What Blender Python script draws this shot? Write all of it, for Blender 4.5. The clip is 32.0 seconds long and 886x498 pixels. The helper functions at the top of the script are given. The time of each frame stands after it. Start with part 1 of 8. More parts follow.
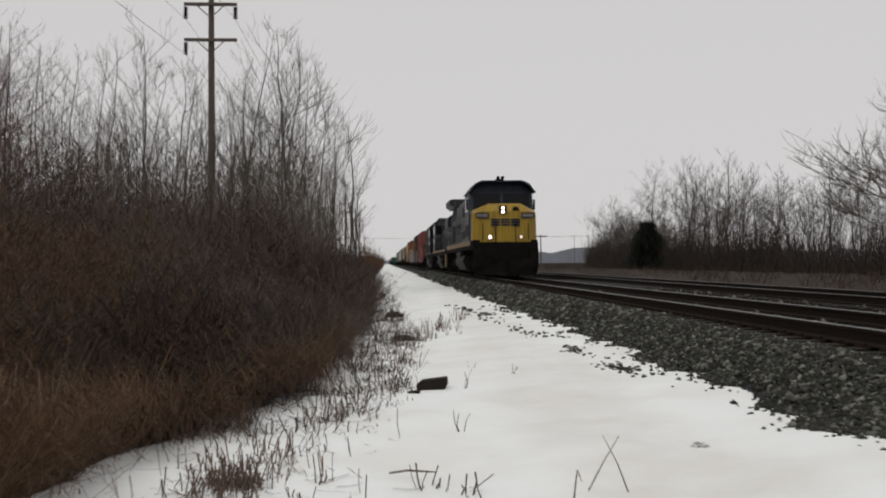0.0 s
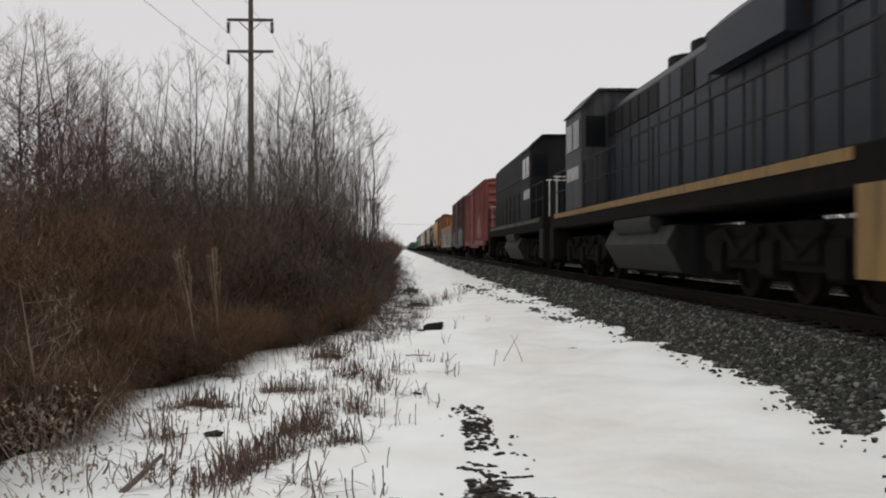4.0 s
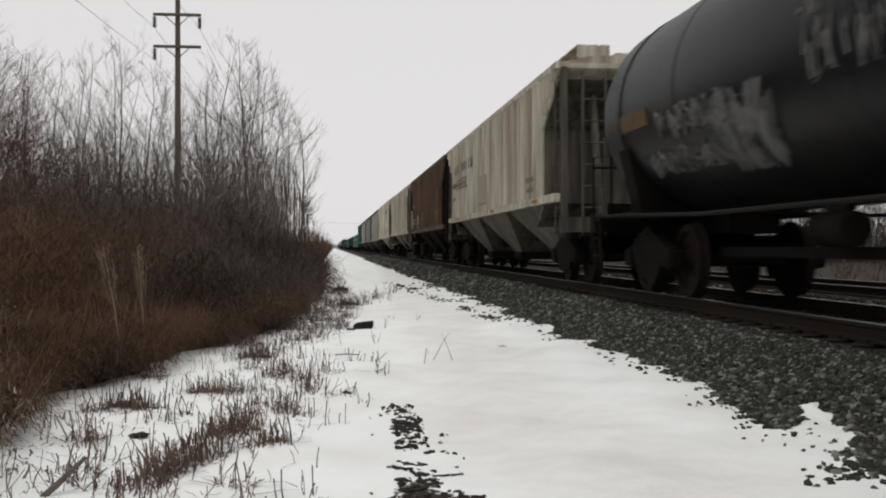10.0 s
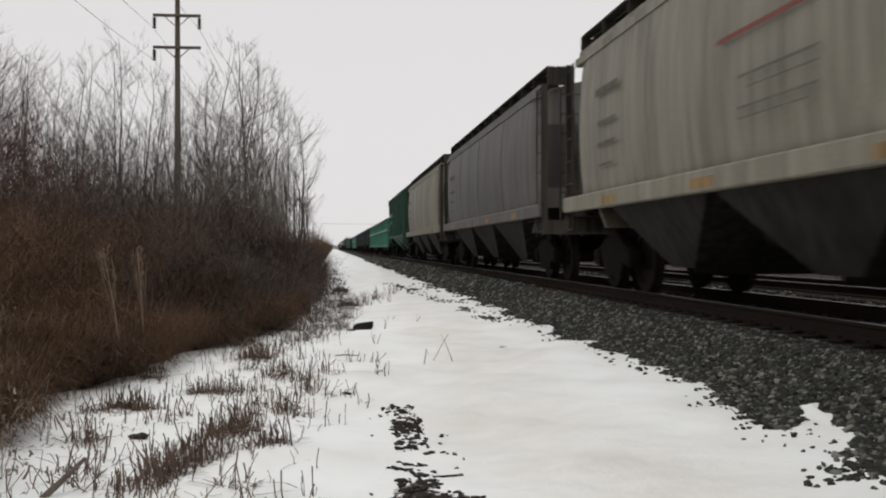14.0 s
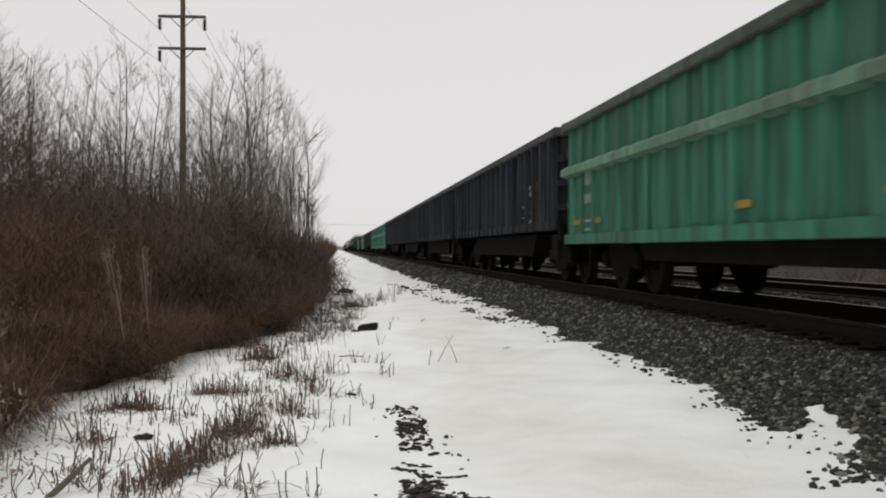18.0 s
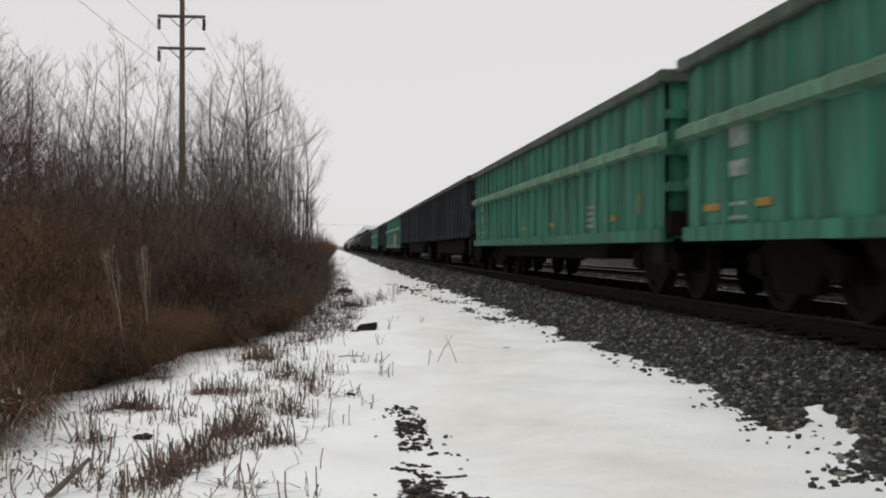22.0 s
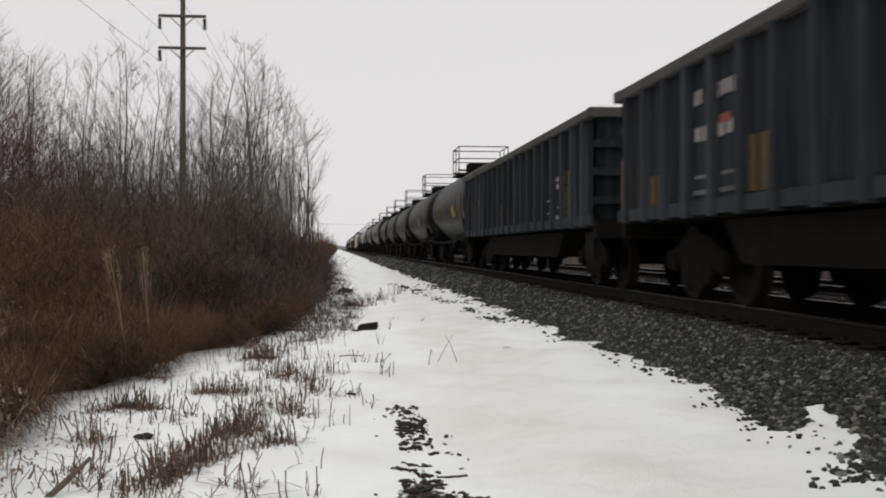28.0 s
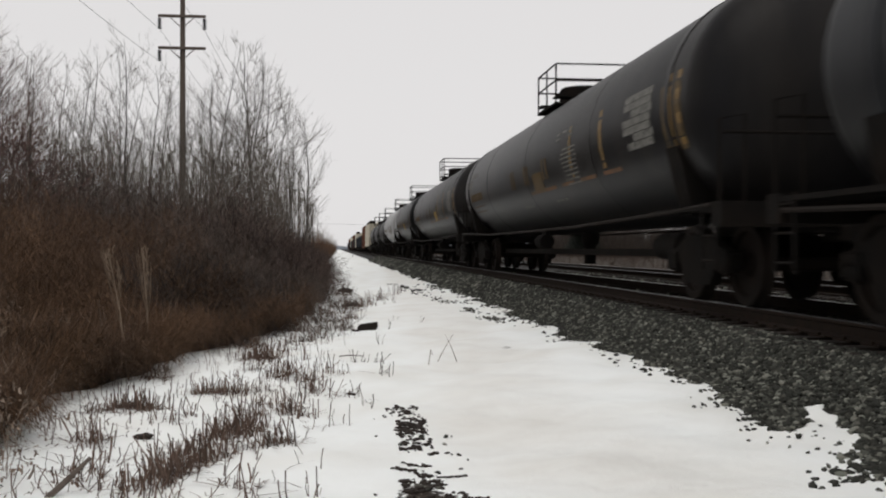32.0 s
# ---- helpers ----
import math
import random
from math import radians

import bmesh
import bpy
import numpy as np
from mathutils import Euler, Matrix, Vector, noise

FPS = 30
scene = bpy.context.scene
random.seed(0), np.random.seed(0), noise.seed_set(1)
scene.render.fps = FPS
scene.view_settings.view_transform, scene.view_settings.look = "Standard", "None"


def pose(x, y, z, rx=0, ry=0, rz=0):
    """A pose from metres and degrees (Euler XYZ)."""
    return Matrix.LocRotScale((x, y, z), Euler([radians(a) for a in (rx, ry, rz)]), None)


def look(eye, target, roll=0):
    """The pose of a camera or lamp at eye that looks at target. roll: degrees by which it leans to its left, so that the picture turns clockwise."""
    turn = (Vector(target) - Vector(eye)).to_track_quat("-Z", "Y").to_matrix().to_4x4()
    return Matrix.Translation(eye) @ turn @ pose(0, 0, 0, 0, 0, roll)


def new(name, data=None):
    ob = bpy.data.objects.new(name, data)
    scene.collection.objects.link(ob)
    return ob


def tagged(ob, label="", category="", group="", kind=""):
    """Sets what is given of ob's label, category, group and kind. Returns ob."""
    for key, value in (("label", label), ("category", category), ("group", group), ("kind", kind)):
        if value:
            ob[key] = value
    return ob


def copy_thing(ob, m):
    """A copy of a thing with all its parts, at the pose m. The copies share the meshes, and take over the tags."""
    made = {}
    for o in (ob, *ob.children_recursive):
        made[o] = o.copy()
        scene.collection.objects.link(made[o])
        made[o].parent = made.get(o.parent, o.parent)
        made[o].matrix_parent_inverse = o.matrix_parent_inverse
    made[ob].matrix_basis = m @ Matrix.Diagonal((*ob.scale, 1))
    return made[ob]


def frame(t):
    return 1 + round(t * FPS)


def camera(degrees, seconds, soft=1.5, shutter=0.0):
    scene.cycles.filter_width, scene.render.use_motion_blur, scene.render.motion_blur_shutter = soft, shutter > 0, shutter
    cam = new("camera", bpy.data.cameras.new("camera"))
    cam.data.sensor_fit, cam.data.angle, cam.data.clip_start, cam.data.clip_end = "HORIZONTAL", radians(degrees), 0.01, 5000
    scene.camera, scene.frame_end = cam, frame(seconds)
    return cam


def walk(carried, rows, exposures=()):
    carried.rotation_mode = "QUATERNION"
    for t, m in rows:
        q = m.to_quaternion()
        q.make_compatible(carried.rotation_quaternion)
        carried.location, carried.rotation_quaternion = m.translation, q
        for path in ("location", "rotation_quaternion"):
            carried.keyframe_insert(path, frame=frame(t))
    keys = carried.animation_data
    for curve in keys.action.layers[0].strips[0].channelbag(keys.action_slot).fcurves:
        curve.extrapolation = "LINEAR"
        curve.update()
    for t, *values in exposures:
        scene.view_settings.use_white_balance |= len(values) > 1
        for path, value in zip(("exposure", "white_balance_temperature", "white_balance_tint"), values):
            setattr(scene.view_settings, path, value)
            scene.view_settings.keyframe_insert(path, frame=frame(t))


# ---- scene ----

# ---- camera: it stands beside the track, swings slowly, and steps back while the train comes up ----
cam = camera(47.5, 32.0, soft=2.0, shutter=0.21)
EYE = 1.40
# seconds, steps ahead along the track (m), turn to the right, tilt up, lean (degrees)
VIEW = [
    (0.0, 6.3, 3.28, 0.78, -0.35), (0.5, 3.8, 2.82, 0.49, -0.28), (1.0, 1.3, 2.37, 0.26, -0.10),
    (1.5, 0.0, 2.204, 0.15, -0.10), (2.0, 0, 2.223, 0.12, -0.09), (2.5, 0, 2.223, 0.12, -0.09),
    (3.0, 0, 2.20, 0.11, -0.09), (3.5, 0, 2.20, 0.03, -0.10), (5.5, 0, 2.944, -0.056, -0.10),
    (6.0, 0, 3.357, -0.068, -0.07), (6.5, 0, 3.716, -0.092, -0.06), (7.0, 0, 4.097, -0.10, -0.06),
    (7.5, 0, 4.547, -0.10, -0.06), (8.0, 0, 5.027, -0.093, -0.05), (8.5, 0, 5.413, -0.085, -0.05),
    (9.0, 0, 5.716, -0.092, -0.06), (9.5, 0, 6.014, -0.092, -0.05), (10.0, 0, 6.216, -0.096, -0.04),
    (10.5, 0, 6.444, -0.105, -0.07), (11.0, 0, 6.549, -0.115, -0.10), (11.5, 0, 6.548, -0.108, -0.10),
    (12.0, 0, 6.508, -0.102, -0.13), (12.5, 0, 6.411, -0.086, -0.14), (13.0, 0, 6.315, -0.065, -0.13),
    (13.5, 0, 6.259, -0.065, -0.10), (14.0, 0, 6.226, -0.055, -0.06), (14.5, 0, 6.152, -0.045, -0.02),
    (16.5, 0, 5.958, -0.005, 0.0), (18.0, 0, 5.956, 0.004, 0.0), (20.0, 0, 5.990, 0.0, 0.0),
    (25.0, 0, 5.990, 0.0, 0.01), (28.0, 0, 5.957, -0.018, 0.02), (30.0, 0, 5.961, -0.03, 0.02),
    (32.0, 0, 5.969, -0.014, 0.02)]
walk(cam, [(t, pose(0, ahead, EYE, 90 + tilt, -lean, -turn)) for t, ahead, turn, tilt, lean in VIEW],
     exposures=[(0.0, -0.27), (2.0, -0.25), (3.5, -0.12), (5.5, -0.05), (8.0, 0.0), (32.0, 0.0)])

# ---- an overcast winter sky ----
world = bpy.data.worlds.new("overcast_sky")
scene.world = world
world.use_nodes = True
wn, wl = world.node_tree.nodes, world.node_tree.links
sky = wn.new("ShaderNodeTexSky")
sky.sky_type, sky.sun_disc = "NISHITA", False
sky.sun_elevation, sky.sun_rotation = radians(35), radians(200)
grey = wn.new("ShaderNodeHueSaturation")
grey.inputs["Saturation"].default_value = 0.12
grey.inputs["Value"].default_value = 0.06
wl.new(sky.outputs[0], grey.inputs["Color"])
cloud = wn.new("ShaderNodeMix")
cloud.data_type = "RGBA"
cloud.inputs["Factor"].default_value = 0.85
wl.new(grey.outputs[0], cloud.inputs["A"])
cloud.inputs["B"].default_value = (0.890, 0.870, 0.870, 1)
wl.new(cloud.outputs["Result"], wn["Background"].inputs["Color"])
wn["Background"].inputs["Strength"].default_value = 0.93
sun = new("sun", bpy.data.lights.new("sun", "SUN"))
sun.data.energy, sun.data.angle, sun.data.color = 0.85, radians(40), (1, 0.98, 0.96)
sun.matrix_world = look((0, 0, 40), (8, 20, 0))

# ---- materials ----
def material(name, colour, rough=0.7, metal=0.0, spread=0.25, scale=3.0, second=None, amount=0.45,
             streak=1.0, bump=0.15, grain=40.0, vary=0.0, island=0.0, gloss=0.25, dirt=0.0):
    """Colour broken by grain and by patches of a second colour; streak stretches the patches upright."""
    m = bpy.data.materials.new(name)
    m.use_nodes = True
    n, l = m.node_tree.nodes, m.node_tree.links
    bsdf = n["Principled BSDF"]
    bsdf.inputs["Roughness"].default_value, bsdf.inputs["Metallic"].default_value = rough, metal
    bsdf.inputs["Specular IOR Level"].default_value = gloss
    co, mp, info = n.new("ShaderNodeTexCoord"), n.new("ShaderNodeMapping"), n.new("ShaderNodeObjectInfo")
    mp.inputs["Scale"].default_value = (1, 1, 1 / streak)
    add = n.new("ShaderNodeVectorMath")
    add.operation = "MULTIPLY_ADD"
    l.new(co.outputs["Object"], add.inputs[0])
    add.inputs[1].default_value = (1, 1, 1)
    off = n.new("ShaderNodeMath")
    off.operation = "MULTIPLY"
    off.inputs[1].default_value = 37.0
    l.new(info.outputs["Random"], off.inputs[0])
    l.new(off.outputs[0], add.inputs[2])
    l.new(add.outputs[0], mp.inputs["Vector"])
    big, fine = n.new("ShaderNodeTexNoise"), n.new("ShaderNodeTexNoise")
    big.inputs["Scale"].default_value, big.inputs["Detail"].default_value = scale, 5
    fine.inputs["Scale"].default_value, fine.inputs["Detail"].default_value = grain, 3
    l.new(mp.outputs[0], big.inputs["Vector"])
    l.new(add.outputs[0], fine.inputs["Vector"])
    ramp = n.new("ShaderNodeMapRange")
    ramp.inputs["From Min"].default_value, ramp.inputs["From Max"].default_value = 0.42, 0.72
    ramp.inputs["To Max"].default_value = amount
    l.new(big.outputs["Fac"], ramp.inputs["Value"])
    mix = n.new("ShaderNodeMix")
    mix.data_type = "RGBA"
    mix.inputs["A"].default_value = (*colour, 1)
    mix.inputs["B"].default_value = (*(second or [c * 0.55 for c in colour]), 1)
    l.new(ramp.outputs[0], mix.inputs["Factor"])
    val = n.new("ShaderNodeMapRange")
    val.inputs["To Min"].default_value, val.inputs["To Max"].default_value = 1 - spread, 1 + spread
    l.new(fine.outputs["Fac"], val.inputs["Value"])
    hsv = n.new("ShaderNodeHueSaturation")
    l.new(mix.outputs["Result"], hsv.inputs["Color"])
    last = val.outputs[0]
    for source, width in ((info.outputs["Random"], vary), (None, island)):
        if width:
            if source is None:
                source = n.new("ShaderNodeNewGeometry").outputs["Random Per Island"]
            r = n.new("ShaderNodeMapRange")
            r.inputs["To Min"].default_value, r.inputs["To Max"].default_value = 1 - width, 1 + width
            l.new(source, r.inputs["Value"])
            t = n.new("ShaderNodeMath")
            t.operation = "MULTIPLY"
            l.new(last, t.inputs[0])
            l.new(r.outputs[0], t.inputs[1])
            last = t.outputs[0]
    if dirt:
        run, smear, wash = n.new("ShaderNodeMapping"), n.new("ShaderNodeTexNoise"), n.new("ShaderNodeMapRange")
        run.inputs["Scale"].default_value = (7, 7, 0.55)
        smear.inputs["Scale"].default_value, smear.inputs["Detail"].default_value = 1.0, 6
        l.new(add.outputs[0], run.inputs["Vector"])
        l.new(run.outputs[0], smear.inputs["Vector"])
        wash.inputs["From Min"].default_value, wash.inputs["From Max"].default_value = 0.36, 0.62
        wash.inputs["To Min"].default_value, wash.inputs["To Max"].default_value = 1 - dirt, 1 + 0.35 * dirt
        l.new(smear.outputs["Fac"], wash.inputs["Value"])
        t = n.new("ShaderNodeMath")
        t.operation = "MULTIPLY"
        l.new(last, t.inputs[0])
        l.new(wash.outputs[0], t.inputs[1])
        last = t.outputs[0]
    l.new(last, hsv.inputs["Value"])
    l.new(hsv.outputs[0], bsdf.inputs["Base Color"])
    if bump:
        b = n.new("ShaderNodeBump")
        b.inputs["Strength"].default_value, b.inputs["Distance"].default_value = bump, 0.02
        l.new(fine.outputs["Fac"], b.inputs["Height"])
        l.new(b.outputs[0], bsdf.inputs["Normal"])
    return m


def glow(name, colour, strength):
    m = bpy.data.materials.new(name)
    m.use_nodes = True
    bsdf = m.node_tree.nodes["Principled BSDF"]
    bsdf.inputs["Emission Color"].default_value, bsdf.inputs["Emission Strength"].default_value = (*colour, 1), strength
    return m


GRIME, RUST = (0.045, 0.036, 0.03), (0.13, 0.055, 0.03)
M_STEEL = material("grimy_black_steel", (0.009, 0.0080, 0.0073), 0.9, 0.0, second=(0.020, 0.0145, 0.011), gloss=0.05, bump=0.3)
M_WHEEL = material("worn_wheel_steel", (0.014, 0.0112, 0.0096), 0.8, 0.0, second=(0.023, 0.0155, 0.0115), gloss=0.08)
M_RAIL = material("rail_steel", (0.018, 0.013, 0.010), 0.85, 0.0, second=(0.032, 0.019, 0.013), scale=6, gloss=0.1)
M_SHINE = material("polished_rail_head", (0.10, 0.098, 0.098), 0.35, 1.0, spread=0.1, bump=0)
M_TIE = material("creosoted_tie", (0.020, 0.015, 0.012), 0.9, second=(0.04, 0.033, 0.027), bump=0.6, vary=0.3)
M_STONE = material("ballast_stone", (0.060, 0.062, 0.053), 0.9, spread=0.3, scale=20, second=(0.090, 0.080, 0.066), island=0.95, gloss=0.15, bump=0.4, grain=60)
# a few stones are much paler than the rest
_n, _l = M_STONE.node_tree.nodes, M_STONE.node_tree.links
_pow, _lin = _n.new("ShaderNodeMath"), _n.new("ShaderNodeMath")
_pow.operation, _lin.operation = "POWER", "MULTIPLY_ADD"
_pow.inputs[1].default_value = 5.0
_lin.inputs[1].default_value, _lin.inputs[2].default_value = 3.0, 0.50
_l.new(next(k for k in _n if k.type == "NEW_GEOMETRY").outputs["Random Per Island"], _pow.inputs[0])
_l.new(_pow.outputs[0], _lin.inputs[0])
_l.new(_lin.outputs[0], next(k for k in _n if k.type == "HUE_SAT").inputs["Value"])
M_BED = material("ballast_bed", (0.03, 0.029, 0.029), 0.95, spread=0.8, scale=8, second=(0.035, 0.03, 0.027), grain=28, bump=1.0)
M_BARK = material("grey_bark", (0.105, 0.095, 0.086), 0.95, second=(0.05, 0.042, 0.036), scale=5, vary=0.35, bump=0.3)
# far trees: slightly greyer bark and twigs, distance haze put into the colour
M_FARBARK = material("far_grey_bark", (0.09, 0.082, 0.076), 0.95, vary=0.25, bump=0)
M_FARTWIG = material("far_grey_twigs", (0.10, 0.088, 0.08), 0.95, vary=0.2, bump=0)
M_FUZZ = material("grey_brown_seed_weeds", (0.27, 0.21, 0.165), 0.95, island=0.5, bump=0)
M_UNDER = material("grey_brown_undergrowth", (0.052, 0.040, 0.032), 0.95, scale=0.3, second=(0.03, 0.023, 0.019), island=0.4, bump=0)
M_TWIG = material("brown_twigs", (0.122, 0.107, 0.091), 0.95, vary=0.3, bump=0)
M_BRUSH = material("red_brown_brush", (0.130, 0.076, 0.044), 0.95, spread=0.2, scale=0.62, second=(0.058, 0.039, 0.030), amount=1.0, island=0.4, bump=0)
# the brush's dark stretches are made by twig colour, greyer and darker than M_BRUSH
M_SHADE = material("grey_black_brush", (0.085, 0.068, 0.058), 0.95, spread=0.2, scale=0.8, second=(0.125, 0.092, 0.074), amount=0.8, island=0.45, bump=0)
M_REDTWIG = material("dark_red_twigs", (0.12, 0.078, 0.068), 0.95, vary=0.2, bump=0)
# black-brown tone that darkens the brush's front at 14-20 m and its near clump
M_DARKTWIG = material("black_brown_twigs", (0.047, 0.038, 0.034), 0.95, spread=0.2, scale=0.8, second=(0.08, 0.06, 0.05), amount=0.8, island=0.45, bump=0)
M_FRONT = material("pale_brown_weeds", (0.17, 0.12, 0.086), 0.95, scale=0.8, second=(0.075, 0.05, 0.037), amount=1.0, island=0.5, bump=0)
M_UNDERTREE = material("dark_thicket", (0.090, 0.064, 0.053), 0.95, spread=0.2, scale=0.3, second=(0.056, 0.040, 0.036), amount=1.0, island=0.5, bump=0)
M_WEED = material("dry_weed", (0.148, 0.101, 0.079), 0.95, scale=2, second=(0.058, 0.043, 0.036), island=0.5, bump=0)
M_STRAW = material("pale_dead_stalk", (0.22, 0.165, 0.12), 0.95, bump=0)
M_POLE = material("weathered_pole_wood", (0.12, 0.097, 0.082), 0.9, streak=12, scale=12, bump=0.3)
M_WIRE = material("wire", (0.05, 0.05, 0.055), 0.6, bump=0)
M_CEDAR = material("dark_cedar", (0.030, 0.035, 0.029), 0.95, island=0.5, bump=0)
M_GLASS = material("dark_window_glass", (0.008, 0.009, 0.010), 0.12, spread=0.05, bump=0, gloss=0.15)


# ---- mesh helpers ----
class Geo:
    """A mesh in the making: vertices and faces."""

    def __init__(self, smooth=False):
        self.v, self.f, self.smooth = [], [], smooth

    def add(self, v, f):
        k = len(self.v)
        self.v += [tuple(p) for p in v]
        self.f += [tuple(k + i for i in q) for q in f]
        return self

    def box(self, x0, x1, y0, y1, z0, z1, c=0.0):
        """A box; c bevels its four edges along y."""
        if not c:
            return self.prism([(x0, z0), (x1, z0), (x1, z1), (x0, z1)], y0, y1)
        return self.prism([(x0 + c, z0), (x1 - c, z0), (x1, z0 + c), (x1, z1 - c), (x1 - c, z1), (x0 + c, z1), (x0, z1 - c), (x0, z0 + c)], y0, y1)

    def prism(self, poly, a, b, axis="y"):
        """A polygon pushed from a to b: (x, z) along y, (y, z) along x, (x, y) along z."""
        put = {"y": lambda p, h: (p[0], h, p[1]), "x": lambda p, h: (h, p[0], p[1]), "z": lambda p, h: (p[0], p[1], h)}[axis]
        n = len(poly)
        faces = [tuple(range(n)), tuple(range(2 * n - 1, n - 1, -1))]
        faces += [(i, n + i, n + (i + 1) % n, (i + 1) % n) for i in range(n)]
        return self.add([put(p, h) for h in (a, b) for p in poly], faces)

    def loft(self, rings, caps=True, closed=True):
        n = len(rings[0])
        faces = []
        for r in range(len(rings) - 1):
            for i in range(n if closed else n - 1):
                j = (i + 1) % n
                faces.append((r * n + i, (r + 1) * n + i, (r + 1) * n + j, r * n + j))
        if caps:
            faces += [tuple(range(n)), tuple(range(len(rings) * n - 1, (len(rings) - 1) * n - 1, -1))]
        return self.add([p for r in rings for p in r], faces)

    def tube(self, pts, radii, sides=6):
        rings = []
        for i, p in enumerate(pts):
            p = Vector(p)
            d = Vector(pts[min(i + 1, len(pts) - 1)]) - Vector(pts[max(i - 1, 0)])
            d.normalize()
            a = d.cross(Vector((0, 0, 1) if abs(d.z) < 0.9 else (1, 0, 0))).normalized()
            b = d.cross(a)
            r = radii[i] if isinstance(radii, (list, tuple)) else radii
            rings.append([p + r * (math.cos(2 * math.pi * k / sides) * a + math.sin(2 * math.pi * k / sides) * b) for k in range(sides)])
        return self.loft(rings)

    def turn(self, profile, sides=24, axis="y"):
        """A profile of (radius, place) turned round an axis."""
        rings = []
        for r, h in profile:
            ring = [(r * math.cos(2 * math.pi * k / sides), r * math.sin(2 * math.pi * k / sides)) for k in range(sides)]
            rings.append([(u, h, v) if axis == "y" else (h, u, v) if axis == "x" else (u, v, h) for u, v in ring])
        return self.loft(rings)

    def mesh(self, name, mat):
        me = bpy.data.meshes.new(name)
        me.from_pydata(self.v, [], self.f)
        me.materials.append(mat)
        if self.smooth:
            me.polygons.foreach_set("use_smooth", [True] * len(me.polygons))
            me.set_sharp_from_angle(angle=radians(35))
        bm = bmesh.new()
        bm.from_mesh(me)
        bmesh.ops.recalc_face_normals(bm, faces=bm.faces)
        bm.to_mesh(me)
        bm.free()
        return me


def part(name, geo, mat, parent, label="", at=None):
    """One mesh object under a thing or a part. geo: a Geo, or a mesh to share."""
    me = geo.mesh(name, mat) if isinstance(geo, Geo) else geo
    ob = new(name, me)
    ob.parent = parent
    if at:
        ob.location = at
    return tagged(ob, label=label)


def thing(name, label, category, group="", kind="", at=(0, 0, 0)):
    ob = new(name)
    ob.location = at
    ob.empty_display_size = 0.2
    return tagged(ob, label, category, group, kind)


def solid(name, geo, mat, label, category, group="", kind=""):
    return tagged(new(name, geo.mesh(name, mat) if isinstance(geo, Geo) else geo), label, category, group, kind)


def raw_mesh(name, v, f, mat):
    """A mesh from numpy arrays of vertices and equal-sided faces."""
    me = bpy.data.meshes.new(name)
    n, k = f.shape
    me.vertices.add(len(v))
    me.vertices.foreach_set("co", np.asarray(v, np.float32).ravel())
    me.loops.add(n * k)
    me.loops.foreach_set("vertex_index", f.astype(np.int32).ravel())
    me.polygons.add(n)
    me.polygons.foreach_set("loop_start", np.arange(0, n * k, k, dtype=np.int32))
    me.update(calc_edges=True)
    me.materials.append(mat)
    return me


def stems(base, tip, bend, r0, r1=0.4):
    """Thin three-sided stems from base to tip, bent in the middle; all arrays are (n, 3) but the radii (n)."""
    n = len(base)
    mid = (base + tip) / 2 + bend
    rings = []
    ang = np.arange(3) * 2 * np.pi / 3
    for p, k in ((base, 1.0), (mid, 0.75), (tip, r1)):
        off = np.stack([np.cos(ang), np.sin(ang), 0 * ang], 1)[None] * (r0 * k)[:, None, None]
        rings.append(p[:, None] + off)
    v = np.concatenate(rings, 1).reshape(-1, 3)
    q = np.array([(r * 3 + i, r * 3 + (i + 1) % 3, (r + 1) * 3 + (i + 1) % 3, (r + 1) * 3 + i) for r in range(2) for i in range(3)])
    f = (q[None] + (np.arange(n) * 9)[:, None, None]).reshape(-1, 4)
    return v, f

# ---- the plan: y runs along the track away from the camera, x to the right ----
RAIL, TRACK, SECOND = 0.72, 5.55, 9.85   # height of the rail head, middle of the train's track and of the second one
rng = np.random.default_rng(7)
EDGE_Y = (-60, 5.6, 6.3, 7.3, 8.15, 9.4, 10.2, 11.4, 13.0, 14.2, 15.2, 16.3, 20, 25, 40, 80, 3000)
EDGE_X = (-2.5, -2.5, -2.58, -2.5, -2.68, -2.8, -2.54, -2.22, -2.08, -1.9, -1.5, -1.12, -0.95, -0.66, -0.95, -1.1, -1.1)


def brush_edge(y):
    """Where the snow ends and the brush begins."""
    return np.interp(y, EDGE_Y, EDGE_X)


def crust(x, y):
    """Wind-packed lumps and old footfalls: short ripples of many directions, strongest on the trodden strip."""
    h = 0.0
    for i in range(14):
        a, k = 2.4 * i, 5.0 + 1.1 * i
        h = h + np.sin(k * (x * np.cos(a) + y * np.sin(a)) + 1.7 * i * i) / (4 + i)
    trod = 0.5 + 0.5 * np.exp(-((x - 1.6) / 1.3) ** 2)
    return 0.0105 * h * trod * np.clip(1.6 - np.abs(y) / 22, 0, 1)


def wave(x, y):
    return 1.25 * (0.030 * np.sin(1.3 * x + 0.5 * y) * np.sin(0.9 * y + 0.4) + 0.016 * np.sin(3.1 * x - 1.7 * y + 1)
            + 0.010 * np.sin(5.3 * x + 4.1 * y) + 0.006 * np.sin(9.7 * x - 6.3 * y)) + crust(x, y)


def bed_height(x):
    """The ballast's upper side across both tracks."""
    return np.interp(x, (2.7, 3.42, 4.12, 4.3, 6.8, 7.7, 8.6, 11.1, 11.4, 12.9), (-0.15, 0.10, 0.49, 0.54, 0.54, 0.42, 0.53, 0.53, 0.48, -0.1))


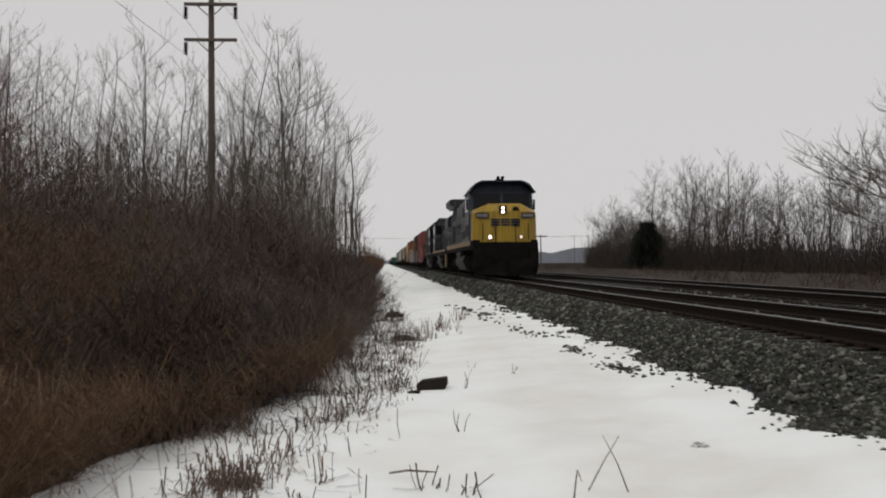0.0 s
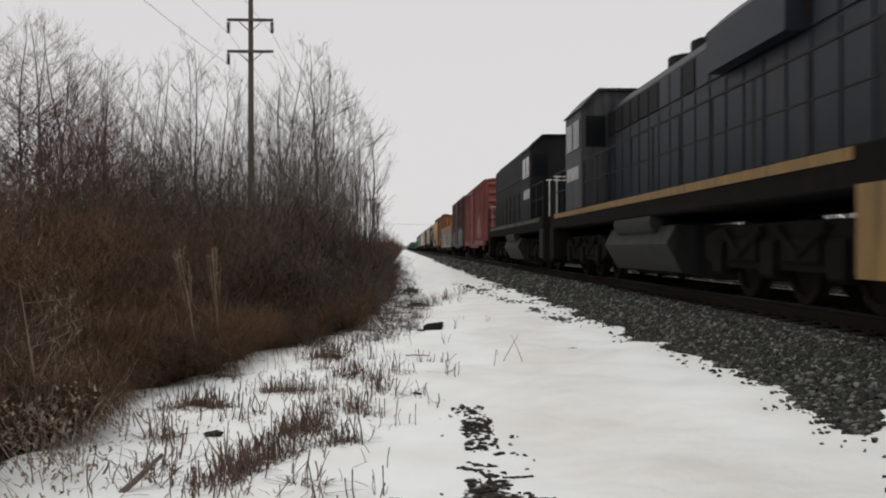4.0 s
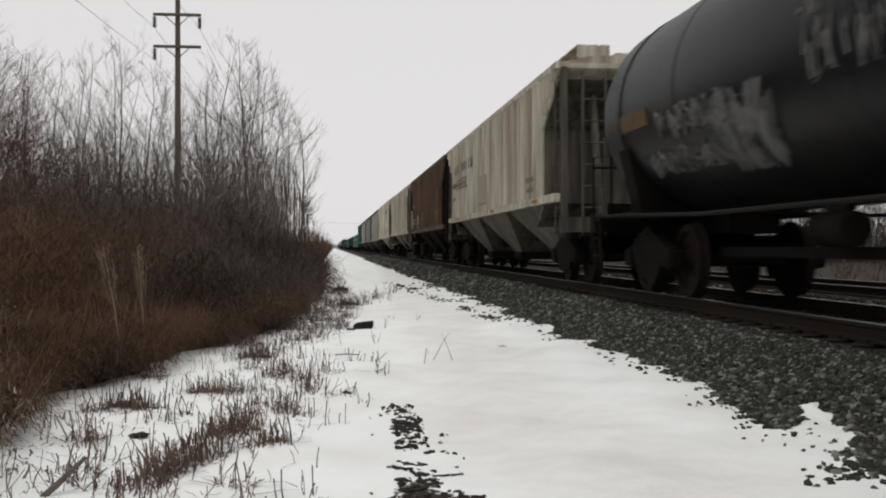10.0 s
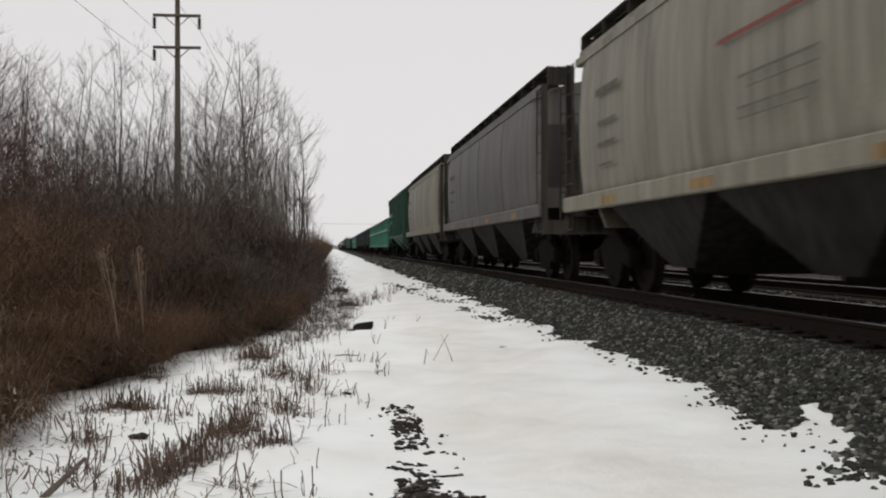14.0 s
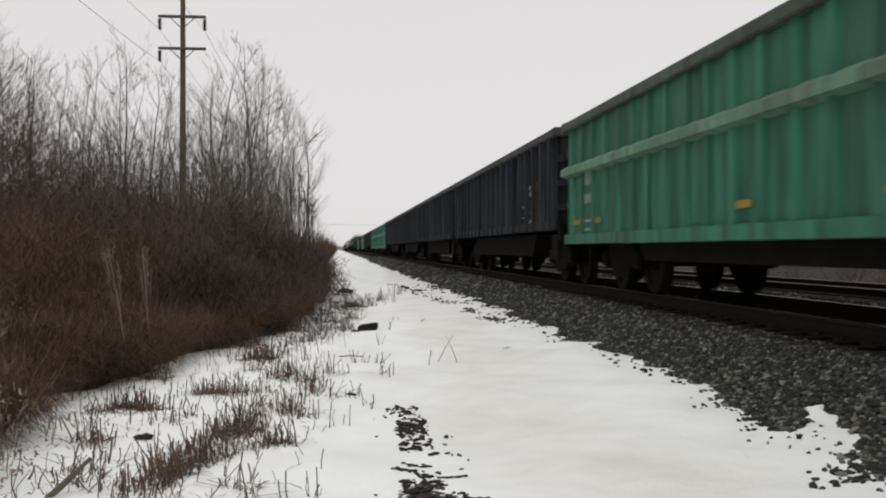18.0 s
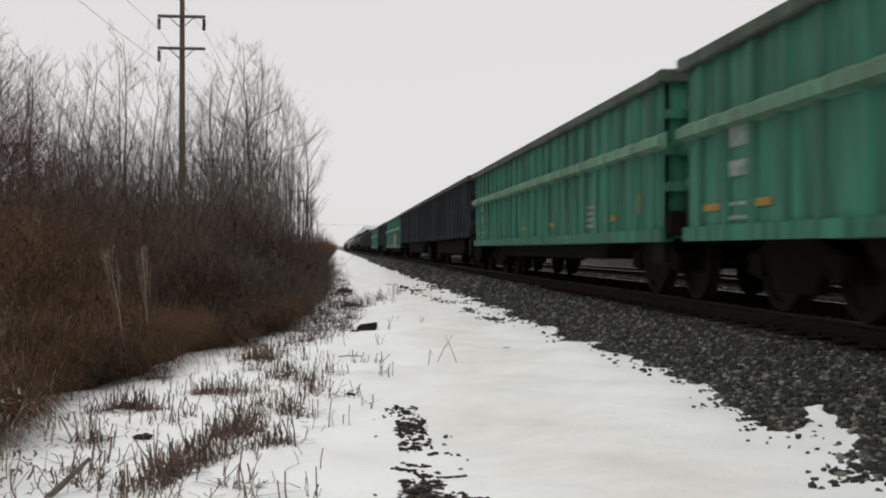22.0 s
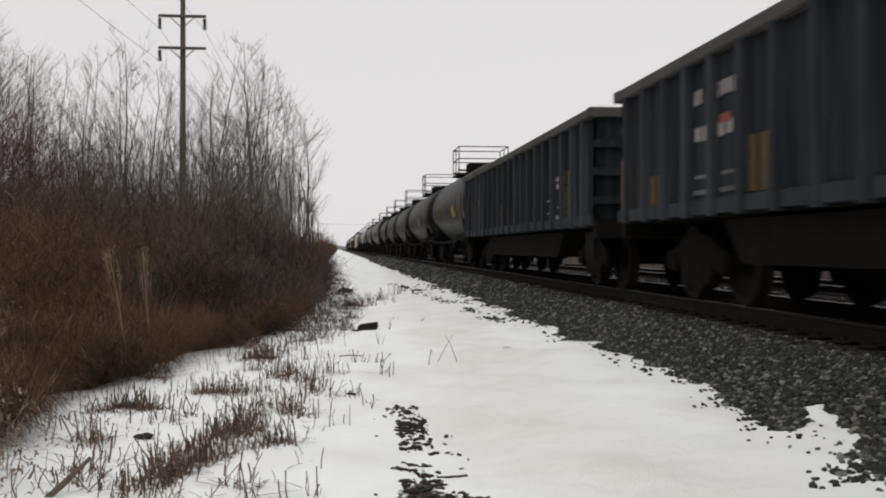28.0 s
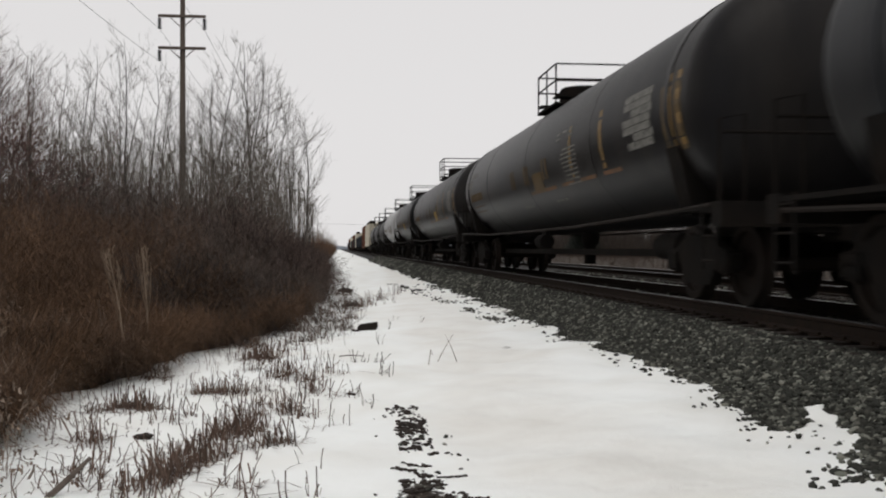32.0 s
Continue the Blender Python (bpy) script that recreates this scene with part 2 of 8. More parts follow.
def stone_edge(y):
    """Where the loose stones of the shoulder begin."""
    free = 3.36 + 0.1 * np.clip((y - 14) / 3, 0, 1) + 0.14 * np.sin(1.9 * y) * np.sin(0.67 * y + 1) + 0.10 * np.sin(4.3 * y + 2) + 0.05 * np.sin(11 * y)
    near = np.interp(y, (5.2, 5.6, 6.0, 6.45, 6.6, 6.68, 6.9, 7.2, 7.55, 7.8, 8.3, 8.9, 9.6), (2.97, 3.06, 3.26, 3.50, 3.46, 3.12, 3.08, 3.08, 3.18, 3.10, 3.25, 3.42, 3.28)) + 0.02 * np.sin(19 * y)
    return np.where(y < 9.6, near, free)


def snow_tongue(x, y):
    """A lick of snow that runs up between the stones."""
    u = np.clip((y - 6.5) / 0.85, 0, 1)
    ragged = 0.03 * np.sin(17 * y) + 0.02 * np.sin(31 * x + 9 * y)
    return np.exp(-((x - 3.29 - 0.33 * u + ragged) / (0.17 - 0.10 * u)) ** 4) * np.clip((y - 6.4) / 0.15, 0, 1) * np.clip((7.5 - y + 2 * ragged) / 0.2, 0, 1)


def ground_height(x, y):
    """Gentle waves, a rise to the ballast's foot, a shallow ditch under the brush, and a higher field beyond the tracks."""
    near = np.clip(1 - np.abs(y) / 150, 0.15, 1)
    rise = 0.13 * np.clip((x - 1.0) / 2.2, 0, 1)
    ditch = -0.22 * np.clip((-2.6 - x) / 2.5, 0, 1)
    field = 0.25 * np.clip((x - 12.5) / 4, 0, 1)
    tongue = 0.5 + 0.5 * np.tanh((stone_edge(y) - 0.03 - x) / 0.035)      # the snow reaches up the stones' foot
    lift = np.clip((bed_height(x) + 0.015 - wave(x, y) * near - rise), 0, 0.4) * np.maximum(tongue, snow_tongue(x, y)) * ((x > 2.95) & (y > 5.0) & (y < 9.6))
    return wave(x, y) * near + rise + ditch + field + lift


def ground_material():
    m = bpy.data.materials.new("snow_and_dead_grass")
    m.use_nodes = True
    n, l = m.node_tree.nodes, m.node_tree.links
    bsdf = n["Principled BSDF"]
    att, co = n.new("ShaderNodeAttribute"), n.new("ShaderNodeTexCoord")
    att.attribute_name = "snow"
    noises = []
    for scale, detail in ((3.0, 6), (26.0, 4), (0.7, 4), (110.0, 2)):
        t = n.new("ShaderNodeTexNoise")
        t.inputs["Scale"].default_value, t.inputs["Detail"].default_value = scale, detail
        l.new(co.outputs["Object"], t.inputs["Vector"])
        noises.append(t.outputs["Fac"])

    def calc(op, a, b, c=None):
        k = n.new("ShaderNodeMath")
        k.operation = op
        for i, v in enumerate((a, b, c)):
            if v is None:
                continue
            if isinstance(v, float):
                k.inputs[i].default_value = v
            else:
                l.new(v, k.inputs[i])
        return k.outputs[0]

    rag = calc("ADD", calc("MULTIPLY", noises[0], 0.55), calc("MULTIPLY", noises[1], 0.45))
    cover = calc("ADD", att.outputs["Fac"], calc("MULTIPLY_ADD", rag, 1.3, -0.65))
    ramp = n.new("ShaderNodeMapRange")
    ramp.inputs["From Min"].default_value, ramp.inputs["From Max"].default_value = 0.44, 0.54
    l.new(cover, ramp.inputs["Value"])

    def mixed(fac, a, b, low=0.35, high=0.65):
        r, k = n.new("ShaderNodeMapRange"), n.new("ShaderNodeMix")
        r.inputs["From Min"].default_value, r.inputs["From Max"].default_value = low, high
        l.new(fac, r.inputs["Value"])
        k.data_type = "RGBA"
        k.inputs["A"].default_value, k.inputs["B"].default_value = (*a, 1), (*b, 1)
        l.new(r.outputs[0], k.inputs["Factor"])
        return k.outputs["Result"]

    clean = mixed(noises[2], (0.905, 0.925, 0.91), (0.825, 0.825, 0.79), 0.42, 0.68)
    worn = mixed(noises[0], (0.80, 0.79, 0.75), (0.735, 0.715, 0.675), 0.38, 0.66)
    trod, tread = n.new("ShaderNodeAttribute"), n.new("ShaderNodeMix")
    trod.attribute_name = "trod"
    tread.data_type = "RGBA"
    l.new(calc("MULTIPLY", trod.outputs["Fac"], calc("MULTIPLY_ADD", noises[2], 1.2, 0.15)), tread.inputs["Factor"])
    l.new(clean, tread.inputs["A"])
    l.new(worn, tread.inputs["B"])
    snow = tread.outputs["Result"]
    soil = mixed(noises[1], (0.016, 0.013, 0.011), (0.06, 0.045, 0.033))
    k = n.new("ShaderNodeMix")
    k.data_type = "RGBA"
    l.new(ramp.outputs[0], k.inputs["Factor"])
    l.new(soil, k.inputs["A"])
    l.new(snow, k.inputs["B"])
    l.new(k.outputs["Result"], bsdf.inputs["Base Color"])
    bsdf.inputs["Roughness"].default_value = 0.9
    bsdf.inputs["Specular IOR Level"].default_value = 0.15
    b = n.new("ShaderNodeBump")
    b.inputs["Strength"].default_value, b.inputs["Distance"].default_value = 0.5, 0.07
    l.new(calc("ADD", noises[0], calc("MULTIPLY_ADD", noises[3], 0.16, calc("MULTIPLY", ramp.outputs[0], 0.5))), b.inputs["Height"])
    l.new(b.outputs[0], bsdf.inputs["Normal"])
    return m


def build_ground():
    xs = np.concatenate([-np.geomspace(1500, 12, 16), np.arange(-11, -4, 0.5), np.arange(-4, 3.2, 0.09), np.arange(3.2, 3.8, 0.03), np.arange(3.8, 14, 0.6), np.geomspace(15, 1500, 16)])
    ys = np.concatenate([-np.geomspace(1500, 4, 18), np.arange(-3, 3, 0.5), np.arange(3, 30, 0.11), np.geomspace(30.2, 130, 120), np.geomspace(134, 3000, 30)])
    X, Y = np.meshgrid(xs, ys)
    Z = ground_height(X, Y)
    v = np.stack([X, Y, Z], 2).reshape(-1, 3)
    nx, ny = len(xs), len(ys)
    i = (np.arange(ny - 1)[:, None] * nx + np.arange(nx - 1)[None]).ravel()
    me = raw_mesh("ground", v, np.stack([i, i + 1, i + nx + 1, i + nx], 1), ground_material())
    x, y = v[:, 0], v[:, 1]
    e = brush_edge(y)
    s = np.clip(0.55 + (x - e) * 3.2, 0, 1)                      # thin at the brush, full in the middle
    s = np.where(y > 28, np.clip(0.5 + (x - e) * 0.8, 0, 1), s)
    s -= 0.30 * np.exp(-((x - e - 0.7) / 0.5) ** 2) * np.clip((y - 13) / 6, 0, 1)   # weedy margin
    s = np.where(x > 3.5, s - (x - 3.5) * 1.2, s) + 0.9 * (np.exp(-((x - 3.55) / 0.3) ** 2 - ((y - 7.1) / 0.9) ** 2))
    for px, py, sx, sy, k in ((0.58, 7.95, 0.13, 0.62, 0.62), (0.48, 5.85, 0.16, 0.28, 0.62), (0.47, 5.45, 0.27, 0.22, 0.72), (2.88, 18.4, 0.15, 0.6, 0.8), (2.75, 20.7, 0.1, 0.35, 0.6),
                              (2.3, 13.6, 0.16, 0.4, 0.5), (-1.75, 8.85, 0.2, 0.15, 0.6), (-0.85, 7.2, 0.12, 0.7, 0.42), (-0.92, 12.6, 0.15, 0.3, 0.5)):
        s -= k * np.exp(-((x - px) / sx) ** 2 - ((y - py) / sy) ** 2)
    s = np.where((x > 3.95) | (x < e - 0.6), -1.0, s)
    a = me.attributes.new("snow", "FLOAT", "POINT")
    a.data.foreach_set("value", s.astype(np.float32))
    t = np.exp(-((x - 1.3 - 0.035 * y + 0.12 * np.sin(0.9 * y)) / 0.72) ** 4) * (y > -30) * (y < 90)    # the trodden strip
    a = me.attributes.new("trod", "FLOAT", "POINT")
    a.data.foreach_set("value", (0.8 * t).astype(np.float32))
    me.polygons.foreach_set("use_smooth", [True] * len(me.polygons))
    tagged(new("ground", me), "trodden snow verge thinning into brown dead grass", "ground", kind="structure")


build_ground()

# ---- the track bed: crushed stone, sleepers and rails ----
bed = Geo()
cut = [2.7, 3.42, 3.7, 4.12, 4.3, 6.8, 7.7, 8.6, 11.1, 11.4, 12.9]
bed.loft([[(x, y, float(bed_height(x)) - 0.035) for x in cut] + [(12.9, y, -0.6), (2.7, y, -0.6)] for y in (-1100, -200, -20, 0, 20, 60, 150, 400, 1000, 2900)])
solid("ballast_bed", bed, M_BED, "dark grey crushed stone bed under two tracks", "track bed", kind="structure")

ICO = [(0, 0, 1)] + [(0.894 * math.cos(a * 1.2566), 0.894 * math.sin(a * 1.2566), 0.447) for a in range(5)] \
    + [(0.894 * math.cos(a * 1.2566 + 0.628), 0.894 * math.sin(a * 1.2566 + 0.628), -0.447) for a in range(5)] + [(0, 0, -1)]
ICO_F = [(0, 1 + i, 1 + (i + 1) % 5) for i in range(5)] + [(11, 6 + (i + 1) % 5, 6 + i) for i in range(5)] \
    + [(1 + i, 6 + i, 1 + (i + 1) % 5) for i in range(5)] + [(6 + i, 6 + (i + 1) % 5, 1 + (i + 1) % 5) for i in range(5)]


OCT = [(1, 0, 0), (0, 1, 0), (-1, 0, 0), (0, -1, 0), (0, 0, 1), (0, 0, -1)]
OCT_F = [(i, (i + 1) % 4, 4) for i in range(4)] + [((i + 1) % 4, i, 5) for i in range(4)]


def stones(x, y, z, size, shape=(ICO, ICO_F)):
    """Angular lumps of crushed stone at the given places."""
    n, m = len(x), len(shape[0])
    p = np.array(shape[0])[None] * (1 + rng.uniform(-0.42, 0.42, (n, m, 1)))
    p = p * (size[:, None, None] * rng.uniform(0.55, 1.45, (n, 1, 3)) * np.array([1.08, 1.08, 0.72]))
    a = rng.uniform(0, 6.28, n)
    c, s = np.cos(a)[:, None], np.sin(a)[:, None]
    t = rng.uniform(-0.7, 0.7, n)
    ct, st = np.cos(t)[:, None], np.sin(t)[:, None]
    X, Y, Z = p[..., 0], p[..., 1], p[..., 2]
    Y, Z = ct * Y - st * Z, st * Y + ct * Z
    X, Y = c * X - s * Y, s * X + c * Y
    v = np.stack([X + x[:, None], Y + y[:, None], Z + z[:, None]], 2).reshape(-1, 3)
    f = (np.array(shape[1])[None] + (np.arange(n) * m)[:, None, None]).reshape(-1, 3)
    return v, f


def scatter_ballast():
    bands = ((-8, 4, 3.1, 4.45, 260, 0.04), (4, 9, 3.02, 4.45, 2100, 0.023), (9, 14, 3.1, 4.45, 1800, 0.024), (14, 22, 3.1, 4.45, 1200, 0.027), (22, 36, 3.05, 4.5, 420, 0.042), (36, 60, 3.1, 4.5, 190, 0.06), (60, 110, 3.1, 4.5, 60, 0.09))
    X, Y, S = [], [], []
    for y0, y1, x0, x1, dense, size in bands:
        n = int((y1 - y0) * (x1 - x0) * dense)
        X.append(rng.uniform(x0, x1, n)), Y.append(rng.uniform(y0, y1, n)), S.append(rng.uniform(0.65, 1.35, n) * size)
    n = 3500                                    # between the rails and between the tracks
    X.append(rng.uniform(5.0, 9.0, n)), Y.append(rng.uniform(8, 40, n)), S.append(rng.uniform(0.03, 0.06, n))
    x, y, s = map(np.concatenate, (X, Y, S))
    ragged = stone_edge(y)
    keep = (snow_tongue(x, y) < 0.4) & ((x > ragged) | (rng.uniform(0, 1, len(x)) < 0.02)) & (ground_height(x, y) < bed_height(x) + 0.03 + rng.uniform(0, 0.05, len(x)) + 0.2 * (x < 3.45))
    x, y, s = x[keep], y[keep], s[keep]
    z = np.maximum(bed_height(x) - 0.02, ground_height(x, y) + 0.005) + rng.uniform(-0.02, 0.012, len(x))
    near = (y > 4) & (y < 14) & (x < 4.6)
    v, f = stones(x[near], y[near], z[near], s[near])
    v2, f2 = stones(x[~near], y[~near], z[~near], s[~near] * 1.15, (OCT, OCT_F))
    v, f = np.concatenate([v, v2]), np.concatenate([f, f2 + len(v)])
    tagged(new("ballast", raw_mesh("ballast", v, f, M_STONE)), "loose dark grey crushed stone on the track shoulder", "gravel", kind="stuff")
    # strays on the snow, and the two bare patches on the path
    n = 230
    y = rng.uniform(4.8, 30, n)
    X, Y, S = [stone_edge(y) - rng.exponential(0.07, n), 0.63 + rng.normal(0, 0.09, 8), 0.5 + rng.normal(0, 0.12, 8)], [y, rng.uniform(7.1, 8.9, 8), rng.uniform(5.4, 6.4, 8)], [rng.uniform(0.010, 0.024, n + 16)]
    # loose heaps: place, spread, number and size of the stones
    for px, py, sx, sy, m, size in ((3.09, 5.9, 0.05, 0.12, 15, 0.026), (2.90, 5.45, 0.10, 0.09, 42, 0.028), (2.97, 5.28, 0.09, 0.05, 18, 0.026), (2.62, 5.25, 0.02, 0.02, 2, 0.03), (3.2, 6.6, 0.15, 0.13, 16, 0.015), (2.98, 7.15, 0.07, 0.12, 14, 0.02),
                                    (3.0, 7.9, 0.12, 0.2, 9, 0.018), (2.88, 18.5, 0.13, 0.45, 60, 0.03), (2.75, 20.8, 0.09, 0.35, 22, 0.035), (2.85, 23.7, 0.10, 0.6, 20, 0.035), (2.6, 25, 0.12, 0.8, 22, 0.035), (2.5, 31, 0.22, 2.2, 45, 0.045), (2.2, 34, 0.2, 2.0, 25, 0.05)):
        X.append(px + rng.normal(0, sx, m)), Y.append(py + rng.normal(0, sy, m)), S.append(rng.uniform(0.5, 1.15, m) * size)
    x, y, size = np.concatenate(X), np.concatenate(Y), np.concatenate(S)
    z = ground_height(x, y) + 0.004
    v, f = stones(x, y, z, size)
    tagged(new("scattered_gravel", raw_mesh("scattered_gravel", v, f, M_STONE)), "single dark stones strewn on the snow", "gravel", kind="stuff")


scatter_ballast()


def build_track(mid, name, label):
    track = thing(name, label, "railway track", kind="structure", at=(mid, 0, 0))
    prof = [(-0.075, -0.17), (0.075, -0.17), (0.075, -0.155), (0.012, -0.135), (0.012, -0.045), (0.036, -0.035), (0.036, -0.006), (-0.036, -0.006), (-0.036, -0.035), (-0.012, -0.045), (-0.012, -0.135), (-0.075, -0.155)]
    for side in (-0.755, 0.755):
        g = Geo().prism([(side + a, RAIL + b) for a, b in prof], -1100, 2900)
        rail = part("rail", g, M_RAIL, track)
        part("rail_head", Geo().prism([(side - 0.034, RAIL - 0.0055), (side + 0.034, RAIL - 0.0055), (side + 0.030, RAIL), (side - 0.030, RAIL)], -1100, 2900), M_SHINE, rail, "polished running surface")
    tie = Geo().box(-1.3, 1.3, -0.115, 0.115, -0.18, 0, 0.012).mesh("tie", M_TIE)
    plate = Geo().box(-0.1, 0.1, -0.16, 0.16, 0, 0.018).box(-0.10, -0.075, -0.05, -0.02, 0.018, 0.045).box(0.075, 0.10, 0.02, 0.05, 0.018, 0.045).mesh("tie_plate", M_RAIL)
    for i in range(-30, 110 if mid == TRACK else 70):
        y = 3.0 + 0.5 * i
        t = part("tie", tie, None, track, at=(0, y, RAIL - 0.185))
        if 0 <= i < 60 and mid == TRACK:
            part("tie_plate", plate, None, t, at=(-0.755, 0, 0))
    far = Geo()
    for i in range(300):
        y = 58.0 + 0.5 * i
        far.box(-1.3, 1.3, y - 0.115, y + 0.115, RAIL - 0.365, RAIL - 0.185)
    tagged(part("far_ties", far, M_TIE, track), kind="stuff")


build_track(TRACK, "track_1", "running line with shiny rail heads on dark wooden ties")
build_track(SECOND, "track_2", "second line of rails beyond the train")

# ---- brush, weeds and grass ----
def brush(name, label, clumps, per, mat, tall, spread, thick, lean=0.35, shoots=3):
    """Shrubs: clumps of thin branching stems. clumps: (n, 2) places."""
    n = len(clumps)
    b = np.repeat(clumps, per, 0)
    h = np.repeat(tall, per) * rng.uniform(0.45, 1.05, n * per)
    a, r = rng.uniform(0, 6.28, n * per), np.sqrt(rng.uniform(0, 1, n * per))
    x, y = b[:, 0] + 0.3 * spread * r * np.cos(a), b[:, 1] + 0.3 * spread * r * np.sin(a)
    base = np.stack([x, y, ground_height(x, y) - 0.03], 1)
    tip = base + np.stack([spread * r * np.cos(a), spread * r * np.sin(a), h], 1) + rng.normal(0, 0.22 * spread + 0.02, (n * per, 3)) * np.array([1, 1, 0.4])
    rad = rng.uniform(0.6, 1.3, n * per) * thick
    v1, f1 = stems(base, tip, rng.normal(0, 0.2 * spread, base.shape), rad)
    # two side shoots from each stem
    parts_v, parts_f, k = [v1], [f1], len(v1)
    for lo, hi in ((0.25, 0.55), (0.45, 0.75), (0.6, 0.95))[:shoots]:
        u = rng.uniform(lo, hi, n * per)[:, None]
        s = base + (tip - base) * u
        e = s + (tip - base) * (0.12 + 0.3 * rng.uniform(0, 1, (n * per, 1))) + rng.normal(0, lean, base.shape) * np.array([1, 1, 0.5])
        v, f = stems(s, e, rng.normal(0, 0.04, s.shape), rad * 0.6)
        parts_v.append(v), parts_f.append(f + k)
        k += len(v)
    me = raw_mesh(name, np.concatenate(parts_v), np.concatenate(parts_f), mat)
    tagged(new(name, me), label, "bushes", kind="stuff")


def clump_places(n, y0, y1, reach, power=1.0):
    y = y0 + (y1 - y0) * rng.uniform(0, 1, n) ** power
    x = brush_edge(y) - 0.35 - 0.45 * (y < 8) - reach(y) * rng.uniform(0, 1, n) ** 1.35
    return np.stack([x, y], 1)


def hull(x, y):
    """Height of the brush: low and ragged at the snow, up to head height behind."""
    d = brush_edge(y) - x
    bumps = 0.78 + 0.30 * np.sin(1.5 * x + 0.8 * y) * np.sin(1.0 * y - 0.5 * x + 1) + 0.17 * np.sin(3.1 * x + 1) * np.sin(2.4 * y)
    return np.clip(0.45 + d * 0.78, 0.3, np.interp(x, (-12, -9.5, -7.5, -6, -4.4), (4.5, 4.0, 3.1, 2.4, 2.1))) * bumps


def tangle(name, label, n, y0, y1, mat, thick, length, reach, power=1.25, edge=0.3, shell=0.55, flow=0.3, tall=1.0):
    """Fine arching twigs that fill the brush, thickest near its outer side; neighbours bend the same way."""
    y = y0 + (y1 - y0) * rng.uniform(0, 1, n) ** power
    x = brush_edge(y) + edge - 0.4 * (y < 7.0) * (length > 0.29) - reach(y) * rng.uniform(0, 1, n) ** 1.5
    keep = (y > 7.0) | (x < brush_edge(y) - 0.9) | (rng.uniform(0, 1, n) < 0.28)
    x, y = x[keep], y[keep]
    n = len(x)
    u = 1 - shell * rng.uniform(0, 1, n) ** 1.6 - (1 - shell) * rng.uniform(0, 1, n) ** 3
    z = ground_height(x, y) + tall * hull(np.minimum(x, brush_edge(y) - 0.1), y) * np.clip(u, 0.04, 1)
    way = 2.2 * np.sin(0.9 * x + 0.5 * y) + 1.6 * np.sin(1.9 * y - 1.2 * x + 2.0) + rng.normal(0, 1.5, n)
    up = rng.normal(0.15, 0.55, n) + flow * np.sin(2.3 * x - 1.1 * y)
    d = np.stack([np.cos(way), 0.7 * np.sin(way), up], 1)
    d /= np.linalg.norm(d, axis=1)[:, None]
    l = length * rng.uniform(0.4, 1.5, n)
    base = np.stack([x, y, z], 1)
    tip = base + d * l[:, None]
    floor = ground_height(tip[:, 0], tip[:, 1]) + 0.02
    tip[:, 2] = np.maximum(tip[:, 2], floor)
    bend = rng.normal(0, 0.16, base.shape) * l[:, None] + np.stack([0 * l, 0 * l, 0.14 * l], 1)
    v, f = stems(base, tip, bend, rng.uniform(0.6, 1.4, n) * thick)
    tagged(new(name, raw_mesh(name, v, f, mat)), label, "bushes", kind="stuff")


c = clump_places(430, 5.0, 30, lambda y: 2.5 + 0.34 * y)
brush("brush", "dense red-brown leafless brush along the verge", c, 6, M_BRUSH, hull(c[:, 0], c[:, 1]) * rng.uniform(0.75, 1.05, len(c)), 0.95, 0.0038, 0.4)
tangle("brush_twigs", "fine tangled brown twigs of the brush", 66000, 5.0, 21.5, M_BRUSH, 0.0034, 0.34, lambda y: 2.6 + 0.34 * y, 1.15)
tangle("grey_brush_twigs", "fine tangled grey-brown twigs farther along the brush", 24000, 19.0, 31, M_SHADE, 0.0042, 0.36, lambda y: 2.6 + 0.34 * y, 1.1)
tangle("brush_skirt", "ragged brown twigs overhanging the snow", 8000, 5.0, 17, M_BRUSH, 0.0030, 0.28, lambda y: 0.9 + 0 * y, 1.2, 0.04, 0.9)
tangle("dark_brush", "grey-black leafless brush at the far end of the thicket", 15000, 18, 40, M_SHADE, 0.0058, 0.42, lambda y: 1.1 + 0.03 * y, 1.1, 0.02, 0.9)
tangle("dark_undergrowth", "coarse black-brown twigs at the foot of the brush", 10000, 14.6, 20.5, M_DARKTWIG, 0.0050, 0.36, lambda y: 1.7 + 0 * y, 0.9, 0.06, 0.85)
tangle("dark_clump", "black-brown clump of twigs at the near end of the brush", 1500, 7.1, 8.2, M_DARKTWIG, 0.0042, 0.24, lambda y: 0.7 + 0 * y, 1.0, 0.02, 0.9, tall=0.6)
tangle("brush_mound", "high brown mound of tangled brush behind", 20000, 16, 34, M_BRUSH, 0.0062, 0.5, lambda y: 1.5 + 0.27 * y, 1.0, -4.0, 0.7)
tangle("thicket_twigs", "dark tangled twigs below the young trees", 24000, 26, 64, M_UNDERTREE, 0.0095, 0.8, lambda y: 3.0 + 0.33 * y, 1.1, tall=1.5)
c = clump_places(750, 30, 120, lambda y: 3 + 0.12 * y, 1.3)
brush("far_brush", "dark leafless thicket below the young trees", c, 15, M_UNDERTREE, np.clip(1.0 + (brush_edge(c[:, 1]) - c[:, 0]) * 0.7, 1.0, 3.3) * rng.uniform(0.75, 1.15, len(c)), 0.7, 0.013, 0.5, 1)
y = rng.uniform(34, 64, 900)
c = np.stack([brush_edge(y) - 1.6 - (0.30 * y - 1.0) * rng.uniform(0, 1, 900), y], 1)
brush("sapling_thicket", "dense grey thicket of thin leafless saplings", c, 5, M_TWIG, 1.8 + 4.0 * rng.uniform(0, 1, 900) ** 1.3, 0.6, 0.014, 0.45, 2)
y = rng.uniform(6.0, 13, 70)
